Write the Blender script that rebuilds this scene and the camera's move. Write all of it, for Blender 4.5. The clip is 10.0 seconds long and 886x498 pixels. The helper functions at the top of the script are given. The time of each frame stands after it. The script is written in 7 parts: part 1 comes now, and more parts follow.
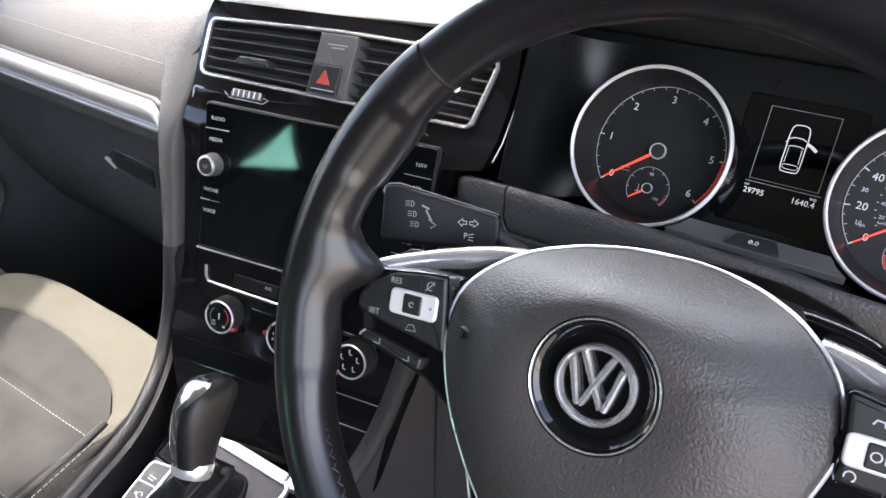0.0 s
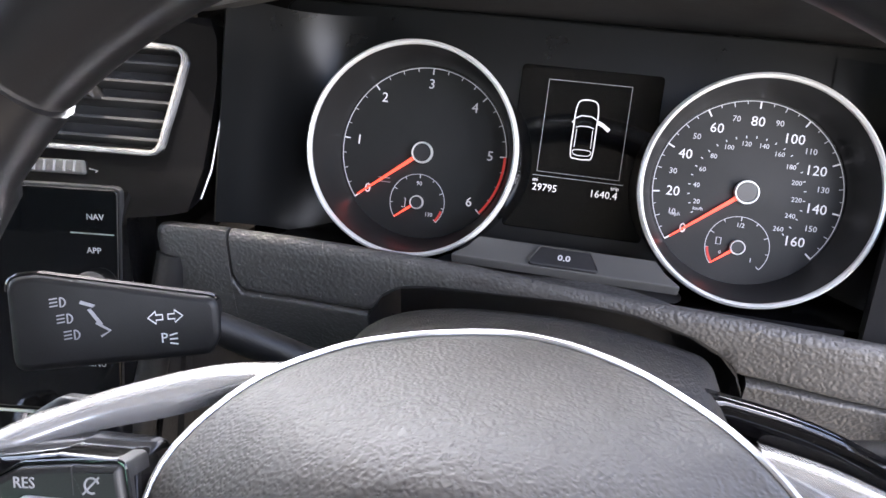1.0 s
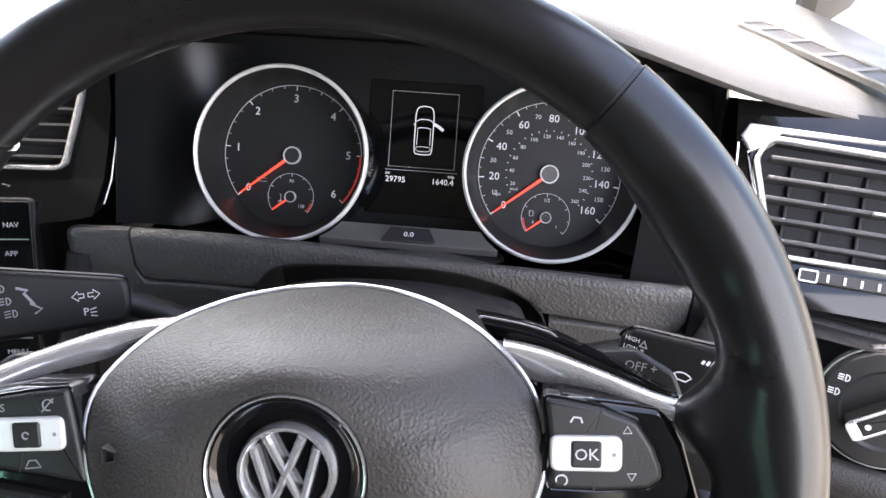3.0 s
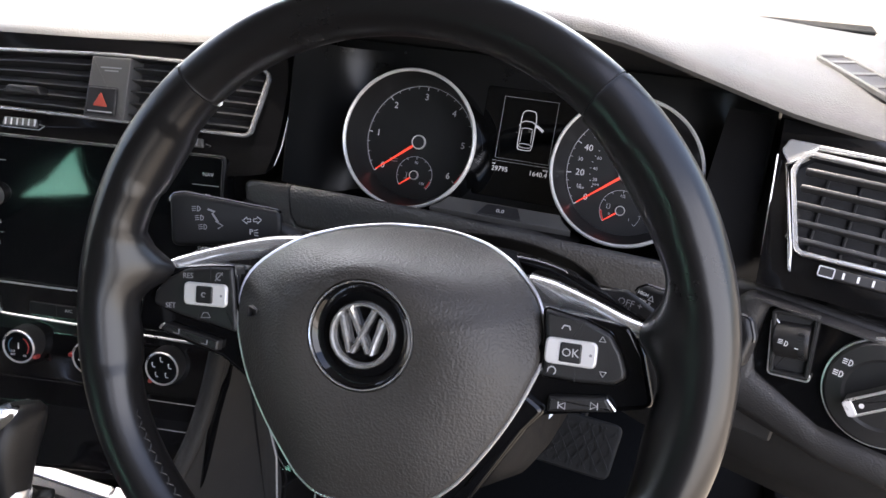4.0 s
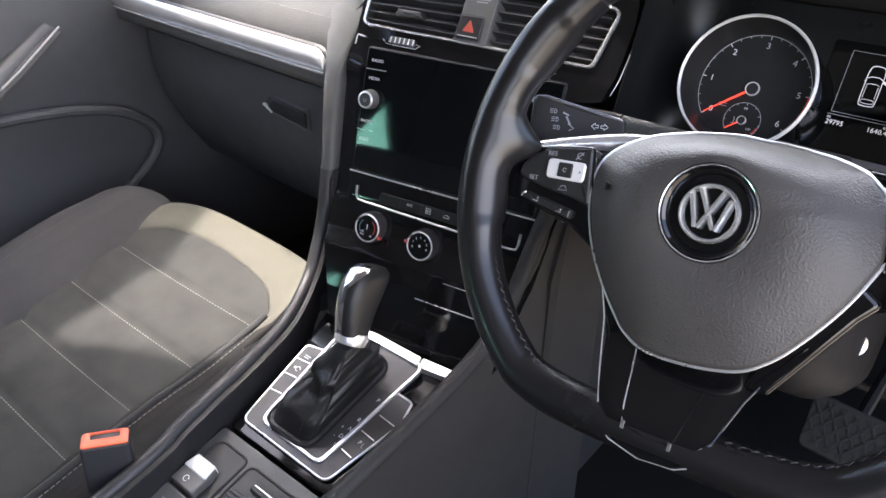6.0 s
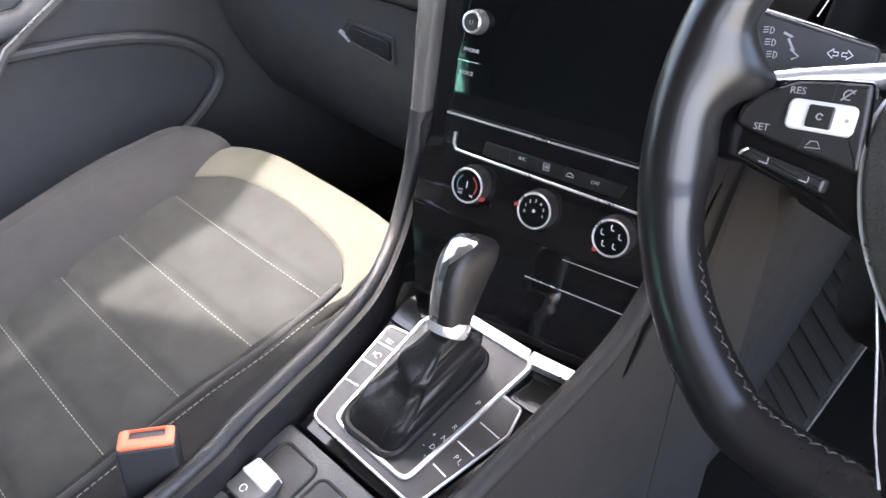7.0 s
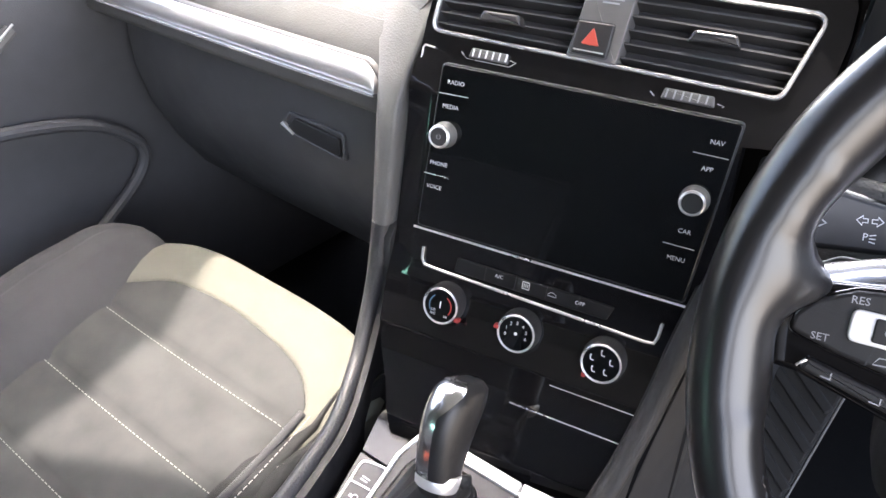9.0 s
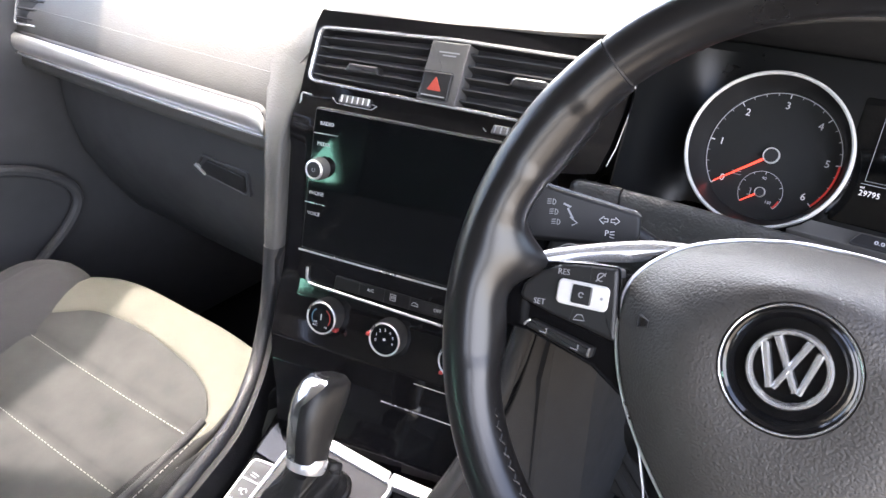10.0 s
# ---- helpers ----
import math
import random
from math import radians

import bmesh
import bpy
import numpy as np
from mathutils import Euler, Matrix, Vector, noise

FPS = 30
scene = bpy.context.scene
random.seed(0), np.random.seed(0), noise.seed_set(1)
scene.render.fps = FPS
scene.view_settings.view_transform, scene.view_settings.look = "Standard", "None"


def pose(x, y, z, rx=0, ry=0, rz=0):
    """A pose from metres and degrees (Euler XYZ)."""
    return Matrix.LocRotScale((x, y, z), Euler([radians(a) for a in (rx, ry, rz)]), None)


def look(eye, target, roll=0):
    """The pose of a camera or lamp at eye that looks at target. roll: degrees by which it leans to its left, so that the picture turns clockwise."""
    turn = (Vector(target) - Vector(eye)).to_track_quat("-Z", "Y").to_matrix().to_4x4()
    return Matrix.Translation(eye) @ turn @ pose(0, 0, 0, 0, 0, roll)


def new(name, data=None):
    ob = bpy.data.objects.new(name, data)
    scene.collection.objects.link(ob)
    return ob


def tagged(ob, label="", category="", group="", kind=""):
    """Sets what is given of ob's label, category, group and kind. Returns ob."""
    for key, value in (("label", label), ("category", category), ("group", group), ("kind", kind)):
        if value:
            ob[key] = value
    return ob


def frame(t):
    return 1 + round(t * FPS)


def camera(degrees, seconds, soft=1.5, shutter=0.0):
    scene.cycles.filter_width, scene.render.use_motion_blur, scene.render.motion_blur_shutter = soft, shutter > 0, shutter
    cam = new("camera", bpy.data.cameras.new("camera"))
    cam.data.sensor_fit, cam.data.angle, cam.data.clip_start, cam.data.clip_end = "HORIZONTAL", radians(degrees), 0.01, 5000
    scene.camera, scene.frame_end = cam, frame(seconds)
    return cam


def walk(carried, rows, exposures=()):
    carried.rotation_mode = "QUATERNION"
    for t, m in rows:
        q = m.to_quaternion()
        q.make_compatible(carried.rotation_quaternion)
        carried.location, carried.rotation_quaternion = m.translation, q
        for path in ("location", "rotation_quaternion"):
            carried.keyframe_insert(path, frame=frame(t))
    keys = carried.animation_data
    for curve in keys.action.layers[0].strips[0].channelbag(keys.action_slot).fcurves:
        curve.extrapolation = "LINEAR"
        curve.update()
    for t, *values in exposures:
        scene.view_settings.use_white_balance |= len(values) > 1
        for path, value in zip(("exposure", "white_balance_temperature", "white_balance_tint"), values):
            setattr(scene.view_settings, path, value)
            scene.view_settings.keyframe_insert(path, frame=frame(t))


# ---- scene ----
cam = camera(61.7, 10.0)
PATH = [
    (0, (0.084, -0.244, 0.891), (-0.877, 1.204, -0.098), 1.4),
    (0.5, (0.058, -0.16, 0.866), (-0.589, 1.45, -0.128), 2.1),
    (1, (0.022, -0.097, 0.845), (-0.344, 1.598, -0.152), 2.2),
    (1.5, (0.021, -0.067, 0.84), (-0.197, 1.638, -0.183), 2.4),
    (2, (0.025, -0.07, 0.843), (-0.085, 1.634, -0.198), 2.8),
    (2.5, (0.042, -0.118, 0.869), (-0.047, 1.59, -0.168), 2.5),
    (2.7, (0.052, -0.147, 0.881), (-0.036, 1.567, -0.146), 2.6),
    (3.8, (0.12, -0.268, 0.905), (-0.306, 1.436, -0.052), 2.2),
    (4, (0.14, -0.293, 0.916), (-0.395, 1.372, -0.055), 2.1),
    (4.5, (0.189, -0.361, 0.92), (-0.536, 1.23, -0.052), 1.9),
    (5, (0.195, -0.395, 0.922), (-0.652, 1.132, -0.054), 1.7),
    (5.5, (0.187, -0.419, 0.916), (-0.811, 1.012, -0.062), 1.4),
    (6, (0.131, -0.408, 0.88), (-0.97, 0.939, -0.106), 1.2),
    (6.2, (0.094, -0.386, 0.855), (-1.025, 0.928, -0.156), 1.2),
    (7.3, (-0.04, -0.306, 0.803), (-1.212, 0.846, -0.338), 0.0),
    (7.5, (-0.06, -0.293, 0.8), (-1.223, 0.851, -0.357), 0.2),
    (8, (-0.073, -0.281, 0.817), (-1.214, 0.881, -0.344), 0.3),
    (8.5, (-0.086, -0.277, 0.849), (-1.163, 0.976, -0.279), 0.8),
    (9, (-0.106, -0.282, 0.862), (-1.134, 1.056, -0.213), 0.9),
    (9.5, (-0.095, -0.265, 0.874), (-1.088, 1.127, -0.163), 1.2),
    (9.8, (-0.048, -0.283, 0.874), (-1.036, 1.143, -0.122), 1.4),
    (10, (0.027, -0.307, 0.884), (-0.981, 1.137, -0.064), 1.2),
]
walk(cam, [(t, look(eye, target, roll)) for t, eye, target, roll in PATH], [(0, 2.85, 6700, 16), (0.5, 3.25, 6750, 16), (1.0, 3.5, 6850, 16), (2.5, 3.32, 6900, 16), (4.0, 2.25, 6850, 16), (5.0, 2.5, 6850, 16), (6.0, 2.8, 6700, 16), (7.5, 3.6, 6600, 16), (9.0, 3.5, 6750, 16), (10, 3.35, 6750, 16)])


# ---- daylight: a high sun to the left, clear sky ----
SUN = Vector((-0.19, 0.06, 0.94)).normalized()
world = bpy.data.worlds.new("sky")
scene.world = world
world.use_nodes = True
sky = world.node_tree.nodes.new("ShaderNodeTexSky")
sky.sky_type, sky.sun_disc = "NISHITA", False
sky.sun_elevation, sky.sun_rotation = math.asin(SUN.z), math.atan2(SUN.x, SUN.y)
sky.air_density, sky.dust_density = 1.0, 3.0
world.node_tree.links.new(sky.outputs["Color"], world.node_tree.nodes["Background"].inputs["Color"])
world.node_tree.nodes["Background"].inputs["Strength"].default_value = 0.15
sun_data = bpy.data.lights.new("sun", "SUN")
sun_data.energy, sun_data.angle, sun_data.color = 2.15, radians(1.8), (1.0, 0.95, 0.87)
sun_ob = new("sun", sun_data)
sun_ob.matrix_world = look(SUN * 5, (0, 0, 0))
# added area lamps standing in for daylight by the open driver's door, windscreen and rear side window
def daylight(name, eye, target, w, h, power, colour):
    data = bpy.data.lights.new(name, "AREA")
    data.shape, data.size, data.size_y = "RECTANGLE", w, h
    data.energy, data.color = power, colour
    ob = new(name, data)
    ob.matrix_world = look(eye, target)
    return ob


daylight("door_daylight", (0.6, -0.5, 0.88), (-0.25, 0.0, 0.62), 1.2, 0.75, 2.1, (1.0, 0.98, 0.96))
daylight("windscreen_daylight", (-0.36, 0.57, 0.945), (-0.36, 0.0, 0.48), 1.1, 0.27, 1.45, (0.97, 0.985, 1.0))
daylight("side_window_daylight", (-1.17, -1.55, 0.62), (-0.9, -1.5, 0.62), 0.85, 0.3, 1.5, (0.55, 1.0, 0.9))
scene.cycles.max_bounces = 8


# ---- building helpers ----
def frame_at(o, yaw=0.0, lean=0.0):
    """A local frame on a face: x along it to the right, y up along it, z out of it towards the driver."""
    a, b = radians(yaw), radians(lean)
    u = Vector((math.cos(a), math.sin(a), 0))
    f = Vector((-math.sin(a), math.cos(a), 0))
    v = f * math.sin(b) + Vector((0, 0, math.cos(b)))
    n = u.cross(v)
    m = Matrix((u, v, n)).transposed().to_4x4()
    m.translation = Vector(o)
    return m


def thing(name, m, label, category, group="", kind=""):
    ob = new(name)
    ob.empty_display_size = 0.02
    ob.matrix_world = m
    return tagged(ob, label, category, group, kind)


def part(name, bm, material, parent=None, label="", m=None, angle=32, smooth=True):
    me = bpy.data.meshes.new(name)
    bmesh.ops.recalc_face_normals(bm, faces=bm.faces)
    bm.to_mesh(me)
    bm.free()
    me.materials.append(material)
    if smooth:
        me.shade_smooth()
        me.set_sharp_from_angle(angle=radians(angle))
        for face in me.polygons:
            if face.loop_total > 6:
                face.use_smooth = False
    ob = new(name, me)
    if parent:
        ob.parent = parent
    if m is not None:
        ob.matrix_basis = m
    if label:
        ob["label"] = label
    return ob


def at(x=0, y=0, z=0, rx=0, ry=0, rz=0):
    return pose(x, y, z, rx, ry, rz)


# ---- outlines: lists of 2D points, counter-clockwise ----
def rounded(corners, r=0.004, n=5):
    """A polygon with rounded corners; a corner may carry its own radius as a third number."""
    out = []
    k = len(corners)
    for i in range(k):
        p = Vector(corners[i][:2])
        rad = corners[i][2] if len(corners[i]) > 2 else r
        a = Vector(corners[i - 1][:2]) - p
        b = Vector(corners[(i + 1) % k][:2]) - p
        if rad <= 0 or a.length < 1e-6 or b.length < 1e-6:
            out.append(tuple(p))
            continue
        ang = a.angle(b)
        d = min(rad / max(math.tan(ang / 2), 1e-3), a.length * 0.49, b.length * 0.49)
        s, e = p + a.normalized() * d, p + b.normalized() * d
        for j in range(n + 1):
            t = j / n
            out.append(tuple(s * (1 - t) ** 2 + p * 2 * t * (1 - t) + e * t * t))
    return out


def box2(w, h, r=0.003, n=5, x=0.0, y=0.0):
    return rounded([(x - w / 2, y - h / 2), (x + w / 2, y - h / 2), (x + w / 2, y + h / 2), (x - w / 2, y + h / 2)], r, n)


def round2(r, n=48, x=0.0, y=0.0, sy=1.0):
    return [(x + r * math.cos(2 * math.pi * i / n), y + sy * r * math.sin(2 * math.pi * i / n)) for i in range(n)]


def spline2(points, n=6):
    """A smooth closed curve through points."""
    out, k = [], len(points)
    for i in range(k):
        p0, p1, p2, p3 = (Vector(points[(i + j) % k][:2]) for j in (-1, 0, 1, 2))
        for j in range(n):
            t = j / n
            out.append(tuple(0.5 * (2 * p1 + (p2 - p0) * t + (2 * p0 - 5 * p1 + 4 * p2 - p3) * t * t + (3 * p1 - p0 - 3 * p2 + p3) * t ** 3)))
    return out


def open_spline(points, n=6):
    pts = [Vector(p) for p in points]
    out = []
    for i in range(len(pts) - 1):
        p0, p1, p2 = pts[max(i - 1, 0)], pts[i], pts[i + 1]
        p3 = pts[min(i + 2, len(pts) - 1)]
        for j in range(n):
            t = j / n
            out.append(0.5 * (2 * p1 + (p2 - p0) * t + (2 * p0 - 5 * p1 + 4 * p2 - p3) * t * t + (3 * p1 - p0 - 3 * p2 + p3) * t ** 3))
    out.append(pts[-1])
    return out


def grown(outline, d):
    """The outline moved outwards by d (inwards where negative)."""
    k, out = len(outline), []
    for i in range(k):
        a, p, b = Vector(outline[i - 1]), Vector(outline[i]), Vector(outline[(i + 1) % k])
        t1, t2 = p - a, b - p
        if t1.length < 1e-7:
            t1 = t2
        if t2.length < 1e-7:
            t2 = t1
        n1 = Vector((t1.y, -t1.x)).normalized()
        n2 = Vector((t2.y, -t2.x)).normalized()
        n = (n1 + n2)
        n = n.normalized() if n.length > 1e-4 else n1
        s = 1 / max(n.dot(n1), 0.5)
        out.append(tuple(p + n * d * s))
    return out


# ---- solids ----
def add_loft(bm, rings, closed=True, caps=(True, True)):
    """Joins rings of equal count by quads."""
    vs = [[bm.verts.new(p) for p in ring] for ring in rings]
    n = len(rings[0])
    for a, b in zip(vs, vs[1:]):
        for i in range(n if closed else n - 1):
            j = (i + 1) % n
            bm.faces.new((a[i], a[j], b[j], b[i]))
    if closed and caps[0]:
        bm.faces.new(list(reversed(vs[0])))
    if closed and caps[1]:
        bm.faces.new(vs[-1])
    return vs


def flat(outline, z, bend=None):
    return [(x, y, z + (bend(x, y) if bend else 0)) for x, y in outline]


def slab(outline, z0, z1, bevel=0.001, steps=3, bm=None, bend=None):
    """A plate with a rounded upper edge."""
    bm = bm or bmesh.new()
    rings = [flat(outline, z0, bend)]
    if bevel > 0:
        for i in range(steps + 1):
            a = math.pi / 2 * i / steps
            rings.append(flat(grown(outline, -bevel * (1 - math.cos(a))), z1 - bevel + bevel * math.sin(a), bend))
    else:
        rings.append(flat(outline, z1, bend))
    add_loft(bm, rings)
    return bm


def band(outline, inner, z0, z1, bevel=0.0006, bm=None, bend=None):
    """A frame between two outlines of equal count, its upper edges rounded."""
    bm = bm or bmesh.new()
    o, i = outline, inner
    rings = [flat(o, z0, bend), flat(o, z1 - bevel, bend), flat([tuple(Vector(p).lerp(Vector(q), 0.25)) for p, q in zip(o, i)], z1, bend),
             flat([tuple(Vector(p).lerp(Vector(q), 0.75)) for p, q in zip(o, i)], z1, bend), flat(i, z1 - bevel, bend), flat(i, z0, bend)]
    rings.append(rings[0])
    vs = [[bm.verts.new(p) for p in ring] for ring in rings[:-1]]
    vs.append(vs[0])
    n = len(o)
    for a, b in zip(vs, vs[1:]):
        for k in range(n):
            j = (k + 1) % n
            bm.faces.new((a[k], a[j], b[j], b[k]))
    return bm


def lathe(profile, n=48, bm=None, sy=1.0):
    """Turns a profile of (radius, z) about z; an end with radius 0 closes itself."""
    bm = bm or bmesh.new()
    rows = []
    for r, z in profile:
        if r < 1e-6:
            rows.append([bm.verts.new((0, 0, z))])
        else:
            rows.append([bm.verts.new((r * math.cos(2 * math.pi * i / n), sy * r * math.sin(2 * math.pi * i / n), z)) for i in range(n)])
    for a, b in zip(rows, rows[1:]):
        for i in range(n):
            j = (i + 1) % n
            if len(a) == 1 and len(b) == 1:
                continue
            if len(a) == 1:
                bm.faces.new((a[0], b[j], b[i]))
            elif len(b) == 1:
                bm.faces.new((a[i], a[j], b[0]))
            else:
                bm.faces.new((a[i], a[j], b[j], b[i]))
    return bm


def tube(path, radius, n=10, closed=False, flat_by=1.0, up=None, bm=None, caps=True):
    """A round bar along a path; radius may be a function of the way along, 0 to 1."""
    bm = bm or bmesh.new()
    pts = [Vector(p) for p in path]
    k = len(pts)
    rings = []
    side = None
    for i in range(k):
        if closed:
            t = (pts[(i + 1) % k] - pts[i - 1]).normalized()
        else:
            t = (pts[min(i + 1, k - 1)] - pts[max(i - 1, 0)]).normalized()
        if up is not None:
            s = Vector(up).cross(t).normalized()
        else:
            if side is None:
                side = t.orthogonal().normalized()
            side = (side - t * side.dot(t)).normalized()
            s = side
        w = t.cross(s)
        r = radius(i / (k - 1)) if callable(radius) else radius
        rings.append([pts[i] + s * r * math.cos(2 * math.pi * j / n) + w * r * flat_by * math.sin(2 * math.pi * j / n) for j in range(n)])
    if closed:
        rings.append(rings[0])
        vs = [[bm.verts.new(p) for p in ring] for ring in rings[:-1]]
        vs.append(vs[0])
        for a, b in zip(vs, vs[1:]):
            for i in range(n):
                j = (i + 1) % n
                bm.faces.new((a[i], a[j], b[j], b[i]))
    else:
        add_loft(bm, rings, True, (caps, caps))
    return bm


def grid(rows, bm=None, thick=None, way=None):
    """A sheet through rows of points; with thick, a solid whose back lies that far along way."""
    bm = bm or bmesh.new()
    vs = [[bm.verts.new(p) for p in row] for row in rows]
    for a, b in zip(vs, vs[1:]):
        for i in range(len(a) - 1):
            bm.faces.new((a[i], a[i + 1], b[i + 1], b[i]))
    if thick:
        d = Vector(way) * thick
        ws = [[bm.verts.new(Vector(p) + d) for p in row] for row in rows]
        for a, b in zip(ws, ws[1:]):
            for i in range(len(a) - 1):
                bm.faces.new((a[i], b[i], b[i + 1], a[i + 1]))
        edge = lambda p, q, r, s: bm.faces.new((p, q, r, s))
        for i in range(len(vs[0]) - 1):
            edge(vs[0][i], ws[0][i], ws[0][i + 1], vs[0][i + 1])
            edge(vs[-1][i + 1], ws[-1][i + 1], ws[-1][i], vs[-1][i])
        for i in range(len(vs) - 1):
            edge(vs[i + 1][0], ws[i + 1][0], ws[i][0], vs[i][0])
            edge(vs[i][-1], ws[i][-1], ws[i + 1][-1], vs[i + 1][-1])
    return bm


def bars(items, z0, z1, bm=None):
    """Thin straight strokes, each (x0, y0, x1, y1, width)."""
    bm = bm or bmesh.new()
    for x0, y0, x1, y1, w in items:
        a, b = Vector((x0, y0)), Vector((x1, y1))
        d = (b - a).normalized()
        s = Vector((-d.y, d.x)) * w / 2
        quad = [a - s, b - s, b + s, a + s]
        add_loft(bm, [flat([tuple(q) for q in quad], z0), flat([tuple(q) for q in quad], z1)])
    return bm


def arc2(r, a0, a1, n, x=0.0, y=0.0):
    return [(x + r * math.cos(radians(a0 + (a1 - a0) * i / n)), y + r * math.sin(radians(a0 + (a1 - a0) * i / n))) for i in range(n + 1)]


def stroke(points, w, z0, z1, bm=None, closed=False):
    """A drawn line of even width through 2D points."""
    bm = bm or bmesh.new()
    pts = [Vector(p) for p in points]
    k = len(pts)
    left, right = [], []
    for i in range(k):
        a = pts[i - 1] if (i > 0 or closed) else pts[i]
        b = pts[(i + 1) % k] if (i < k - 1 or closed) else pts[i]
        d = (b - a).normalized()
        s = Vector((-d.y, d.x)) * w / 2
        left.append(pts[i] + s)
        right.append(pts[i] - s)
    rng = range(k if closed else k - 1)
    for z in (z1,):
        L = [bm.verts.new((*p, z)) for p in left]
        R = [bm.verts.new((*p, z)) for p in right]
        for i in rng:
            j = (i + 1) % k
            bm.faces.new((R[i], R[j], L[j], L[i]))
    L0 = [bm.verts.new((*p, z0)) for p in left]
    R0 = [bm.verts.new((*p, z0)) for p in right]
    for i in rng:
        j = (i + 1) % k
        bm.faces.new((L0[i], L0[j], R0[j], R0[i]))
        bm.faces.new((L[i], L[j], L0[j], L0[i]))
        bm.faces.new((R[j], R[i], R0[i], R0[j]))
    return bm


def lettering(text, size, material, parent, m, name="lettering", label="", sx=1.0, bold=0.0):
    """Raised writing, centred on m."""
    cu = bpy.data.curves.new("text", "FONT")
    cu.body, cu.size, cu.extrude, cu.resolution_u = text, size, 0.00012, 2
    cu.align_x, cu.align_y = "CENTER", "CENTER"
    cu.offset = bold
    ob = bpy.data.objects.new("text", cu)
    scene.collection.objects.link(ob)
    me = bpy.data.meshes.new_from_object(ob.evaluated_get(bpy.context.evaluated_depsgraph_get()))
    bpy.data.objects.remove(ob)
    me.name = name
    me.materials.clear()
    me.materials.append(material)
    if sx != 1.0:
        me.transform(Matrix.Diagonal((sx, 1, 1, 1)))
    out = new(name, me)
    out.parent = parent
    out.matrix_basis = m
    if label:
        out["label"] = label
    return out


# ---- materials ----
def surface(name, colour, rough=0.5, metal=0.0, vary=0.08, scale=40.0, grain=0.0, grain_scale=900.0, kind="noise", rough_vary=0.08,
            coat=0.0, spec=0.5, smudge=0.0, second=None, sheen=0.0):
    """A shader with slow colour variation, roughness smudges and a fine relief (noise, leather or weave)."""
    mat = bpy.data.materials.new(name)
    mat.use_nodes = True
    nt = mat.node_tree
    n, l = nt.nodes, nt.links
    b = n["Principled BSDF"]
    b.inputs["Metallic"].default_value = metal
    b.inputs["Specular IOR Level"].default_value = spec
    b.inputs["Coat Weight"].default_value = coat
    b.inputs["Coat Roughness"].default_value = 0.04
    if sheen:
        b.inputs["Sheen Weight"].default_value = sheen
        b.inputs["Sheen Roughness"].default_value = 0.4
    tc = n.new("ShaderNodeTexCoord")
    nz = n.new("ShaderNodeTexNoise")
    nz.inputs["Scale"].default_value, nz.inputs["Detail"].default_value = scale, 5
    l.new(tc.outputs["Object"], nz.inputs["Vector"])
    ramp = n.new("ShaderNodeMix")
    ramp.data_type = "RGBA"
    c = Vector(colour)
    d = Vector(second) if second else c * (1 - vary * 2)
    ramp.inputs["A"].default_value = (*(c * (1 + vary)), 1)
    ramp.inputs["B"].default_value = (*d, 1)
    l.new(nz.outputs["Fac"], ramp.inputs["Factor"])
    l.new(ramp.outputs["Result"], b.inputs["Base Color"])
    nr = n.new("ShaderNodeTexNoise")
    nr.inputs["Scale"].default_value, nr.inputs["Detail"].default_value = scale * 0.35, 6
    nr.inputs["Roughness"].default_value = 0.65
    l.new(tc.outputs["Object"], nr.inputs["Vector"])
    mr = n.new("ShaderNodeMapRange")
    mr.inputs["From Min"].default_value, mr.inputs["From Max"].default_value = 0.3, 0.7
    mr.inputs["To Min"].default_value, mr.inputs["To Max"].default_value = max(rough - rough_vary, 0.01), rough + rough_vary + smudge
    l.new(nr.outputs["Fac"], mr.inputs["Value"])
    l.new(mr.outputs["Result"], b.inputs["Roughness"])
    if grain:
        if kind == "leather":
            g = n.new("ShaderNodeTexVoronoi")
            g.feature = "SMOOTH_F1"
            g.inputs["Scale"].default_value = grain_scale
            warp = n.new("ShaderNodeTexNoise")
            warp.inputs["Scale"].default_value = grain_scale * 0.35
            add = n.new("ShaderNodeVectorMath")
            add.operation = "MULTIPLY_ADD"
            add.inputs[1].default_value = (1.2 / grain_scale,) * 3
            l.new(tc.outputs["Object"], warp.inputs["Vector"])
            l.new(warp.outputs["Color"], add.inputs[0])
            l.new(tc.outputs["Object"], add.inputs[2])
            l.new(add.outputs["Vector"], g.inputs["Vector"])
            height = g.outputs["Distance"]
        elif kind == "weave":
            g1 = n.new("ShaderNodeTexWave")
            g2 = n.new("ShaderNodeTexWave")
            for g, ax in ((g1, "X"), (g2, "Y")):
                g.bands_direction = ax
                g.inputs["Scale"].default_value = grain_scale
                g.inputs["Distortion"].default_value = 0.6
                l.new(tc.outputs["Object"], g.inputs["Vector"])
            mul = n.new("ShaderNodeMath")
            mul.operation = "MULTIPLY"
            l.new(g1.outputs["Fac"], mul.inputs[0])
            l.new(g2.outputs["Fac"], mul.inputs[1])
            height = mul.outputs["Value"]
        else:
            g = n.new("ShaderNodeTexNoise")
            g.inputs["Scale"].default_value, g.inputs["Detail"].default_value = grain_scale, 3
            l.new(tc.outputs["Object"], g.inputs["Vector"])
            height = g.outputs["Fac"]
        bump = n.new("ShaderNodeBump")
        bump.inputs["Strength"].default_value = grain
        bump.inputs["Distance"].default_value = 0.6 / grain_scale
        l.new(height, bump.inputs["Height"])
        l.new(bump.outputs["Normal"], b.inputs["Normal"])
    return mat


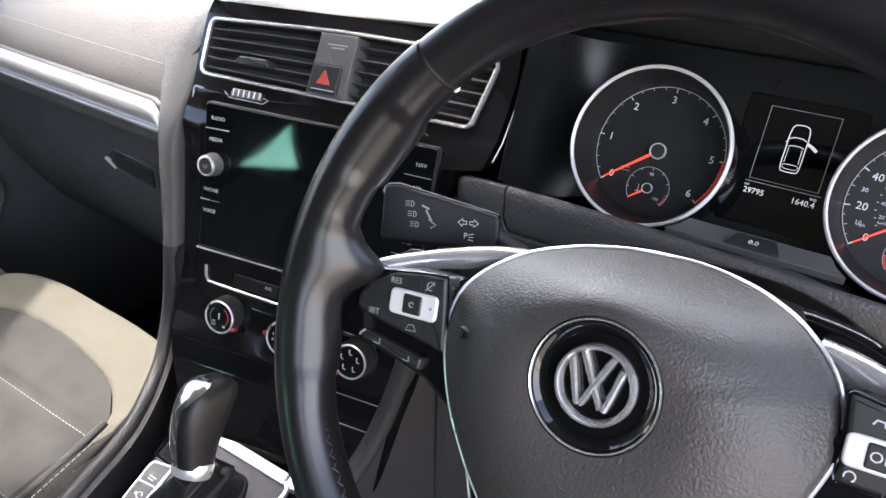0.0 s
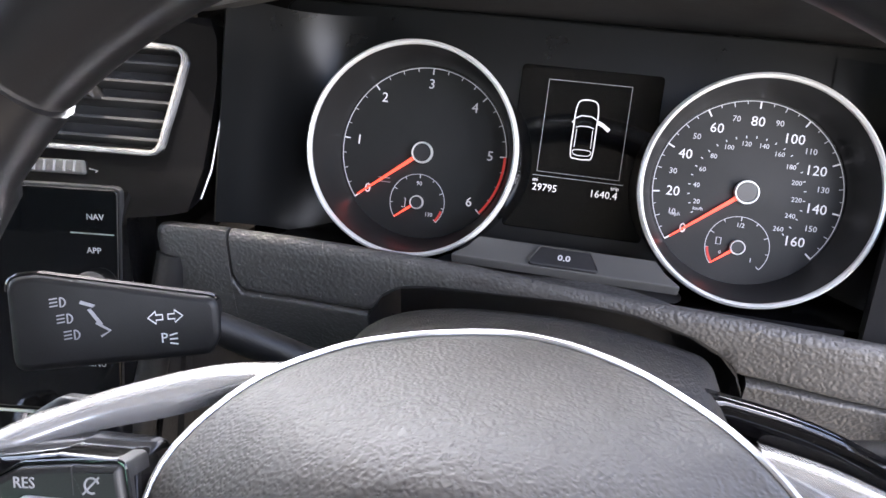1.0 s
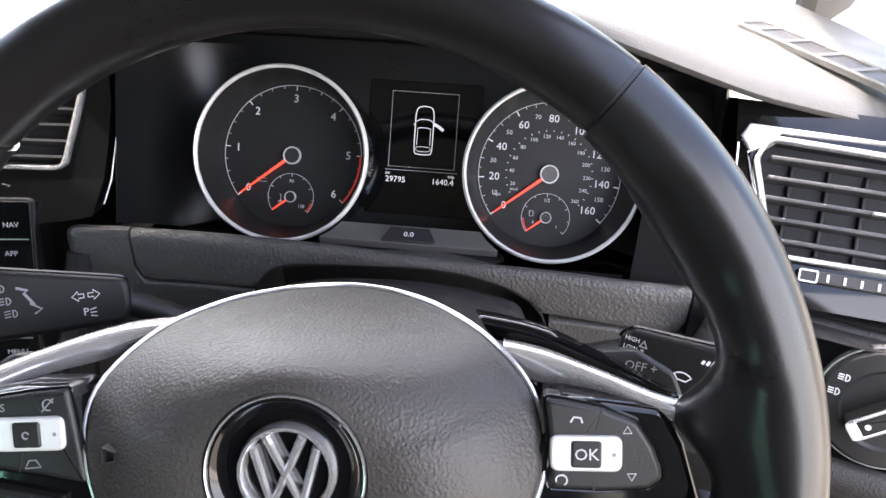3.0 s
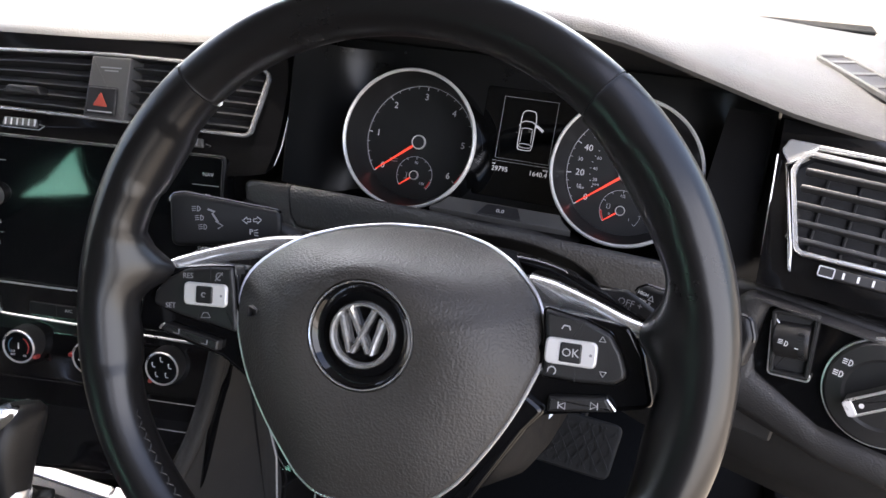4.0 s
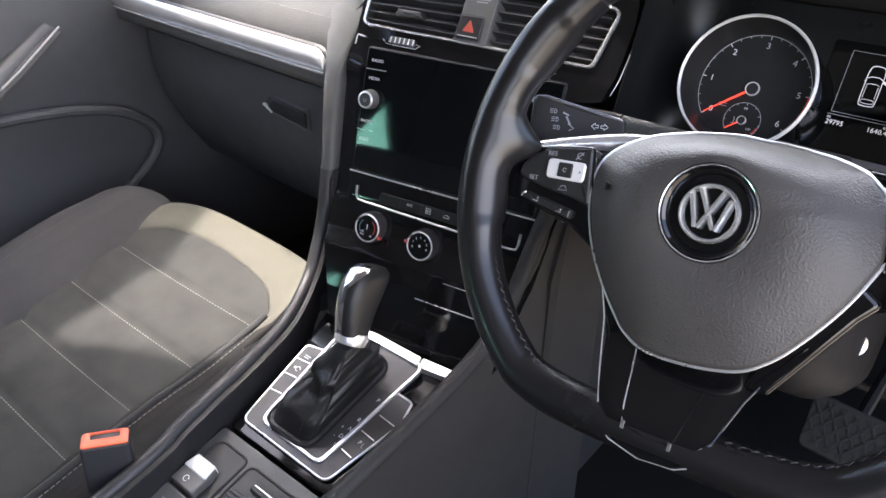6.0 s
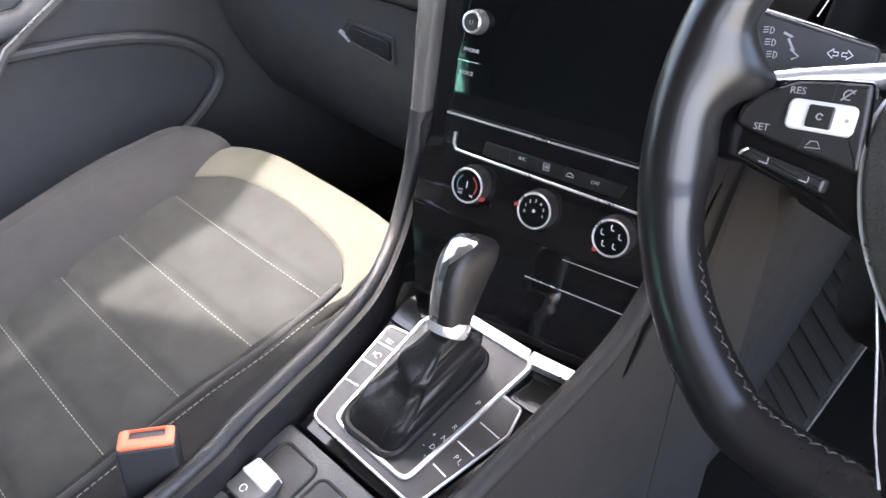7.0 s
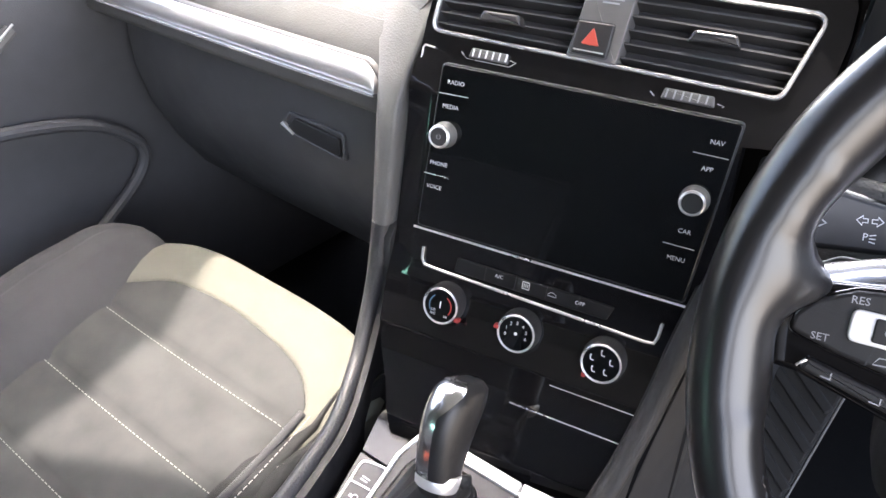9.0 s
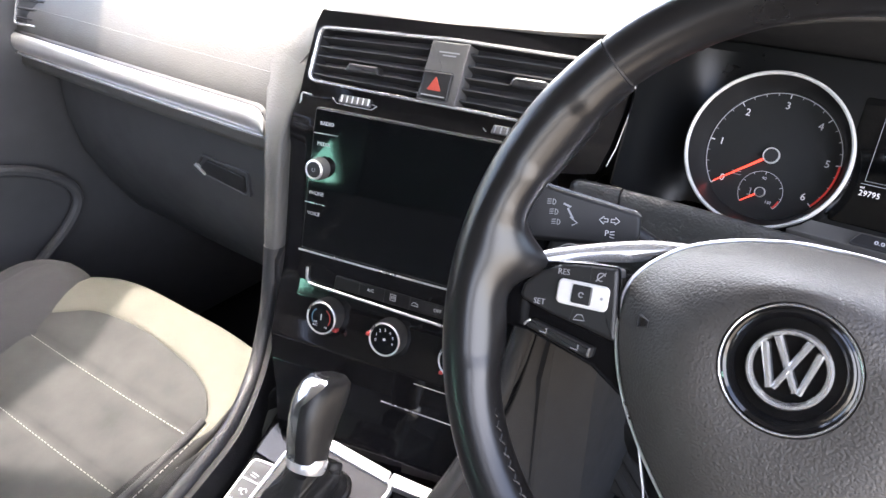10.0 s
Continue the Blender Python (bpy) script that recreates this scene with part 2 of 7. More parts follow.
def lit(name, colour, strength):
    """A display element that gives off light."""
    mat = bpy.data.materials.new(name)
    mat.use_nodes = True
    b = mat.node_tree.nodes["Principled BSDF"]
    b.inputs["Base Color"].default_value = (*[c * 0.6 for c in colour], 1)
    b.inputs["Emission Color"].default_value = (*colour, 1)
    b.inputs["Emission Strength"].default_value = strength
    b.inputs["Roughness"].default_value = 0.5
    return mat


def clear(name, tint=(1, 1, 1), rough=0.0):
    mat = bpy.data.materials.new(name)
    mat.use_nodes = True
    nt = mat.node_tree
    b = nt.nodes["Principled BSDF"]
    b.inputs["Base Color"].default_value = (*tint, 1)
    b.inputs["Transmission Weight"].default_value = 1.0
    b.inputs["Roughness"].default_value = rough
    b.inputs["IOR"].default_value = 1.45
    return mat


DASH = surface("dash_soft_plastic", (0.078, 0.0765, 0.074), 0.48, vary=0.06, grain=0.3, grain_scale=700, kind="leather", spec=0.35)
DASH_LOW = surface("hard_plastic", (0.02, 0.0197, 0.0205), 0.6, vary=0.08, grain=0.2, grain_scale=700, kind="leather", spec=0.25)
SHELF = surface("grained_shelf_plastic", (0.075, 0.073, 0.0725), 0.45, grain=0.6, grain_scale=520, kind="leather", spec=0.5)
LEATHER = surface("rim_leather", (0.0085, 0.0082, 0.0086), 0.28, grain=0.04, grain_scale=1000, kind="leather", rough_vary=0.01, smudge=0.0, spec=0.5)
PAD = surface("airbag_leather_plastic", (0.043, 0.0395, 0.036), 0.5, grain=0.45, grain_scale=760, kind="leather", rough_vary=0.05)
GLOSS = surface("piano_black", (0.004, 0.004, 0.0045), 0.05, vary=0.02, rough_vary=0.02, smudge=0.05, spec=0.5)
GLASS = surface("screen_glass", (0.003, 0.0035, 0.004), 0.03, vary=0.02, rough_vary=0.012, smudge=0.03)
CHROME = surface("bright_chrome", (0.9, 0.9, 0.9), 0.18, 0.75, vary=0.02, rough_vary=0.03)
SATIN = surface("satin_chrome", (0.85, 0.84, 0.84), 0.3, 0.8, vary=0.03, rough_vary=0.05)
SILVER = surface("silver_paint", (0.8, 0.79, 0.79), 0.32, 0.25, vary=0.03)
BRUSHED = surface("brushed_trim", (0.66, 0.65, 0.64), 0.3, 0.7, vary=0.03, scale=60, rough_vary=0.03)
BLACK = surface("matt_black", (0.022, 0.022, 0.024), 0.55, vary=0.1, grain=0.2, grain_scale=800)
BUTTON = surface("button_plastic", (0.017, 0.0168, 0.0175), 0.42, vary=0.06, grain=0.15, grain_scale=1200)
GREY = surface("grey_button_plastic", (0.09, 0.088, 0.086), 0.45, vary=0.05, grain=0.15, grain_scale=1200)
DIAL = surface("dial_face", (0.009, 0.0093, 0.0098), 0.6, vary=0.06, grain=0.1, grain_scale=1500)
CONE = surface("dial_cone", (0.018, 0.0182, 0.0188), 0.35, vary=0.05)
PRINT = surface("white_print", (0.7, 0.7, 0.72), 0.5, vary=0.02)
PRINT_MID = surface("pale_grey_print", (0.55, 0.55, 0.57), 0.5, vary=0.02)
KEYTOP = surface("dark_key_plastic", (0.008, 0.0078, 0.0085), 0.38, vary=0.05, grain=0.1, grain_scale=1200, spec=0.35)
PRINT_DIM = surface("grey_print", (0.28, 0.28, 0.3), 0.5, vary=0.02)
GLOW = lit("lit_scale", (0.85, 0.87, 0.95), 0.05)
GLOW_LCD = lit("lit_display", (0.85, 0.87, 0.95), 0.1)
GLOW_DIM = lit("lit_scale_dim", (0.75, 0.77, 0.85), 0.029)
NEEDLE = lit("needle_red", (0.9, 0.07, 0.04), 0.26)
NEEDLE_DIM = lit("red_zone", (0.7, 0.06, 0.05), 0.04)
RED = surface("red_print", (0.28, 0.03, 0.027), 0.4, vary=0.03)
FACEPLATE = surface("cluster_face", (0.01, 0.0107, 0.0115), 0.3, vary=0.04, rough_vary=0.04)
BLUE = surface("blue_print", (0.045, 0.1, 0.15), 0.4, vary=0.03)
LOUVRE = surface("louvre_plastic", (0.05, 0.05, 0.052), 0.38, vary=0.05, grain=0.1, grain_scale=1200)
HAZARD = surface("hazard_red", (0.4, 0.06, 0.04), 0.4, vary=0.03)
ORANGE = surface("buckle_orange", (0.75, 0.12, 0.05), 0.4, vary=0.05, grain=0.1, grain_scale=700)
# same cloth as BOLSTER, coloured paler where the sun falls
FABRIC = surface("seat_cloth_sunlit", (0.102, 0.099, 0.081), 0.85, vary=0.05, scale=90, grain=0.6, grain_scale=330, kind="weave", spec=0.2, sheen=0.1)
SUEDE = surface("seat_suede_grey", (0.038, 0.0385, 0.0375), 0.9, vary=0.26, scale=26, grain=0.25, grain_scale=1500, spec=0.15, sheen=0.03)
# seat cloth darkened to carry the shade on the cushion's inner side
SEATSIDE = surface("seat_side_shaded_cloth", (0.013, 0.0128, 0.013), 0.75, vary=0.06, scale=90, grain=0.4, grain_scale=330, kind="weave", spec=0.2)
THREAD = surface("pale_thread", (0.2, 0.193, 0.18), 0.7, vary=0.05)
THREAD_DARK = surface("grey_thread", (0.022, 0.022, 0.024), 0.6, vary=0.05)
BOOT = surface("boot_leather", (0.011, 0.0105, 0.0105), 0.42, grain=0.16, grain_scale=600, kind="leather", rough_vary=0.06, spec=0.4)
# carpet coloured darker than its own tone to carry the footwell's shade
CARPET = surface("carpet", (0.008, 0.0079, 0.008), 0.95, vary=0.2, scale=300, grain=0.9, grain_scale=900, spec=0.05)
RUBBER = surface("rubber", (0.015, 0.0145, 0.0143), 0.7, vary=0.15, scale=60, grain=0.2, grain_scale=700, spec=0.35)
PEDAL = surface("pedal_steel", (0.07, 0.067, 0.065), 0.5, 0.4, vary=0.15)
HEADLINER = surface("roof_lining", (0.13, 0.133, 0.138), 0.9, vary=0.04, grain=0.3, grain_scale=900)
PAINT = surface("car_paint", (0.36, 0.32, 0.25), 0.3, 0.2, vary=0.03, coat=0.6)
GROUND = surface("dusty_paving", (0.36, 0.32, 0.25), 0.85, vary=0.18, scale=0.8, grain=0.4, grain_scale=60)
WINDOW = clear("window_glass", (0.965, 0.985, 0.97))
RAIL = surface("grained_rail_plastic", (0.024, 0.0235, 0.025), 0.45, grain=0.35, grain_scale=620, kind="leather", spec=0.45)
RING = surface("silver_ring", (0.86, 0.86, 0.85), 0.3, 0.3, vary=0.02, rough_vary=0.04)
STALK = surface("stalk_plastic", (0.01, 0.0098, 0.0104), 0.45, vary=0.06, grain=0.1, grain_scale=1200, spec=0.35)
PLATE = surface("satin_dark_plate", (0.045, 0.044, 0.046), 0.4, 0.2, vary=0.05, grain=0.08, grain_scale=1400)
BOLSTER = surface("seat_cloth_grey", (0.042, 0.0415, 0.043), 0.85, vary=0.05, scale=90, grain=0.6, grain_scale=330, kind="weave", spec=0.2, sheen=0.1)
TINTED = clear("tinted_glass", (0.55, 0.9, 0.82))
PANEL = surface("grained_dark_panel", (0.026, 0.0255, 0.0262), 0.5, grain=0.4, grain_scale=800, kind="leather", spec=0.45)
BLADE = surface("silver_blade", (0.78, 0.77, 0.76), 0.24, 0.75, vary=0.02, rough_vary=0.04)
KNOBCHROME = surface("satin_knob_chrome", (0.85, 0.85, 0.86), 0.17, 1.0, vary=0.02, rough_vary=0.03)
COWL = surface("cowl_plastic", (0.009, 0.0088, 0.0092), 0.6, vary=0.08, grain=0.2, grain_scale=800, spec=0.12)
KNOBLEATHER = surface("knob_leather", (0.012, 0.0115, 0.012), 0.42, grain=0.12, grain_scale=900, kind="leather", rough_vary=0.05, spec=0.4)
GLOVE = surface("glove_box_plastic", (0.058, 0.0585, 0.062), 0.5, vary=0.08, grain=0.2, grain_scale=700, kind="leather", spec=0.45)
EMBLEM = surface("emblem_chrome", (0.92, 0.92, 0.92), 0.15, 0.85, vary=0.02, rough_vary=0.03)


# ---- the car's shell ----
def sheet(name, rows, material, thick, way, label, category="car body", angle=30):
    ob = part(name, grid(rows, None, thick, way), material, None, "", None, angle)
    return tagged(ob, label, category, "", "structure")


def lerp_rows(a, b, c, d, n=2, k=2):
    """Points of a four-sided sheet between edge a-b and edge d-c."""
    a, b, c, d = (Vector(p) for p in (a, b, c, d))
    return [[a.lerp(b, i / n).lerp(d.lerp(c, i / n), j / k) for i in range(n + 1)] for j in range(k + 1)]


ground = part("ground", grid([[(-60, y, -0.3), (-6, y, -0.3), (6, y, -0.3), (60, y, -0.3)] for y in (-60, -6, 6, 60)]), GROUND, None)
tagged(ground, "pale dusty sunlit paving round the car", "ground", "", "structure")
floor = part("floor", slab(box2(1.55, 3.0, 0.02, 3, -0.36, -0.55), -0.02, 0.05, 0.004), CARPET, None)
tagged(floor, "carpeted car floor, footwell shade put into its dark colour", "floor", "", "structure")
# bulkhead ahead of the feet
sheet("bulkhead", lerp_rows((-1.1, 0.86, 0.05), (0.38, 0.86, 0.05), (0.38, 0.9, 0.7), (-1.1, 0.9, 0.7)), CARPET, 0.04, (0, 1, 0), "carpeted bulkhead ahead of the footwells, shade put into its dark colour", "bulkhead")
# unseen wall in place of a rear window, keeps the fascia's reflections dark
sheet("wall_rear", lerp_rows((-1.14, -1.92, 0.0), (0.42, -1.92, 0.0), (0.42, -1.92, 1.22), (-1.14, -1.92, 1.22)), BLACK, 0.04, (0, -1, 0), "unseen dark wall closing the cabin's rear, keeps reflections dark")
sheet("wall_left", [[(-1.1, y, 0.0) for y in (-0.58, -1.2, -1.92)], [(-1.095, y, 0.525) for y in (-0.58, -1.2, -1.92)]], BLACK, 0.04, (-1, 0, 0), "dark rear door panel on the passenger side")
sheet("wall_left_upper", [[(-1.095, -0.58, 0.525), (-1.095, -0.9, 0.525), (-1.095, -1.2, 0.525)], [(-1.095, -0.58, 0.6), (-1.095, -0.95, 0.62), (-1.095, -1.36, 0.575)], [(-1.095, -0.58, 0.7), (-1.095, -1.0, 0.71), (-1.093, -1.6, 0.71)], [(-0.95, -0.58, 1.2), (-0.95, -1.0, 1.2), (-0.95, -1.75, 1.2)]], BLACK, 0.03, (-1, 0, 0), "dark rear side trim above the door panel")
sheet("wall_left_corner", [[(-1.095, -1.74, 0.525), (-1.095, -1.92, 0.525)], [(-1.095, -1.655, 0.6), (-1.095, -1.92, 0.6)], [(-1.1, -1.595, 0.71), (-1.1, -1.92, 0.72)], [(-0.97, -1.6, 1.2), (-0.97, -1.92, 1.2)]], BLACK, 0.03, (-1, 0, 0), "dark rear corner trim")
sheet("wall_right", lerp_rows((0.38, -0.58, 0.0), (0.38, -1.92, 0.0), (0.37, -1.92, 0.6), (0.37, -0.58, 0.56)), BLACK, 0.04, (1, 0, 0), "dark rear door panel on the driver's side")
# unseen roof, its front edge shaped to bound the sunlight on seat and console
ROOF_Y, ROOF_Z = 0.11, 1.2
def header(x):
    """How far the roof's edge is drawn forward or back at x to shade the cabin."""
    side = -0.161 + 0.079 * min(1, max(0, (x + 0.927) / 0.227))
    return side + 0.247 * min(1, max(0, (x + 0.66) / 0.03))


roof_rows = [[(x, ROOF_Y + header(x) - 0.03 * (x + 0.36) ** 2 / 0.31, 1.195 - (0.69 if header(x) > 0 else 0.06) * header(x) - 0.03 * (x + 0.36) ** 2 / 0.31) for x in [-0.36 + 0.56 * k / 16 for k in range(-16, 17)]]]
for y, z in ((-0.14, ROOF_Z + 0.03), (-0.6, 1.26), (-1.2, 1.24), (-1.9, 1.18)):
    roof_rows.append([(-0.36 + 0.56 * k / 16, y - 0.03 * (k / 16) ** 2, z - 0.03 * (k / 16) ** 2) for k in range(-16, 17)])
ceiling = sheet("ceiling", roof_rows, HEADLINER, 0.05, (0, 0, 1), "unseen grey cloth roof lining, front edge shaped to cut the sunlight", "ceiling")
# pillars
def pillar(name, a, b, r, label):
    ob = part(name, tube([Vector(a).lerp(Vector(b), t / 6) for t in range(7)], r, 12, flat_by=0.6), HEADLINER)
    return tagged(ob, label, "pillar", "", "structure")


# unseen pillar, placed so its shadow bounds the seat's sun patch on the left
pillar("pillar_1", (-1.18, 0.82, 0.72), (-0.965, -0.08, 1.21), 0.032, "unseen grey windscreen pillar on the passenger side, placed for its shadow")
pillar("pillar_2", (0.47, 0.82, 0.72), (0.19, 0.1, 1.21), 0.05, "grey windscreen pillar on the driver's side")
pillar("pillar_3", (-1.12, -0.55, 0.1), (-0.93, -0.6, 1.22), 0.06, "grey middle door pillar behind the passenger seat")
pillar("pillar_4", (0.4, -0.55, 0.1), (0.21, -0.6, 1.22), 0.06, "grey middle door pillar behind the driver")
pillar("trim_1", (-0.965, -0.08, 1.21), (-0.94, -1.9, 1.17), 0.04, "grey roof rail over the passenger door")
pillar("trim_2", (0.19, 0.1, 1.21), (0.2, -1.9, 1.17), 0.045, "grey roof rail over the open driver's door")
# glass
screen_rows = []
for j in range(9):
    t = j / 6
    screen_rows.append([(-0.36 + (0.72 - 0.17 * min(1, t)) * k / 4, 0.85 - 0.74 * t + 0.1 * max(0, t - 1) - 0.06 * (k / 4) ** 2, 0.715 + 0.49 * min(1, t) + 0.12 * max(0, t - 1)) for k in range(-4, 5)])
windscreen = sheet("window_1", screen_rows, WINDOW, 0.004, (0, 0.5, 0.85), "clear slightly green windscreen", "windscreen", 60)
windscreen.visible_shadow = False
def pane(name, rows, label, shade, glass=WINDOW):
    ob = sheet(name, rows, glass, 0.004, (1, 0, 0), label, "window", 60)
    ob.visible_shadow = shade
    return ob


# unseen pane, casts full shadow to keep direct sun off the seat's outer side
pane("window_2", lerp_rows((-1.105, -0.55, 0.7), (-1.105, 0.78, 0.71), (-0.92, 0.1, 1.19), (-0.95, -0.55, 1.2)), "clear slightly green passenger door window, closed, added to block the sun", True)
pane("window_3", lerp_rows((-1.11, -1.1, 0.5), (-1.11, -1.9, 0.5), (-1.108, -1.9, 0.76), (-1.108, -1.1, 0.76)), "small green-tinted rear side window", False, TINTED)
# bonnet ahead of the windscreen
bonnet_rows = []
for j in range(9):
    t = j / 8
    bonnet_rows.append([(-0.36 + 0.72 * k / 6, 0.9 + 0.95 * t - 0.1 * (k / 6) ** 2, 0.68 - 0.04 * t - 0.14 * t ** 3 - 0.06 * (k / 6) ** 4) for k in range(-6, 7)])
bonnet = sheet("bonnet", bonnet_rows, PAINT, 0.02, (0, 0, -1), "pale champagne painted bonnet", "bonnet")
# sill under the open driver's door, and the passenger door
sill = part("sill", slab(box2(0.1, 2.2, 0.02, 4, 0.42, -0.4), -0.05, 0.12, 0.02), BLACK)
tagged(sill, "black door sill at the open driver's door", "sill", "", "structure")


# ---- dashboard ----
def curve1(keys, x):
    """A smooth function through (x, value) pairs."""
    if x <= keys[0][0]:
        return keys[0][1]
    if x >= keys[-1][0]:
        return keys[-1][1]
    k = max(i for i in range(len(keys) - 1) if keys[i][0] <= x)
    (a, p), (b, q) = keys[k], keys[k + 1]

    def slope(i):
        lo, hi = keys[max(i - 1, 0)], keys[min(i + 1, len(keys) - 1)]
        return (hi[1] - lo[1]) / (hi[0] - lo[0])

    t, w = (x - a) / (b - a), b - a
    return (2 * t ** 3 - 3 * t * t + 1) * p + (t ** 3 - 2 * t * t + t) * w * slope(k) + (3 * t * t - 2 * t ** 3) * q + (t ** 3 - t * t) * w * slope(k + 1)



EDGE_Z = [(-1.09, 0.70), (-0.60, 0.712), (-0.5, 0.742), (-0.35, 0.748), (-0.22, 0.756), (-0.13, 0.779), (-0.05, 0.799), (0.03, 0.806), (0.065, 0.804), (0.1, 0.798), (0.157, 0.78), (0.19, 0.769), (0.22, 0.76), (0.26, 0.752), (0.285, 0.748), (0.38, 0.736)]
EDGE_Y = [(-1.09, 0.245), (-0.6, 0.222), (-0.5, 0.236), (-0.35, 0.262), (-0.23, 0.275), (-0.15, 0.25), (-0.03, 0.235), (0.12, 0.235), (0.2, 0.245), (0.28, 0.25), (0.38, 0.238)]
STRIP_Y = [(-1.09, 0.217), (-0.8, 0.202), (-0.55, 0.1915)]

dashboard = thing("dashboard", at(), "dark grey grained soft-plastic dashboard, sunlit on top", "dashboard")


def lofted(rings):
    bm = bmesh.new()
    add_loft(bm, rings)
    return bm


def top_section(x):
    y, z = curve1(EDGE_Y, x), curve1(EDGE_Z, x)
    back = 0.885 - 0.07 * ((x + 0.36) / 0.72) ** 2
    pts = [(back, 0.66), (back, 0.708)]
    for t in (0.75, 0.5, 0.3, 0.15):
        pts.append((y + 0.03 + (back - y - 0.03) * t, z + 0.011 - (z + 0.011 - 0.72) * t ** 1.6))
    pts += [(y + 0.035, z + 0.007), (y + 0.014, z + 0.004), (y + 0.004, z + 0.0012), (y, z - 0.0025), (y + 0.002, z - 0.006), (y + 0.03, z - 0.012), (y + 0.16, z - 0.022)]
    s = curve1(STRIP_Y, x)
    roll = [(back, 0.66), (back, 0.708)] + [(s + 0.13 + (back - s - 0.13) * t, 0.754 - 0.036 * t) for t in (0.75, 0.5, 0.3, 0.15)]
    roll += [(s + 0.13, 0.753), (s + 0.082, 0.743), (s + 0.05, 0.725), (s + 0.0275, 0.702), (s + 0.0145, 0.681), (s + 0.05, 0.668), (s + 0.16, 0.66)]
    w = min(1, max(0, (x + 0.525) / 0.04))
    return [(x, p[0] + (q[0] - p[0]) * w, p[1] + (q[1] - p[1]) * w) for p, q in zip(roll, pts)]


xs = [-1.09 + 1.47 * i / 98 for i in range(99)]
part("top_pad", lofted([top_section(x) for x in xs]), DASH, dashboard, "grained pad, bright in the sun", angle=50)


# passenger side: pad face, ledge and recess below
def passenger_section(x):
    ye, ze, s = curve1(EDGE_Y, x), curve1(EDGE_Z, x), curve1(STRIP_Y, x)
    pts = [(s + 0.07, 0.676), (s + 0.0142, 0.681), (s + 0.0085, 0.671), (s + 0.0045, 0.66), (s + 0.0015, 0.65), (s, 0.632), (s - 0.003, 0.615), (s - 0.004, 0.605),
           (s - 0.002, 0.599), (s + 0.01, 0.594), (s + 0.03, 0.588), (s + 0.042, 0.575), (s + 0.08, 0.57), (s + 0.08, 0.66)]
    return [(x, a, b) for a, b in pts]


part("passenger_panel", lofted([passenger_section(-1.09 + (0.57) * i / 40) for i in range(41)]), DASH, dashboard, "grained grey panel above the glove box", angle=50)


# trim strip with its chrome lip, let into the panel
def strip(name, x0, x1, z0, z1, y_out, depth, material, label, round_end=0.0, swell=0.0):
    """A bar along the panel, swelling outwards, its upper corner rounded off at the inner end."""
    rows = []
    xs_ = [x0 + (x1 - round_end - x0) * i / 24 for i in range(25)] + [x1 - round_end + round_end * math.sin(math.pi / 2 * k / 10) for k in range(1, 11) if round_end]
    for x in xs_:
        s = curve1(STRIP_Y, x)
        q = max(0.0, x - (x1 - round_end)) / round_end if round_end else 0.0
        cut = (z1 - z0) * 0.8 * (1 - math.sqrt(max(0, 1 - q * q)))
        rows.append([(x, s - y_out - swell * math.sin(math.pi * j / 8) + 0.003 * (1 if j in (0, 8) else 0), z0 + (z1 - cut - z0) * j / 8) for j in range(9)])
    part(name, grid(rows, None, depth, (0, 1, 0)), material, dashboard, label, angle=60)


strip("trim_recess", -1.085, -0.5365, 0.6125, 0.6495, 0.0045, 0.012, BLACK, "dark gap round the trim strip", 0.024)
strip("trim_strip", -1.08, -0.5415, 0.6212, 0.6465, 0.0085, 0.013, BRUSHED, "glossy brushed grey trim strip", 0.022, 0.0035)
strip("trim_lip", -1.08, -0.544, 0.6175, 0.6209, 0.0105, 0.013, CHROME, "bright chrome lip")

# glove box door under the ledge
glove = part("glove_box_door", grid([[(x, curve1(STRIP_Y, x) + dy, z) for x in (-1.06, -0.95, -0.8, -0.7, -0.6, -0.53)] for dy, z in ((0.036, 0.578), (0.035, 0.56), (0.036, 0.52), (0.05, 0.46), (0.08, 0.4), (0.12, 0.34), (0.2, 0.3))], None, 0.03, (0, 1, 0)), GLOVE, dashboard, "dark hard-plastic glove box door, closed", angle=40)
handle = frame_at((-0.681, 0.2305, 0.53), -2, 0)
part("handle_recess", band(rounded([(-0.062, -0.012), (0.05, -0.022), (0.05, 0.012), (-0.04, 0.014)], 0.006), rounded([(-0.056, -0.009), (0.045, -0.018), (0.045, 0.009), (-0.037, 0.011)], 0.005), -0.01, 0.002), GLOVE, glove, "", handle)
part("handle", slab(rounded([(-0.05, -0.01), (0.04, -0.018), (0.042, 0.004), (-0.03, 0.008)], 0.005), -0.01, 0.0015, 0.001), BUTTON, glove, "dark latch handle", handle)
part("latch_edge", slab(rounded([(-0.055, -0.004), (-0.034, -0.013), (-0.033, -0.011), (-0.05, 0.0)], 0.001), 0, 0.004, 0.001), SATIN, glove, "bright latch edge", handle)

# vent at the far end of the passenger side
pv = thing("air_vent", frame_at((-1.03, 0.232, 0.685), 8, 22), "passenger side air vent with a chrome surround", "air vent", "air vents")
o = box2(0.1, 0.06, 0.01)
part("surround", band(o, grown(o, -0.003), -0.004, 0.003), CHROME, pv, "chrome surround")
part("housing", slab(o, -0.02, -0.001, 0.001), BLACK, pv)
for k in range(4):
    part("slat", slab(box2(0.092, 0.003, 0.001, 2, 0, -0.02 + 0.0133 * k), -0.003, 0.0016, 0.0008), BUTTON, pv)

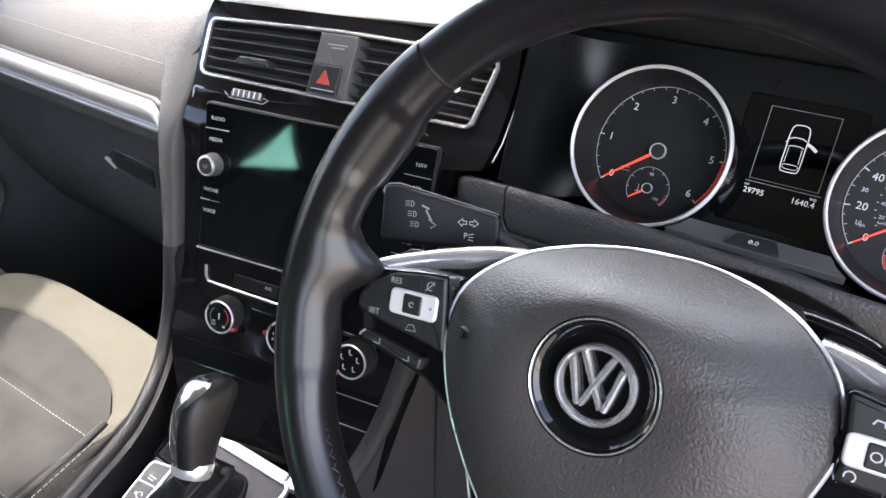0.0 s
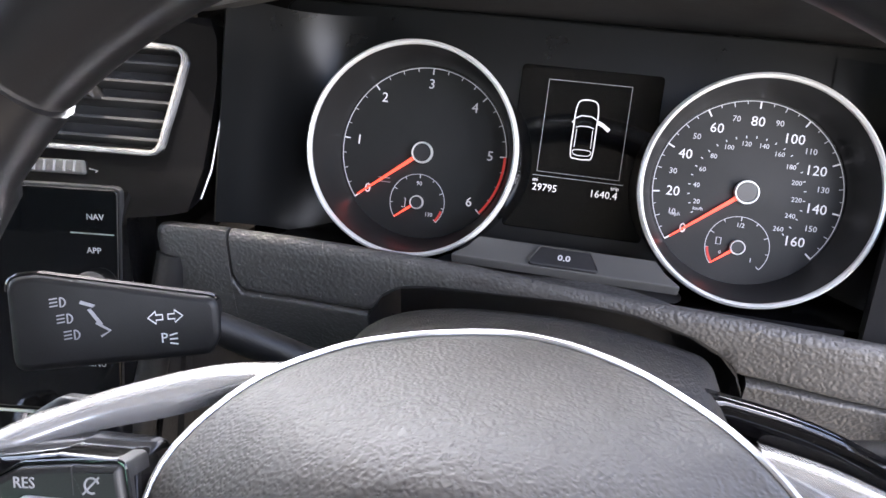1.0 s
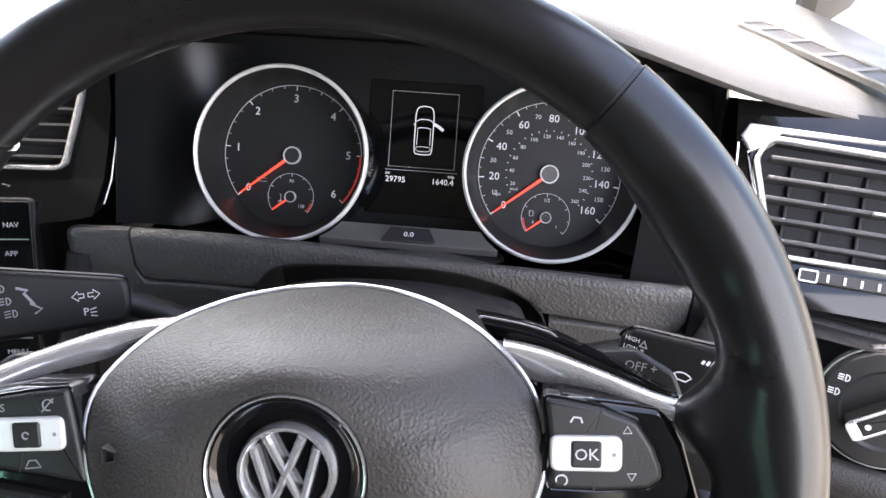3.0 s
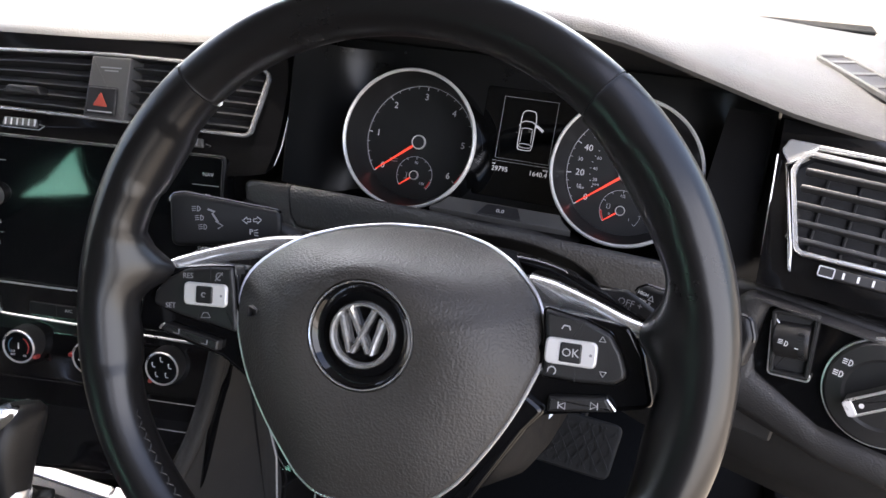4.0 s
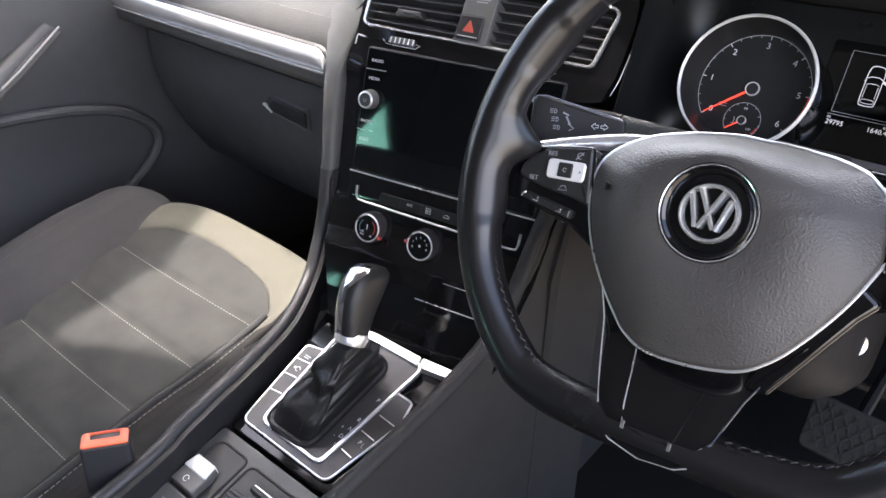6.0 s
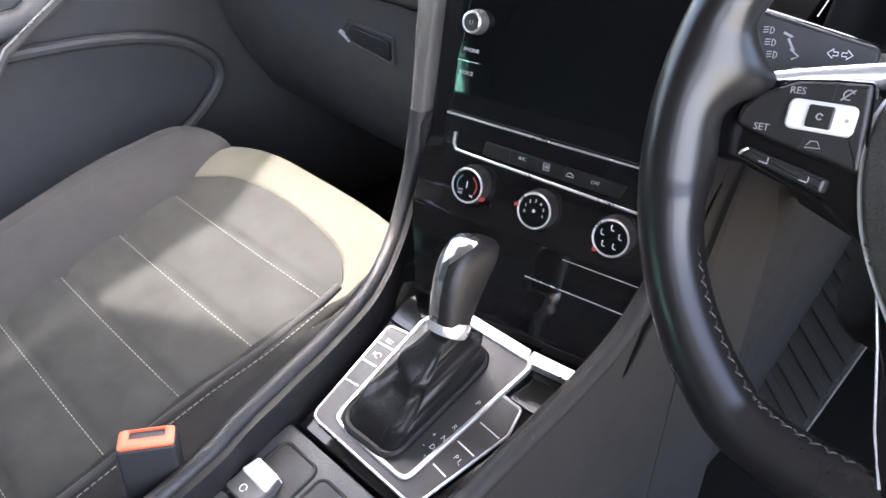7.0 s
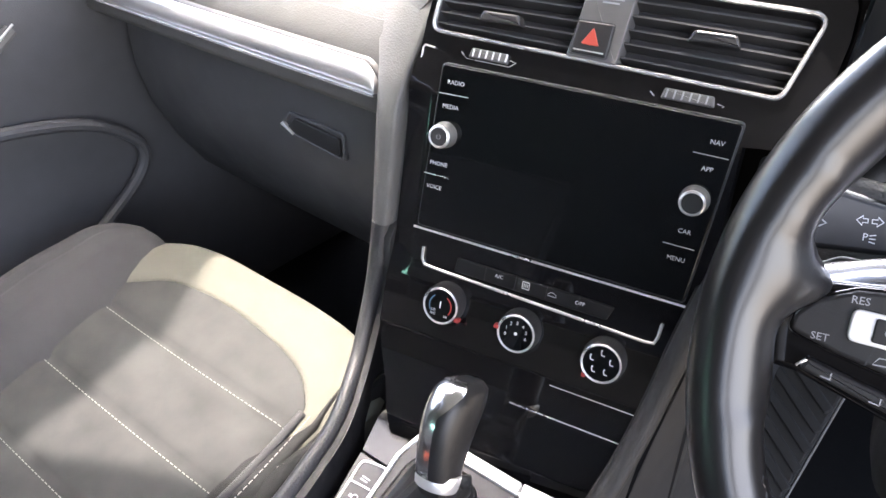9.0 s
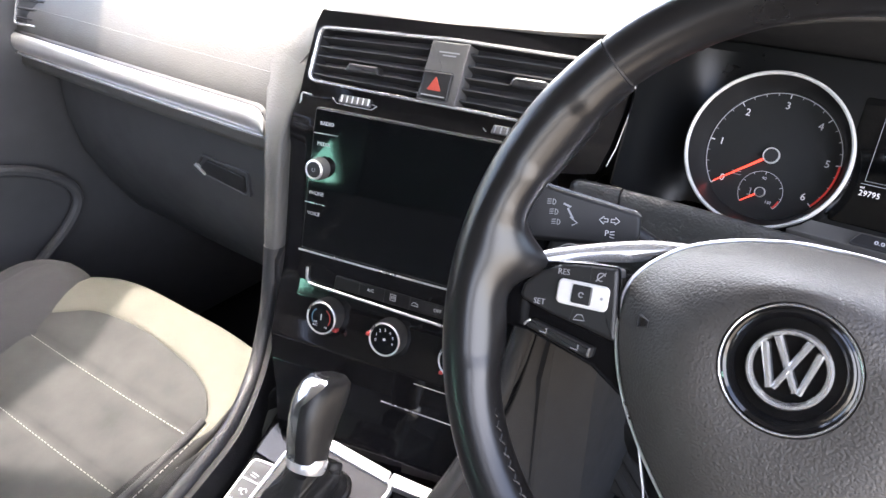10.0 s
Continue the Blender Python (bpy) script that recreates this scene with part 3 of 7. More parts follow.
# soft pillar beside the centre stack, running down into the console rail
RAIL_L = [(-0.5105, 0.152, 0.5155), (-0.511, 0.141, 0.46), (-0.5105, 0.126, 0.418), (-0.502, 0.1, 0.385), (-0.478, 0.045, 0.363), (-0.465, -0.015, 0.35), (-0.458, -0.07, 0.339),
          (-0.45, -0.13, 0.327), (-0.442, -0.18, 0.317), (-0.43, -0.4, 0.28)]
PIL = [(0.722, -0.562, 0.2405, -0.5, 0.245), (0.706, -0.562, 0.2235, -0.5, 0.228), (0.69, -0.56, 0.2115, -0.502, 0.2125), (0.668, -0.553, 0.1985, -0.505, 0.198), (0.65, -0.541, 0.184, -0.506, 0.185), (0.625, -0.528, 0.166, -0.505, 0.169), (0.59, -0.5245, 0.158, -0.503, 0.1605),
       (0.55, -0.522, 0.151, -0.502, 0.152), (0.5165, -0.5195, 0.1445, -0.501, 0.1455)]
rows = []
for z, xl, yl, xr, yr in PIL:
    rows.append([(xl - 0.004, yl + 0.07, z), (xl - 0.002, yl + 0.012, z), (xl + 0.001, yl + 0.0035, z), (xl + 0.005, yl, z), ((xl + xr) / 2, (yl + yr) / 2 - 0.0025, z), (xr - 0.003, yr - 0.0015, z), (xr + 0.001, yr + 0.002, z), (xr + 0.002, yr + 0.012, z)])
part("stack_pillar", grid([open_spline(r, 2) for r in rows], None, 0.012, (0.2, 1, 0)), DASH, dashboard, "grained soft pillar", angle=60)
console = thing("centre_console", at(), "dark centre console with grained side walls", "centre console")
pl2 = open_spline(RAIL_L, 8)
part("side_rail", tube(pl2, lambda t: 0.0098 - 0.0018 * min(1, 3 * t), 18), RAIL, console, "grained rounded rail")
wall_rows = []
for p in open_spline([(-0.51, 0.22, 0.52)] + RAIL_L, 4):
    wall_rows.append([(p[0] - 0.004, p[1], p[2]), (p[0] - 0.008, p[1], p[2] - 0.08), (p[0] - 0.01, p[1] + 0.02, 0.05)])
part("left_wall", grid(wall_rows, None, 0.02, (1, 0, 0)), DASH_LOW, console, "dark side wall", angle=50)
RAIL_R = [(-0.212, 0.235, 0.62), (-0.22, 0.212, 0.56), (-0.228, 0.188, 0.505), (-0.233, 0.158, 0.445), (-0.237, 0.125, 0.405), (-0.24, 0.08, 0.383), (-0.243, 0.03, 0.368), (-0.246, -0.06, 0.348), (-0.248, -0.16, 0.33), (-0.25, -0.4, 0.29)]
pr = open_spline(RAIL_R, 6)
part("side_rail", tube(pr, 0.009, 12), DASH_LOW, console, "grained rounded rail")
wall_rows = []
for p in pr:
    wall_rows.append([(p[0] + 0.004, p[1], p[2]), (p[0] + 0.014, p[1] + 0.02, p[2] - 0.06), (p[0] + 0.02, p[1] + 0.05, p[2] - 0.16), (p[0] + 0.02, p[1] + 0.06, 0.05)])
part("right_wall", grid(wall_rows, None, 0.015, (-1, 0, 0)), DASH_LOW, console, "dark knee wall", angle=50)
part("knee_wall", grid([[(-0.205, 0.24, 0.62), (-0.2, 0.45, 0.62), (-0.2, 0.86, 0.6)], [(-0.212, 0.2, 0.45), (-0.205, 0.45, 0.45), (-0.2, 0.86, 0.4)], [(-0.215, 0.2, 0.05), (-0.215, 0.45, 0.05), (-0.2, 0.86, 0.05)]], None, 0.015, (-1, 0, 0)), DASH_LOW, console, "dark footwell side", angle=60)


# ---- steering wheel, turned a little to the left ----
wheel_m = frame_at((0.001, 0.002, 0.682), 0, 25) @ at(rz=5.5)
wheel = thing("steering_wheel", wheel_m, "black leather three-spoke steering wheel with gloss and chrome trim", "steering wheel")
WX, WY, WR = 0.0055, 0.0035, 0.1692


def rim_mid(a):
    """The rim's middle line; its foot is flattened."""
    x, y = WR * math.cos(a), WR * math.sin(a)
    low = -0.146
    if y < low + 0.012:
        d = y - (low + 0.012)
        y = low + 0.012 + 0.02 * math.tanh(d / 0.02) * 0.6
    return Vector((WX + x, y + WY, 0.0))


def rim_arc(a0, a1, n, radial, deep, grip=None):
    bm = bmesh.new()
    rings = []
    closed = abs(a1 - a0) > 359
    for i in range(n + (0 if closed else 1)):
        deg = a0 + (a1 - a0) * i / n
        a = radians(deg)
        p = rim_mid(a)
        t = (rim_mid(a + 0.01) - rim_mid(a - 0.01)).normalized()
        s = Vector((t.y, -t.x, 0))
        g = grip(deg) if grip else (0, 0)
        ring = []
        for j in range(20):
            b = 2 * math.pi * j / 20
            c, z = math.cos(b), math.sin(b)
            inward = g[0] if c < 0 else 0
            back = 1.3 * inward * c * c if inward > 0.003 else 0
            ring.append(p + s * c * (radial + inward) + Vector((0, 0, 1)) * (z * (deep + g[1] * (z > 0)) - back))
        rings.append(ring)
    if closed:
        vs = [[bm.verts.new(q) for q in r] for r in rings]
        vs.append(vs[0])
        for r0, r1 in zip(vs, vs[1:]):
            for j in range(20):
                k = (j + 1) % 20
                bm.faces.new((r0[j], r0[k], r1[k], r1[j]))
    else:
        add_loft(bm, rings)
    return bm


def bump_at(d, c, w):
    d = (d - c + 180) % 360 - 180
    return math.exp(-(d / w) ** 2)


def grip(d):
    g = 0.004 * (bump_at(d, 32, 14) + bump_at(d, 148, 14))
    web = 0.016 * (bump_at(d, 5, 6) + bump_at(d, 173, 5)) + 0.007 * bump_at(d, -12, 12) + 0.004 * bump_at(d, 189, 10)
    return (g + web, g * 0.3)


part("rim_top", rim_arc(49, 131, 60, 0.0145, 0.0162), LEATHER, wheel, "smooth black leather top of the rim")
part("rim", rim_arc(131.6, 408.4, 190, 0.0149, 0.0166, grip), LEATHER, wheel, "worn black leather rim with thumb grips")
for deg in (48.7, 131.3):
    part("rim_seam", rim_arc(deg - 0.25, deg + 0.25, 2, 0.0140, 0.0157), BLACK, wheel, "dark seam across the rim")


# stitching along the inside of the rim
def stitches(a0, a1, step):
    bm = bmesh.new()
    d = a0
    k = 0
    while d < a1:
        a = radians(d)
        p, t = rim_mid(a), (rim_mid(a + 0.01) - rim_mid(a - 0.01)).normalized()
        s = Vector((-t.y, t.x, 0))
        base = p + s * 0.0136 + Vector((0, 0, 0.0035))
        q = 1 if k % 2 else -1
        tube([base - t * 0.0026 - Vector((0, 0, 0.0022 * q)), base + s * 0.0009, base + t * 0.0026 + Vector((0, 0, 0.0022 * q))], 0.0006, 5, bm=bm)
        d += step
        k += 1
    return bm


part("stitching", stitches(187, 256, 1.35), THREAD_DARK, wheel, "raised dark stitching")
part("stitching", stitches(284, 352, 1.35), THREAD_DARK, wheel, "raised dark stitching")

# airbag pad: its edge (angle, reach, depth) falls back towards the column at the top
PAD_EDGE = [(0, 0.0905, -0.021), (15, 0.0885, -0.027), (30, 0.0805, -0.038), (45, 0.0695, -0.062), (60, 0.0615, -0.077), (75, 0.0575, -0.083), (90, 0.0565, -0.084), (105, 0.0588, -0.077), (120, 0.0637, -0.073), (135, 0.0727, -0.065), (150, 0.0842, -0.048),
            (165, 0.0915, -0.027), (180, 0.0893, -0.017)]
edge = [(0.004 + r * math.cos(radians(a)), r * math.sin(radians(a)), z) for a, r, z in PAD_EDGE]
edge += [(-0.0772, -0.03, -0.015), (-0.0625, -0.056, -0.013), (-0.0462, -0.0765, -0.011), (-0.035, -0.0862, -0.008), (-0.019, -0.0922, -0.004), (0.008, -0.0922, -0.002), (0.036, -0.087, -0.002), (0.0515, -0.077, -0.003), (0.0635, -0.0635, -0.005), (0.079, -0.040, -0.009), (0.0895, -0.018, -0.014)]


def spline3(points, n=5):
    out, k = [], len(points)
    for i in range(k):
        p0, p1, p2, p3 = (Vector(points[(i + j) % k]) for j in (-1, 0, 1, 2))
        for j in range(n):
            t = j / n
            out.append(0.5 * (2 * p1 + (p2 - p0) * t + (2 * p0 - 5 * p1 + 4 * p2 - p3) * t * t + (3 * p1 - p0 - 3 * p2 + p3) * t ** 3))
    return out


pad_edge = spline3(edge)


def pad_mesh():
    bm = bmesh.new()
    k = len(pad_edge)
    even = [sum(pad_edge[(i + j) % k].z for j in range(-12, 13)) / 25 for i in range(k)]
    hubs = [Vector((p.x, p.y, 0)).normalized() * 0.0305 for p in pad_edge]
    rings = [[p + Vector((0, 0, -0.014)) for p in pad_edge], [p + Vector((0, 0, -0.002)) for p in pad_edge]]
    for s in (0.985, 0.95, 0.9, 0.82, 0.72, 0.6, 0.46, 0.3, 0.15, 0.0):
        ring = []
        for h, p, e in zip(hubs, pad_edge, even):
            q = h.lerp(p, s)
            roll = 0.0025 * (1 - s) ** 0.5 if s > 0.9 else 0.0
            q.z = (e + (p.z - e) * s ** 5) * s ** 1.9 + 0.0026 * (1 - s * s) + 0.0012 * (1 - s) ** 0.3 * (s > 0.9) + 0.003 * math.sin(math.pi * s) * (1 if p.y < 0.02 else 0.6)
            ring.append(q)
        rings.append(ring)
    rings.append([Vector((h.x * 0.985, h.y * 0.985, -0.004)) for h in hubs])
    add_loft(bm, rings)
    return bm


part("airbag_pad", pad_mesh(), PAD, wheel, "dark grey grained airbag cover", angle=70)
part("pad_trim", tube([p + Vector((p.x, p.y, 0)).normalized() * 0.0008 + Vector((0, 0, -0.002)) for p in pad_edge], 0.0011, 8, closed=True), SATIN, wheel, "thin satin chrome line round the pad")

for s in (-1, 1):
    hx, hy = (s * 0.071 + 0.003, 0.004)
    hz = -0.0075 if s < 0 else -0.0105
    part("horn_mark", stroke([(hx - 0.004, hy - 0.003), (hx - 0.004, hy + 0.003), (hx + 0.001, hy + 0.001), (hx + 0.001, hy - 0.002), (hx - 0.003, hy - 0.003)], 0.0006, hz - 0.004, hz + 0.0017), BLACK, wheel, "dark horn mark pressed into the pad")
# badge
badge = part("badge", lathe([(0.0, -0.003), (0.0232, -0.003), (0.026, 0.0012), (0.0275, 0.0025), (0.0285, 0.0022), (0.0293, 0.0), (0.0293, -0.006)], 64), GLOSS, wheel, "round gloss black badge plate")
part("badge_ring", lathe([(0.0284, 0.0015), (0.0288, 0.0028), (0.0294, 0.003), (0.0299, 0.0018), (0.0299, 0.0)], 64), EMBLEM, badge, "thin chrome ring")
part("emblem_ring", lathe([(0.0152, -0.003), (0.0156, 0.0008), (0.0164, 0.0022), (0.0174, 0.0022), (0.0182, 0.0006), (0.0184, -0.003)], 64), EMBLEM, badge, "chrome ring")
for x0, y0, x1, y1 in ((-0.0068, 0.0138, 0.0045, -0.0095), (0.0068, 0.0138, -0.0045, -0.0095), (-0.0118, 0.0098, -0.0062, -0.0098), (0.0118, 0.0098, 0.0062, -0.0098)):
    a, b = Vector((x0, y0)), Vector((x1, y1))
    s = Vector((-(b - a).y, (b - a).x)).normalized()
    q = [a - s * 0.0017, b - s * 0.0014, b + s * 0.0014, a + s * 0.0017]
    q2 = [a - s * 0.0008, b - s * 0.0006, b + s * 0.0006, a + s * 0.0008]
    em = bmesh.new()
    add_loft(em, [flat([tuple(v) for v in q], -0.003), flat([tuple(v) for v in q], 0.0008), flat([tuple(v) for v in q2], 0.0022 if x0 < 0 else 0.0025)])
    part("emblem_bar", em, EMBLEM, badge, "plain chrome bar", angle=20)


# spokes: gloss black carrier with silver top blades
part("spoke_carrier", slab(rounded([(-0.1585, -0.0185), (-0.137, -0.0185), (-0.096, -0.0285), (-0.06, -0.05), (0.07, -0.05), (0.0985, -0.034), (0.132, -0.0275), (0.154, -0.0225), (0.147, 0.004), (0.139, 0.018), (0.113, 0.0215), (0.098, 0.0225), (0.0945, 0.006), (0.07, -0.012), (-0.065, -0.012), (-0.087, 0.008), (-0.0905, 0.0265), (-0.113, 0.0265), (-0.143, 0.0215), (-0.154, 0.004)], 0.006), -0.042, -0.0195, 0.003), GLOSS, wheel, "gloss black spoke carrier", angle=40)
def spoke_z(y):
    """Height of the lower spoke's face: deep at the pad, over the rim at its foot."""
    t = min(1, max(0, (-0.088 - y) / 0.05))
    return -0.017 + 0.0325 * t * t * (3 - 2 * t)


side_l = open_spline([Vector(p) for p in ((-0.0665, -0.045, 0), (-0.0545, -0.082, 0), (-0.0435, -0.112, 0), (-0.0335, -0.130, 0), (-0.0275, -0.1425, 0), (-0.0205, -0.1488, 0), (-0.0012, -0.1533, 0))], 6)
side_r = open_spline([Vector(p) for p in ((0.068, -0.062, 0), (0.0535, -0.086, 0), (0.0445, -0.105, 0), (0.039, -0.125, 0), (0.0335, -0.1425, 0), (0.0285, -0.1475, 0), (0.0218, -0.1511, 0))], 6)
rows = []
for p, q in zip(side_l, side_r):
    row = []
    for i in range(13):
        v = p.lerp(q, i / 12)
        row.append(Vector((v.x, v.y, spoke_z(v.y) - (0.0016 if i in (0, 12) else 0.0))))
    rows.append(row)
part("lower_spoke", grid(rows, None, 0.013, (0, 0, -1)), GLOSS, wheel, "gloss black lower spoke", angle=50)
on_spoke = lambda pts, up: [(x, y, spoke_z(y) + up) for x, y in pts]
part("spoke_inlay", tube(on_spoke([(-0.0275, -0.094), (-0.0235, -0.108), (-0.018, -0.125), (-0.0148, -0.1365)], 0.0003), 0.0005, 6), SATIN, wheel, "thin bright inlay edge")
part("spoke_inlay", tube(on_spoke([(0.0225, -0.105), (0.0212, -0.115), (0.0188, -0.13), (0.0168, -0.139)], 0.0004), 0.0005, 6), GLOSS, wheel, "thin gloss inlay edge")
part("spoke_inlay", tube(on_spoke([(-0.0148, -0.1365), (0.0, -0.1392), (0.0168, -0.139)], 0.0003), 0.0004, 6), GLOSS, wheel, "thin gloss inlay edge")
part("spoke_edge", tube(on_spoke([(-0.0668, -0.046), (-0.055, -0.082), (-0.044, -0.112), (-0.034, -0.130)], -0.0012), 0.0006, 6), SATIN, wheel, "thin bright edge")
part("spoke_edge", tube(on_spoke([(-0.028, -0.143), (-0.0208, -0.1491), (-0.0012, -0.1537), (0.0218, -0.1515), (0.0288, -0.148)], -0.0008), 0.0005, 6), SATIN, wheel, "thin bright edge")
part("spoke_edge", tube(on_spoke([(0.034, -0.1425), (0.0393, -0.125), (0.045, -0.105), (0.054, -0.086)], -0.001) + [(0.0625, -0.073, -0.013), (0.085, -0.043, -0.018)], 0.0007, 6), GLOSS, wheel, "thin gloss edge")
part("side_web", slab(rounded([(0.04, -0.1), (0.055, -0.098), (0.09, -0.042), (0.1, -0.03), (0.085, -0.02), (0.05, -0.06)], 0.004), -0.03, -0.014, 0.003), GLOSS, wheel, "gloss black web between spokes")
for x, y in ((-0.0142, -0.1368), (0.0162, -0.1396)):
    part("bracket_end", slab(box2(0.0026, 0.0052, 0.0006, 2, x, y), spoke_z(y) - 0.002, spoke_z(y) + 0.0012, 0.0005), GREY, wheel, "grey end piece")


def blade(top, low, label, material=BLADE, name="spoke_blade"):
    """A curved blade between an upper and a lower edge."""
    a, b = open_spline(top, 6), open_spline(low, 6)
    rows = []
    for p, q in zip(a, b):
        mid = p.lerp(q, 0.5) + Vector((0, 0.0012, 0.0042))
        rows.append([p + Vector((0, -0.001, -0.004)), p, p.lerp(mid, 0.5) + Vector((0, 0.0005, 0.0015)), mid, mid.lerp(q, 0.5) + Vector((0, 0, 0.0008)), q, q + Vector((0, 0.001, -0.004))])
    part(name, grid(rows, None, 0.006, (0, 0, -1)), material, wheel, label, angle=60)


blade([(-0.146, 0.025, -0.0345), (-0.138, 0.0292, -0.0395), (-0.115, 0.0372, -0.049), (-0.087, 0.0445, -0.0565), (-0.064, 0.0465, -0.0605)], [(-0.143, 0.018, -0.028), (-0.134, 0.0212, -0.032), (-0.115, 0.026, -0.044), (-0.093, 0.0305, -0.052), (-0.074, 0.038, -0.056)], "satin silver spoke blade")
blade([(0.150, 0.019, -0.0255), (0.138, 0.0218, -0.0275), (0.118, 0.0285, -0.0365), (0.097, 0.035, -0.0465), (0.08, 0.0375, -0.054)], [(0.147, 0.0115, -0.0205), (0.134, 0.0148, -0.0232), (0.116, 0.0195, -0.034), (0.0945, 0.0215, -0.044), (0.08, 0.026, -0.05)], "satin silver spoke blade")
blade([(0.146, 0.0205, -0.029), (0.138, 0.0245, -0.0315), (0.118, 0.034, -0.0415), (0.094, 0.0435, -0.0535), (0.068, 0.0475, -0.066)], [(0.146, 0.0165, -0.03), (0.138, 0.0195, -0.032), (0.118, 0.026, -0.0415), (0.096, 0.033, -0.052), (0.075, 0.036, -0.061)], "gloss black backing above the blade", GLOSS, "blade_backing")


# switch panels, let into the gloss carrier
PANEL_L = [(-0.1437, -0.0005, 0.004), (-0.1425, 0.0074, 0.004), (-0.1361, 0.0153, 0.006), (-0.1215, 0.0232, 0.006), (-0.105, 0.0256), (-0.0905, 0.0268), (-0.088, 0.012), (-0.0845, -0.0118), (-0.102, -0.0085), (-0.1232, -0.0055)]
PANEL_R = [(0.0955, -0.0125), (0.1153, -0.0135), (0.1326, -0.0125, 0.004), (0.1381, -0.0085, 0.003), (0.1378, -0.0044, 0.004), (0.135, 0.0038, 0.006), (0.129, 0.0134, 0.006), (0.1153, 0.0192), (0.0945, 0.0232), (0.0965, 0.002)]
LOW_L = [(-0.1358, -0.0152), (-0.0963, -0.0238), (-0.0955, -0.017), (-0.1328, -0.0102)]
LOW_R = [(0.0996, -0.0303), (0.1338, -0.0258), (0.1293, -0.0187), (0.1001, -0.0218)]
KEY_Z = -0.0165


def switch_panel(s, outline, low, cx, cy, w, turn, gap):
    ring = rounded(outline if s > 0 else outline[::-1], 0.002)
    pan = part("switch_panel", slab(ring, -0.03, KEY_Z, 0.0022, 4), BUTTON, wheel, "satin black switch panel")
    part("panel_edge", tube([(x, y, KEY_Z - 0.0022) for x, y in grown(ring, 0.0006)], 0.0006, 6, closed=True), GLOSS, pan, "thin gloss edge")
    m = at(cx, cy, KEY_Z, 0, 0, turn)
    bez = part("bezel", slab(box2(w, 0.0138, 0.0036, 6), -0.002, 0.0017, 0.0012), SILVER, pan, "silver rocker surround", m)
    part("rocker", slab(box2(0.0112, 0.0102, 0.0012, 3), 0.001, 0.0026, 0.0008), BUTTON, bez, "black rocker key")
    part("bezel_mark", slab(round2(0.0008, 10, w * 0.38, 0.0), 0.0015, 0.0019, 0), PRINT_DIM, bez, "small grey mark")
    part("panel_line", bars([gap[0], gap[1]], KEY_Z - 0.001, KEY_Z + 0.0002), BLACK, pan, "fine gap between keys")
    lo_ = rounded(low if s > 0 else low, 0.0015)
    bar = part("lower_switch", slab(lo_, -0.026, KEY_Z + 0.0022, 0.0018, 4), BUTTON, pan, "satin black lower key bar")
    (x0, y0), (x1, y1) = (low[0], low[3]) if s < 0 else (low[1], low[2])
    part("bright_tip", tube([(x0 + 0.0006 * s, y0 + 0.0008, KEY_Z + 0.0014), ((x0 + x1) / 2 + 0.0007 * s, (y0 + y1) / 2, KEY_Z + 0.0022), (x1 + 0.0004 * s, y1 - 0.0008, KEY_Z + 0.0014)], 0.0007, 6), SATIN, bar, "bright tip")
    return pan, bar


pan_l, bar_l = switch_panel(-1, PANEL_L, LOW_L, -0.1068, 0.009, 0.0295, 1.5, [(-0.1045, 0.0172, -0.105, 0.0252, 0.0006), (-0.1105, 0.0012, -0.112, -0.0066, 0.0006)])
pan_r, bar_r = switch_panel(1, PANEL_R, LOW_R, 0.1096, 0.0018, 0.0268, -1.0, [(0.1135, 0.0095, 0.1158, 0.0188, 0.0006), (0.112, -0.006, 0.1125, -0.0132, 0.0006)])
zt = KEY_Z + 0.0001
tilt = lambda x, y: at(x, y, zt, 0, 0, 4)
lettering("RES", 0.0046, PRINT_DIM, pan_l, tilt(-0.1198, 0.0189))
lettering("SET", 0.0046, PRINT_DIM, pan_l, tilt(-0.1308, -0.0002))
lettering("OK", 0.0062, PRINT_MID, pan_r, at(0.1096, 0.0018, KEY_Z + 0.0027))
tri = lambda x, y, s, d: stroke([(x - s, y - d * s * 0.8), (x + s, y - d * s * 0.8), (x, y + d * s * 0.9)], 0.0005, zt - 0.0003, zt + 0.0002, closed=True)
part("symbol", tri(0.125, 0.0105, 0.0016, 1), PRINT_MID, pan_r, "up arrow")
part("symbol", tri(0.1265, -0.0075, 0.0016, -1), PRINT_MID, pan_r, "down arrow")
part("symbol", stroke(arc2(0.0022, 20, 300, 10, -0.0985, 0.0205), 0.0005, zt - 0.0003, zt + 0.0002), PRINT_DIM, pan_l, "speed limiter symbol")
part("symbol", stroke([(-0.1012, 0.0178), (-0.0962, 0.0232)], 0.0005, zt - 0.0003, zt + 0.0002), PRINT_DIM, pan_l, "speed limiter symbol")
part("symbol", stroke([(-0.1095, -0.0052), (-0.1078, -0.002), (-0.105, -0.0017), (-0.103, -0.0045)], 0.0005, zt - 0.0003, zt + 0.0002, closed=True), PRINT_DIM, pan_l, "car symbol")
part("symbol", stroke(arc2(0.0013, 20, 320, 10, -0.1068, 0.009), 0.0006, KEY_Z + 0.0024, KEY_Z + 0.0029), PRINT_DIM, pan_l, "car distance symbol")
part("symbol", stroke(arc2(0.0021, -60, 200, 8, 0.1005, -0.0088), 0.0006, zt - 0.0003, zt + 0.0002), PRINT_MID, pan_r, "voice symbol")
part("symbol", stroke([(0.104, 0.0135), (0.1052, 0.0155), (0.1078, 0.0152), (0.1084, 0.0132)], 0.0007, zt - 0.0003, zt + 0.0002), PRINT_MID, pan_r, "telephone symbol")
zb = KEY_Z + 0.0022
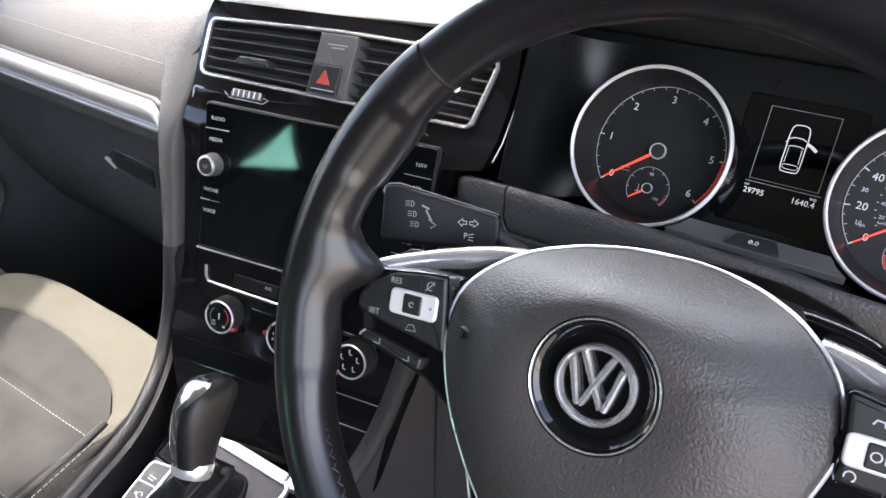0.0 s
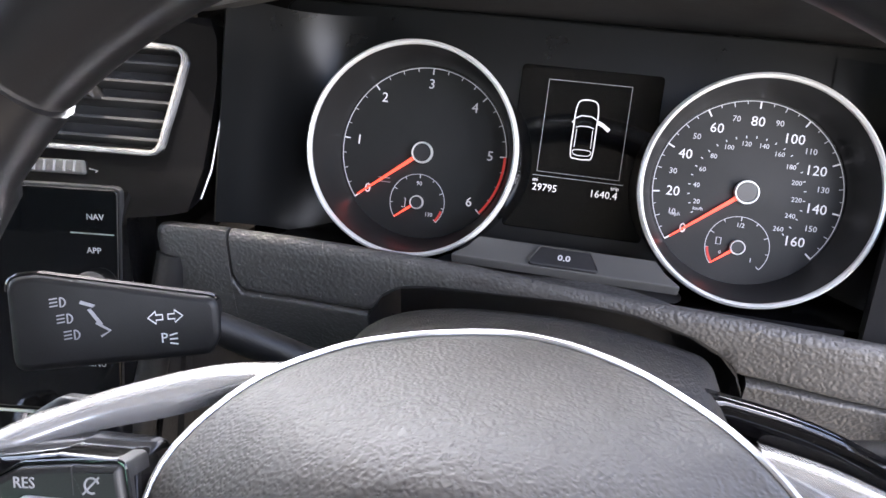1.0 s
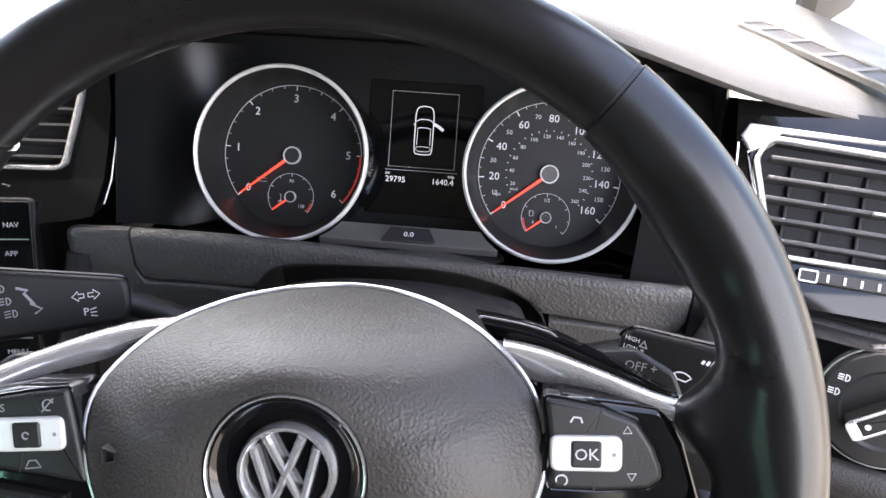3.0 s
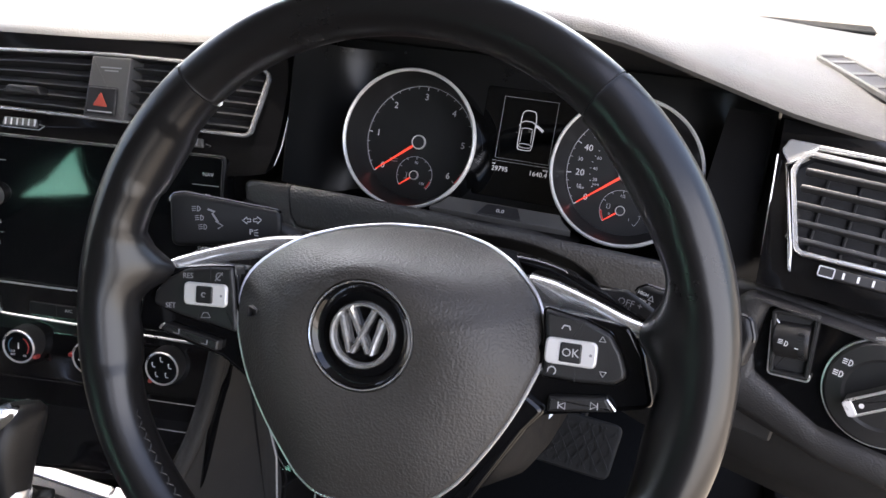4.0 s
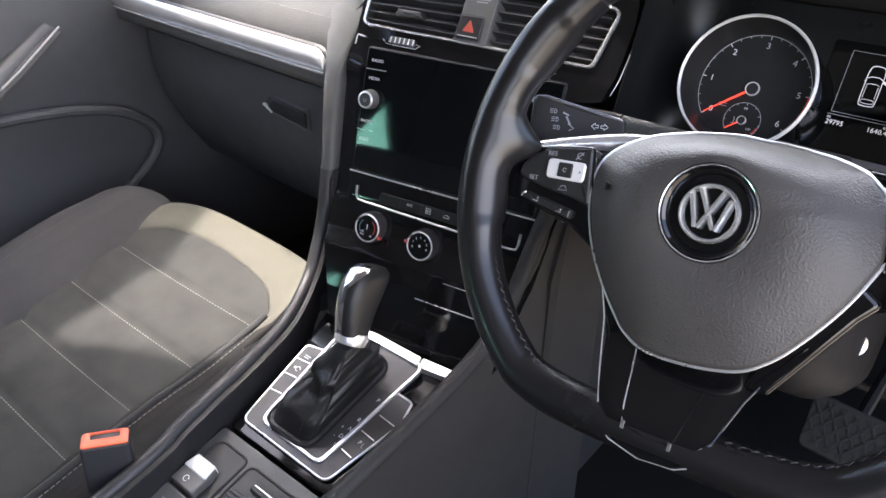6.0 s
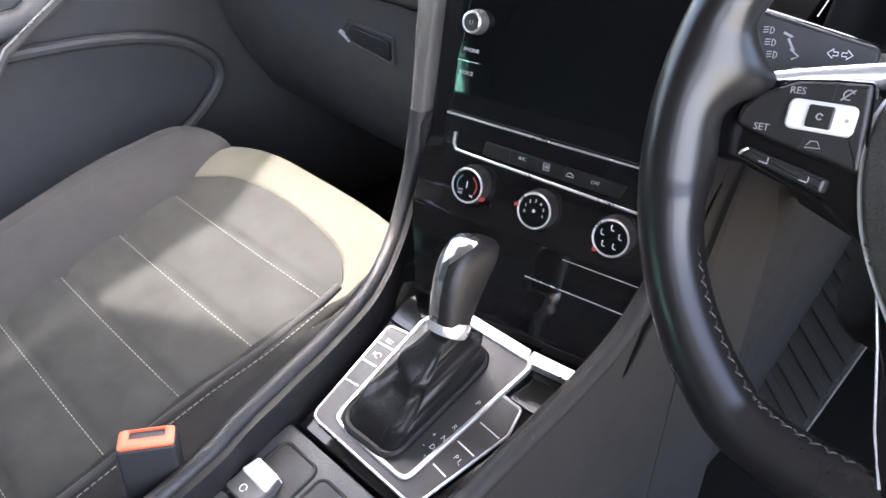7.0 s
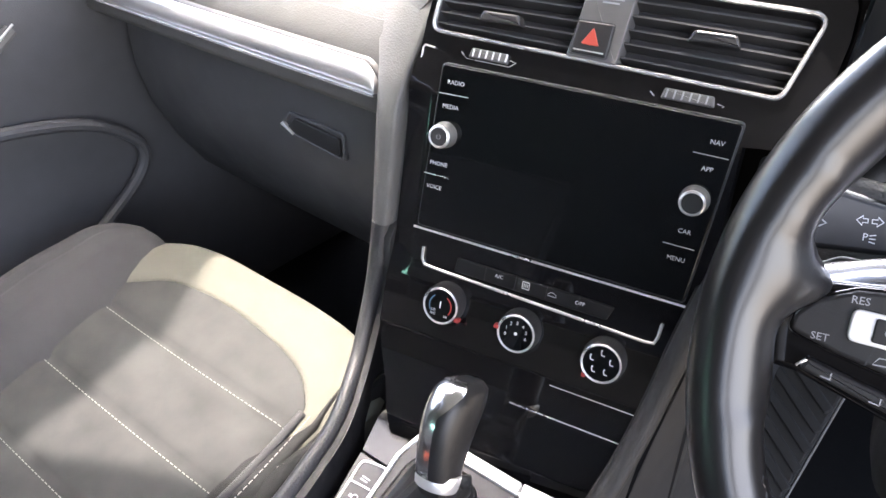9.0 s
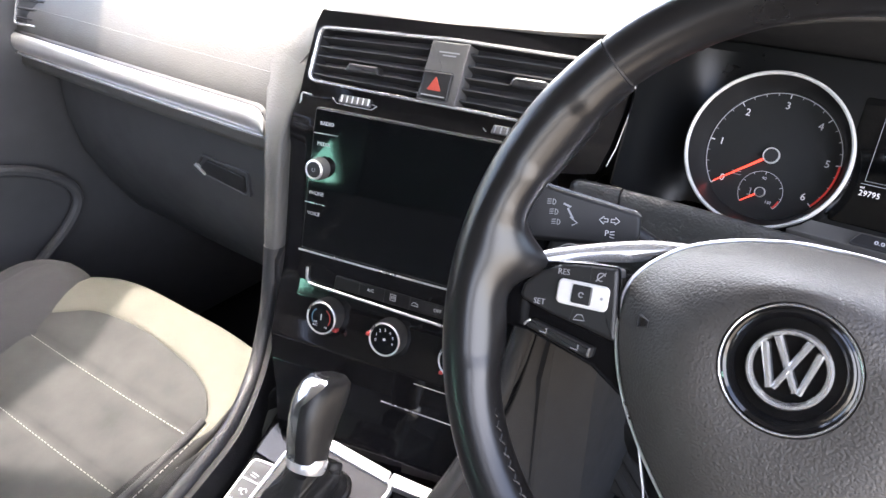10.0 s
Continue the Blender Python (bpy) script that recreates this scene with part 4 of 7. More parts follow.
for x, y, d in ((0.1075, -0.0258, -1), (0.1235, -0.0238, 1)):
    part("symbol", stroke([(x - d * 0.0016, y + 0.0018), (x + d * 0.0016, y), (x - d * 0.0016, y - 0.0018)], 0.0005, zb - 0.0004, zb + 0.0003, closed=True), PRINT_MID, bar_r, "track skip symbol")
    part("symbol", bars([(x + d * 0.0019, y - 0.0018, x + d * 0.0019, y + 0.0018, 0.0005)], zb - 0.0004, zb + 0.0003), PRINT_MID, bar_r, "track skip symbol")
for x, y in ((-0.1245, -0.0148), (-0.105, -0.019)):
    part("symbol", stroke([(x - 0.002, y - 0.001), (x + 0.002, y - 0.0014), (x + 0.002, y + 0.0016)], 0.0006, zb - 0.0004, zb + 0.0003), PRINT_DIM, bar_l, "volume symbol")

# shift paddles behind the side spokes
SHIFT = [(0.111, 0.012), (0.146, 0.0037), (0.154, 0.0117, 0.006), (0.15, 0.0237, 0.008), (0.134, 0.0337, 0.008), (0.118, 0.0332, 0.006), (0.111, 0.0267)]
for s_, word in ((1, "OFF +"), (-1, "-")):
    po_ = [(s_ * p[0], p[1], p[2] if len(p) > 2 else 0.004) for p in SHIFT]
    paddle = part("shift_paddle", slab(rounded(po_ if s_ > 0 else po_[::-1], 0.004), -0.0535, -0.0476, 0.002, 4), STALK, wheel, "satin black shift paddle")
    lettering(word, 0.0052, PRINT_DIM, paddle, at(s_ * 0.136, 0.0265, -0.0475, 0, 0, -s_ * 12))

# column cowl behind the wheel
column = thing("steering_column", frame_at((0.0, 0.0, 0.68), 0, 25), "dark plastic steering column cowl", "steering column")
cowl = []
for z, w, h, cy in ((-0.05, 0.055, 0.046, -0.028), (-0.08, 0.08, 0.056, -0.04), (-0.14, 0.09, 0.06, -0.047), (-0.22, 0.094, 0.062, -0.052), (-0.30, 0.096, 0.062, -0.054)):
    cowl.append([(x, y + cy, z) for x, y in rounded([(-w, -h), (w, -h), (w, h * 0.55), (w * 0.6, h), (-w * 0.6, h), (-w, h * 0.55)], 0.03, 6)])
part("cowl", lofted(cowl), COWL, column, "", angle=40)
COWL_TOP = [(-0.093, 0.6), (-0.084, 0.611), (-0.07, 0.62), (-0.052, 0.6265), (-0.03, 0.631), (0.001, 0.6335), (0.028, 0.634), (0.054, 0.6315), (0.08, 0.6265), (0.0905, 0.622), (0.096, 0.612), (0.102, 0.6)]
to_col = column.matrix_world.inverted()
top_rows = []
for y, down, narrow in ((0.215, 0.03, 0.97), (0.2145, 0.008, 0.985), (0.212, 0.0035, 0.995), (0.206, 0.001, 1.0), (0.19, 0.0015, 1.0), (0.165, 0.008, 0.99), (0.14, 0.02, 0.97)):
    top_rows.append([to_col @ Vector((x * narrow, y, z - down)) for x, z in [tuple(p) for p in open_spline([Vector((a, b)) for a, b in COWL_TOP], 4)]])
part("upper_cowl", grid(top_rows, None, 0.006, (0, 0.3, -0.9)), PANEL, column, "grained dark upper cowl", angle=60)
part("collar", lathe([(0.045, -0.03), (0.05, -0.045), (0.05, -0.06)], 40), BLACK, column, "dark wheel collar")
part("lock_ring", lathe([(0.0, 0.001), (0.005, 0.001), (0.0072, 0.003), (0.0085, 0.0), (0.0085, -0.01)], 28), SATIN, column, "chrome lock ring", at(0.088, -0.058, -0.165, 0, 60, 0))


# ---- stalks ----
def stalk(m, outline, root, label):
    ob = thing("control_stalk", m, label, "stalk", "stalks")
    part("paddle", slab(outline, -0.009, 0.003, 0.003, 4), STALK, ob, "satin black paddle")
    part("top_edge", tube([(x, y, 0.0) for x, y in outline_edge(outline)], 0.0012, 6), GLOSS, ob, "glossy upper edge")
    part("arm", tube(root, lambda t: 0.0065 + 0.002 * t, 12), STALK, ob, "black arm")
    return ob


def outline_edge(o):
    ys = sorted(o, key=lambda p: p[0])
    return [p for p in ys if p[1] > 0.001]


lo = rounded([(-0.037, -0.02), (0.036, -0.02), (0.04, -0.012), (0.04, 0.003), (-0.026, 0.0175, 0.008), (-0.0368, 0.0168, 0.011)], 0.006)
stalk_l = stalk(frame_at((-0.153, 0.1075, 0.6745), 25, 25), lo, [(0.032, -0.007, -0.004), (0.06, -0.024, -0.012), (0.105, -0.055, -0.035)], "black indicator stalk with white lamp symbols")
ro = rounded([(-0.033, -0.016), (0.032, -0.019, 0.006), (0.04, -0.01, 0.008), (0.04, 0.006, 0.008), (0.034, 0.0155, 0.004), (-0.028, 0.0095), (-0.0335, 0.005)], 0.004)
stalk_r = stalk(frame_at((0.165, 0.0975, 0.673), -25, 25), ro, [(-0.03, -0.004, -0.004), (-0.058, -0.02, -0.013), (-0.105, -0.052, -0.035)], "black wiper stalk with white wiper symbols")
z0, z1 = 0.0028, 0.0033


def lamp_symbol(x, y, ob):
    part("symbol", stroke(arc2(0.0018, -90, 90, 8, x, y) + [(x, y + 0.0018)], 0.0005, z0, z1, closed=True), PRINT_DIM, ob, "headlamp symbol")
    part("symbol", bars([(x - 0.0038, y + d, x - 0.001, y + d + 0.0003, 0.0005) for d in (-0.0014, 0, 0.0014)], z0, z1), PRINT_DIM, ob, "lamp rays")


for k in range(3):
    lamp_symbol(-0.018 + 0.002 * k, 0.006 - 0.0065 * k, stalk_l)
part("symbol", stroke([(-0.011, 0.0055), (-0.006, 0.0035), (-0.008, 0.0025), (-0.004, -0.004)], 0.0013, z0, z1), PRINT_DIM, stalk_l, "dipping arrow")
part("symbol", stroke([(-0.006, -0.003), (-0.001, -0.0065), (-0.0045, -0.0085)], 0.0009, z0, z1), PRINT_DIM, stalk_l, "dipping arrow")
part("symbol", stroke([(0.013, -0.003), (0.016, -0.0005), (0.016, -0.002), (0.0185, -0.002), (0.0185, -0.004), (0.016, -0.004), (0.016, -0.0055)], 0.0005, z0, z1, closed=True), PRINT, stalk_l, "left arrow")
part("symbol", stroke([(0.026, -0.003), (0.023, -0.0005), (0.023, -0.002), (0.0205, -0.002), (0.0205, -0.004), (0.023, -0.004), (0.023, -0.0055)], 0.0005, z0, z1, closed=True), PRINT, stalk_l, "right arrow")
lettering("P", 0.0055, PRINT, stalk_l, at(0.0185, -0.0115, 0.0031))
part("symbol", bars([(0.0205, -0.0105, 0.0235, -0.0098, 0.0005), (0.0205, -0.012, 0.0235, -0.012, 0.0005), (0.0205, -0.0135, 0.0235, -0.0142, 0.0005)], z0, z1), PRINT, stalk_l, "parking lamp rays")
for k, w in enumerate(("HIGH", "LOW", "INT")):
    lettering(w, 0.0029, PRINT_MID, stalk_r, at(-0.0275, 0.004 - 0.0042 * k, 0.0031))
for k in range(3):
    part("symbol", bars([(-0.0218, -0.0075 + 0.003 * k, -0.0218, -0.0053 + 0.003 * k, 0.0014)], z0, z1), PRINT_DIM, stalk_r, "speed arrow bar")
part("symbol", stroke([(-0.0235, 0.0018), (-0.0218, 0.0048), (-0.0201, 0.0018)], 0.0009, z0, z1, closed=True), PRINT_DIM, stalk_r, "speed arrow tip")
part("symbol", stroke(arc2(0.0062, 50, 130, 6, -0.001, -0.0095) + [(-0.003, -0.007), (0.001, -0.007)], 0.0006, z0, z1, closed=True), PRINT, stalk_r, "wiper symbol")
for k in range(4):
    part("symbol", bars([(0.0055 + 0.0022 * k, 0.0035, 0.0063 + 0.0022 * k, 0.0052 + 0.0004 * k, 0.0013)], z0, z1), PRINT, stalk_r, "interval bar")
for k in range(3):
    part("symbol", bars([(0.0125 + 0.0032 * k, -0.0075 + 0.003 * k, 0.0143 + 0.0032 * k, -0.0058 + 0.003 * k, 0.0026)], z0, z1), PRINT, stalk_r, "wash arrow bar")
part("symbol", stroke([(0.02, 0.004), (0.025, 0.0045), (0.024, 0.0)], 0.0008, z0, z1, closed=True), PRINT, stalk_r, "wash arrow tip")
part("symbol", stroke(box2(0.005, 0.0036, 0.0008, 3, 0.0285, -0.008), 0.0006, z0, z1, closed=True), PRINT, stalk_r, "rear wiper symbol")
part("symbol", stroke(box2(0.005, 0.0036, 0.0008, 3, 0.031, -0.0015), 0.0006, z0, z1, closed=True), PRINT, stalk_r, "rear wiper symbol")


# ---- instrument cluster ----
CL = frame_at((0.013, 0.314, 0.669), 0, 25)
cluster = thing("instrument_cluster", CL, "black instrument cluster with two chrome-ringed dials and a lit display", "instrument cluster")
part("back_plate", slab(rounded([(-0.21, -0.055), (0.2, -0.055), (0.2, 0.09), (-0.2, 0.09)], 0.01), -0.035, -0.016, 0.002), FACEPLATE, cluster, "satin black back plate")
part("display_glass", slab(box2(0.085, 0.1, 0.003, 4, 0.0, 0.012), -0.0158, -0.0148, 0.0005), GLASS, cluster, "dark display glass")
DX = 0.0945


def tick(bm, x, y, deg, r0, r1, w, z=0.0):
    c, s = math.cos(radians(deg)), math.sin(radians(deg))
    bars([(x + r0 * c, y + r0 * s, x + r1 * c, y + r1 * s, w)], z, z + 0.0003, bm)


def gauge(x):
    """One dial: cone, chrome ring, face and hub."""
    m = at(x, 0, 0)
    part("dial_cone", lathe([(0.0525, -0.0005), (0.0545, 0.012), (0.0575, 0.029), (0.0588, 0.0335), (0.0588, -0.016), (0.0525, -0.016)], 72), CONE, cluster, "dark grey slanted dial wall", m)
    part("dial_wall", lathe([(0.0585, 0.033), (0.0612, 0.033), (0.0618, 0.0295), (0.0618, -0.016), (0.0585, -0.016)], 72), GLOSS, cluster, "gloss black outer wall", m)
    part("dial_ring", lathe([(0.0587, 0.0325), (0.059, 0.0358), (0.0602, 0.037), (0.0614, 0.0358), (0.0619, 0.0325)], 96), RING, cluster, "bright chrome dial ring", m)
    return part("dial_face", lathe([(0.0, 0.0), (0.053, 0.0), (0.053, -0.012), (0.0, -0.012)], 64), DIAL, cluster, "black dial face", m)


def needle(face, x, y, deg, r0, r1, w, cap, z):
    c, s = math.cos(radians(deg)), math.sin(radians(deg))
    d, q = Vector((c, s)), Vector((-s, c))
    bm = bmesh.new()
    p = [Vector((x, y)) + d * r0 - q * w, Vector((x, y)) + d * r1 - q * w * 0.4, Vector((x, y)) + d * r1 + q * w * 0.4, Vector((x, y)) + d * r0 + q * w]
    add_loft(bm, [flat([tuple(v) for v in p], z), flat([tuple(v) for v in p], z + 0.0008)])
    part("needle", bm, NEEDLE, face, "red needle at rest on zero")
    m = at(x, y, z - 0.001)
    part("needle_cap", lathe([(0.0, 0.0028), (cap * 0.78, 0.0028), (cap * 0.82, 0.0026), (cap * 0.82, 0.0), (0, 0)], 32), GREY if cap > 0.005 and x == 0 and face.get("speed") else BLACK, face, "dark needle cap", m)
    part("cap_ring", lathe([(cap * 0.82, 0.0024), (cap * 0.88, 0.0036), (cap * 0.96, 0.0036), (cap, 0.002), (cap, 0.0)], 32), RING, face, "chrome cap ring", m)


A0, A1 = 218.5, -39.5
val = lambda v, top: A0 + (A1 - A0) * v / top
# engine speed
tach = gauge(-DX)
dim = bmesh.new()
stroke(arc2(0.0512, A0, val(5.0, 6), 60), 0.0004, 0, 0.0003, dim)
for i in range(0, 25):
    bm = bmesh.new() if i % 4 == 0 else dim
    tick(bm, 0, 0, val(i / 4, 6), 0.0475 if i % 4 == 0 else 0.0490, 0.0513, 0.0007 if i % 4 == 0 else 0.0004)
    if bm is not dim:
        part("scale_mark", bm, GLOW if i < 12 else GLOW_DIM, tach)
part("fine_scale", dim, GLOW_DIM, tach, "fine white scale marks")
part("red_zone", stroke(arc2(0.0505, val(5.0, 6), val(6.0, 6), 16), 0.0014, 0, 0.0004), NEEDLE_DIM, tach, "red zone line")
for i in range(7):
    a = radians(val(i, 6))
    r = 0.0415
    lettering(str(i), 0.0082, GLOW_DIM if i in (3, 4, 5) else GLOW, tach, at(r * math.cos(a), r * math.sin(a), 0.0001))
part("writing", bars([(-0.0265, -0.018, -0.019, -0.018, 0.0005), (-0.0265, -0.0205, -0.0185, -0.0205, 0.0005)], 0, 0.0003), PRINT_DIM, tach, "small unreadable unit marks")


def small(face, y, r, words, red_at, speed):
    bm = bmesh.new()
    stroke(arc2(r, A0, A1, 30, 0, y), 0.0003, 0, 0.0003, bm)
    for i in range(9):
        tick(bm, 0, y, val(i, 8), r - (0.0024 if i % 2 == 0 else 0.0016), r, 0.0004)
    part("small_scale", bm, GLOW_DIM, face, "fine scale of a small gauge")
    part("red_mark", stroke(arc2(r - 0.0012, val(red_at[0], 8), val(red_at[1], 8), 6, 0, y), 0.0013, 0, 0.0004), NEEDLE_DIM, face, "red warning mark")
    for w, a, rr, s in words:
        lettering(w, s, GLOW_DIM, face, at(rr * math.cos(radians(a)), y + rr * math.sin(radians(a)), 0.0001))
    needle(face, 0, y, A0, 0.003, r - 0.0006, 0.0008, 0.0042, 0.001)


small(tach, -0.0305, 0.0172, [("90", 90, 0.0115, 0.0036), ("130", -40, 0.0105, 0.0034)], (7.2, 8), False)
part("symbol", stroke([(-0.0095, -0.0345), (-0.0075, -0.0345), (-0.0075, -0.029), (-0.0085, -0.029)], 0.0005, 0, 0.0003), GLOW_DIM, tach, "coolant symbol")
needle(tach, 0, 0, A0, 0.0055, 0.0485, 0.0011, 0.0066, 0.002)
# road speed
speed = gauge(DX)
speed["speed"] = 1
dim = bmesh.new()
stroke(arc2(0.0512, A0, A1, 70), 0.0004, 0, 0.0003, dim)
for i in range(33):
    big = i % 4 == 0
    bm = bmesh.new() if big else dim
    tick(bm, 0, 0, val(i * 5, 160), 0.0472 if big else (0.0485 if i % 2 == 0 else 0.0495), 0.0514, 0.0008 if big else 0.0004)
    if big:
        part("scale_mark", bm, GLOW, speed)

part("fine_scale", dim, GLOW_DIM, speed, "fine white scale marks")
for v in range(0, 161, 10):
    a = radians(val(v, 160))
    big = v % 20 == 0
    r = 0.0398 if big else 0.0418
    if v >= 100:
        r -= 0.0015
    lettering(str(v), 0.0078 if big else 0.0046, GLOW if big else GLOW_DIM, speed, at(r * math.cos(a), r * math.sin(a), 0.0001))
for v in range(20, 261, 20):
    a = radians(val(v / 1.609, 160))
    lettering(str(v), 0.0038, GLOW_DIM if v != 260 else GLOW_DIM, speed, at(0.0272 * math.cos(a), 0.0272 * math.sin(a), 0.0001))
dim = bmesh.new()
for v in range(10, 261, 10):
    tick(dim, 0, 0, val(v / 1.609, 160), 0.0305, 0.0318, 0.0005)
part("inner_scale", dim, GLOW_DIM, speed, "short inner scale marks")
lettering("mph", 0.0032, GLOW_DIM, speed, at(-0.0365, -0.017, 0.0001))
lettering("km/h", 0.0028, GLOW_DIM, speed, at(-0.0245, -0.0125, 0.0001))
small(speed, -0.0315, 0.0175, [("1/2", 90, 0.0125, 0.0036), ("0", 205, 0.0098, 0.003), ("1", -38, 0.0105, 0.0034)], (0, 1), True)
part("symbol", stroke([(-0.0118, -0.031), (-0.0092, -0.031), (-0.0092, -0.0272), (-0.0118, -0.0272)], 0.0004, 0, 0.0003, closed=True), GLOW_DIM, speed, "fuel pump symbol")
needle(speed, 0, 0, A0, 0.006, 0.0485, 0.0011, 0.0068, 0.002)

# display between the dials
dz = -0.0147
fr_ = [(-0.0252, -0.002), (0.0245, -0.002), (0.0245, 0.054), (-0.0252, 0.054)]
part("display_frame", stroke(fr_, 0.00035, dz, dz + 0.0003, closed=True), GLOW_DIM, cluster, "thin lit frame on the display")
part("display_line", bars([(-0.0275, -0.0045, 0.0272, -0.0045, 0.0003)], dz, dz + 0.0003), GLOW_DIM, cluster, "thin lit line")
cx, cy = 0.0, 0.026
body = spline2([(-0.0065, -0.0155), (-0.0035, -0.0178), (0.0035, -0.0178), (0.0065, -0.0155), (0.0068, 0.0), (0.0066, 0.012), (0.0042, 0.0172), (-0.0042, 0.0172), (-0.0066, 0.012), (-0.0068, 0.0)], 4)
sh = lambda pts: [(x + cx, y + cy) for x, y in pts]
part("car_picture", stroke(sh(body), 0.0007, dz, dz + 0.0003, closed=True), GLOW_LCD, cluster, "lit outline of a car from above")
part("car_picture", stroke(sh(spline2([(-0.0048, -0.0125), (0.0048, -0.0125), (0.0042, -0.0155), (-0.0042, -0.0155)], 3)), 0.0004, dz, dz + 0.0003, closed=True), GLOW_LCD, cluster, "lit rear window outline")
part("car_picture", stroke(sh([(-0.0062, 0.0065), (-0.003, 0.0082), (0.003, 0.0082), (0.0062, 0.0065)]), 0.0006, dz, dz + 0.0003), GLOW_LCD, cluster, "lit windscreen outline")
part("car_picture", stroke(sh([(-0.0055, 0.001), (-0.0025, 0.002), (0.0025, 0.002), (0.0055, 0.001)]), 0.0005, dz, dz + 0.0003), GLOW_LCD, cluster, "lit roof line")
for s in (-1, 1):
    part("car_picture", stroke(sh([(s * 0.0048, 0.0), (s * 0.005, -0.011)]), 0.0004, dz, dz + 0.0003), GLOW_LCD, cluster, "lit side window line")
    part("car_picture", stroke(sh([(s * 0.0068, 0.0045), (s * 0.0082, 0.0038)]), 0.0009, dz, dz + 0.0003), GLOW_LCD, cluster, "lit mirror")
part("door_picture", stroke(sh([(0.0072, 0.0052), (0.0105, 0.0036), (0.0145, 0.0008)]), 0.0022, dz, dz + 0.0003), GLOW_LCD, cluster, "lit open door mark")
lettering("29795", 0.0062, GLOW_LCD, cluster, at(-0.0192, -0.0118, dz))
lettering("1640.4", 0.0062, GLOW_LCD, cluster, at(0.0165, -0.0118, dz))
lettering("mi", 0.0034, GLOW_LCD, cluster, at(-0.0255, -0.0072, dz))
lettering("trip", 0.0034, GLOW_LCD, cluster, at(0.0228, -0.0072, dz))

# grey strip between the dials, with the trip key, and the lower lip
lip = at(0, -0.049, 0.0405, -48, 0, 0)
part("lower_strip", slab(rounded([(-0.062, -0.0085), (0.062, -0.0085), (0.0535, 0.0), (0.0485, 0.0085), (-0.0485, 0.0085), (-0.0535, 0.0)], 0.001), -0.006, 0, 0.0006), GREY, cluster, "grey strip under the display", lip)
key = part("trip_key", slab(rounded([(-0.0195, -0.0075), (0.0195, -0.0075), (0.0135, 0.006), (-0.0135, 0.006)], 0.002), -0.002, 0.0016, 0.001), BLACK, cluster, "black trip key", lip)
lettering("0.0", 0.0058, PRINT, key, at(0, -0.0012, 0.0016), bold=0.0001)
part("key_edge", stroke(rounded([(-0.0195, -0.0075), (-0.0135, 0.006), (0.0135, 0.006), (0.0195, -0.0075)], 0.002)[3:-3], 0.0006, 0.0012, 0.0019), GREY, key, "grey key edge")
hood_rows = []
for i in range(41):
    x = -0.215 + 0.43 * i / 40
    e = (curve1(EDGE_Z, x + 0.013), curve1(EDGE_Y, x + 0.013))
    w = Vector((x + 0.013, e[1] + 0.003, e[0] - 0.0045))
    p = CL.inverted() @ w
    hood_rows.append([tuple(p), (p.x, p.y + 0.012, p.z - 0.03), (p.x * 0.97, 0.09, 0.02), (p.x * 0.97, 0.092, -0.03)])
part("hood_lining", grid(hood_rows, None, 0.004, (0, 1, 0)), BLACK, cluster, "matt black underside of the cluster hood", angle=60)
for s, x in ((-1, -0.2), (1, 0.196)):
    rows = []
    for k in range(13):
        y = 0.082 - 0.145 * k / 12
        row = []
        for i in range(13):
            t = i / 12
            row.append((x - s * (0.062 * (1 - t) ** 1.6), y * (1 - 0.12 * t), -0.0145 + 0.078 * t ** 2.1 - 0.012 * t * (k / 12)))
        rows.append(row)
    part("side_cheek", grid(rows, None, 0.005, (s * 0.6, 0, -0.8)), FACEPLATE, cluster, "dished satin black side of the cluster", angle=70)
part("lower_lip", grid([[(x, -0.0545 + 0.0045 * math.cos(q), -0.0155 + 0.0) if q == 0 else (x, -0.05 - 0.0145 * math.sin(q) ** 0.8, -0.0145 + 0.056 * (1 - math.cos(q))) for q in [math.pi / 2 * k / 9 for k in range(10)]] for x in (-0.2, -0.16, -0.1, 0.0, 0.1, 0.16, 0.196)], None, 0.005, (0, -1, 0)), GLOSS, cluster, "gloss black floor under the dials", angle=60)

# grained shelf below the cluster
shelf = thing("dash_shelf", at(), "dark grained padded shelf below the instruments", "dashboard trim")


SHELF_Y = [(-0.2225, 0.242), (-0.2205, 0.2345), (-0.215, 0.2305), (-0.2, 0.2305), (-0.174, 0.2325), (-0.12, 0.2335), (-0.04, 0.231), (0.011, 0.226), (0.066, 0.222), (0.118, 0.219), (0.153, 0.216), (0.197, 0.2135), (0.24, 0.207)]
ARCH = [(-0.0915, 0.599), (-0.084, 0.613), (-0.074, 0.6205), (-0.058, 0.6245), (-0.017, 0.629), (0.012, 0.6325), (0.03, 0.6335), (0.053, 0.6325), (0.081, 0.6265), (0.097, 0.6185), (0.106, 0.6085), (0.111, 0.597)]


def arch(x):
    """Height of the cut-out over the column, 0 outside it."""
    return curve1(ARCH, x) if ARCH[0][0] < x < ARCH[-1][0] else 0.0


def bar_low(x):
    """Lower edge of the padded bar, rounded up at its two ends."""
    z = 0.602 + 0.008 * min(1, max(0, (x - 0.0) / 0.1)) - 0.004 * max(0, (x - 0.11) / 0.09)
    for end, way in ((-0.1735, 1), (0.1965, -1)):
        q = 1 - min(1, max(0, (x - end) * way / 0.01))
        z += 0.01 * (1 - math.sqrt(max(0, 1 - q * q)))
    return z


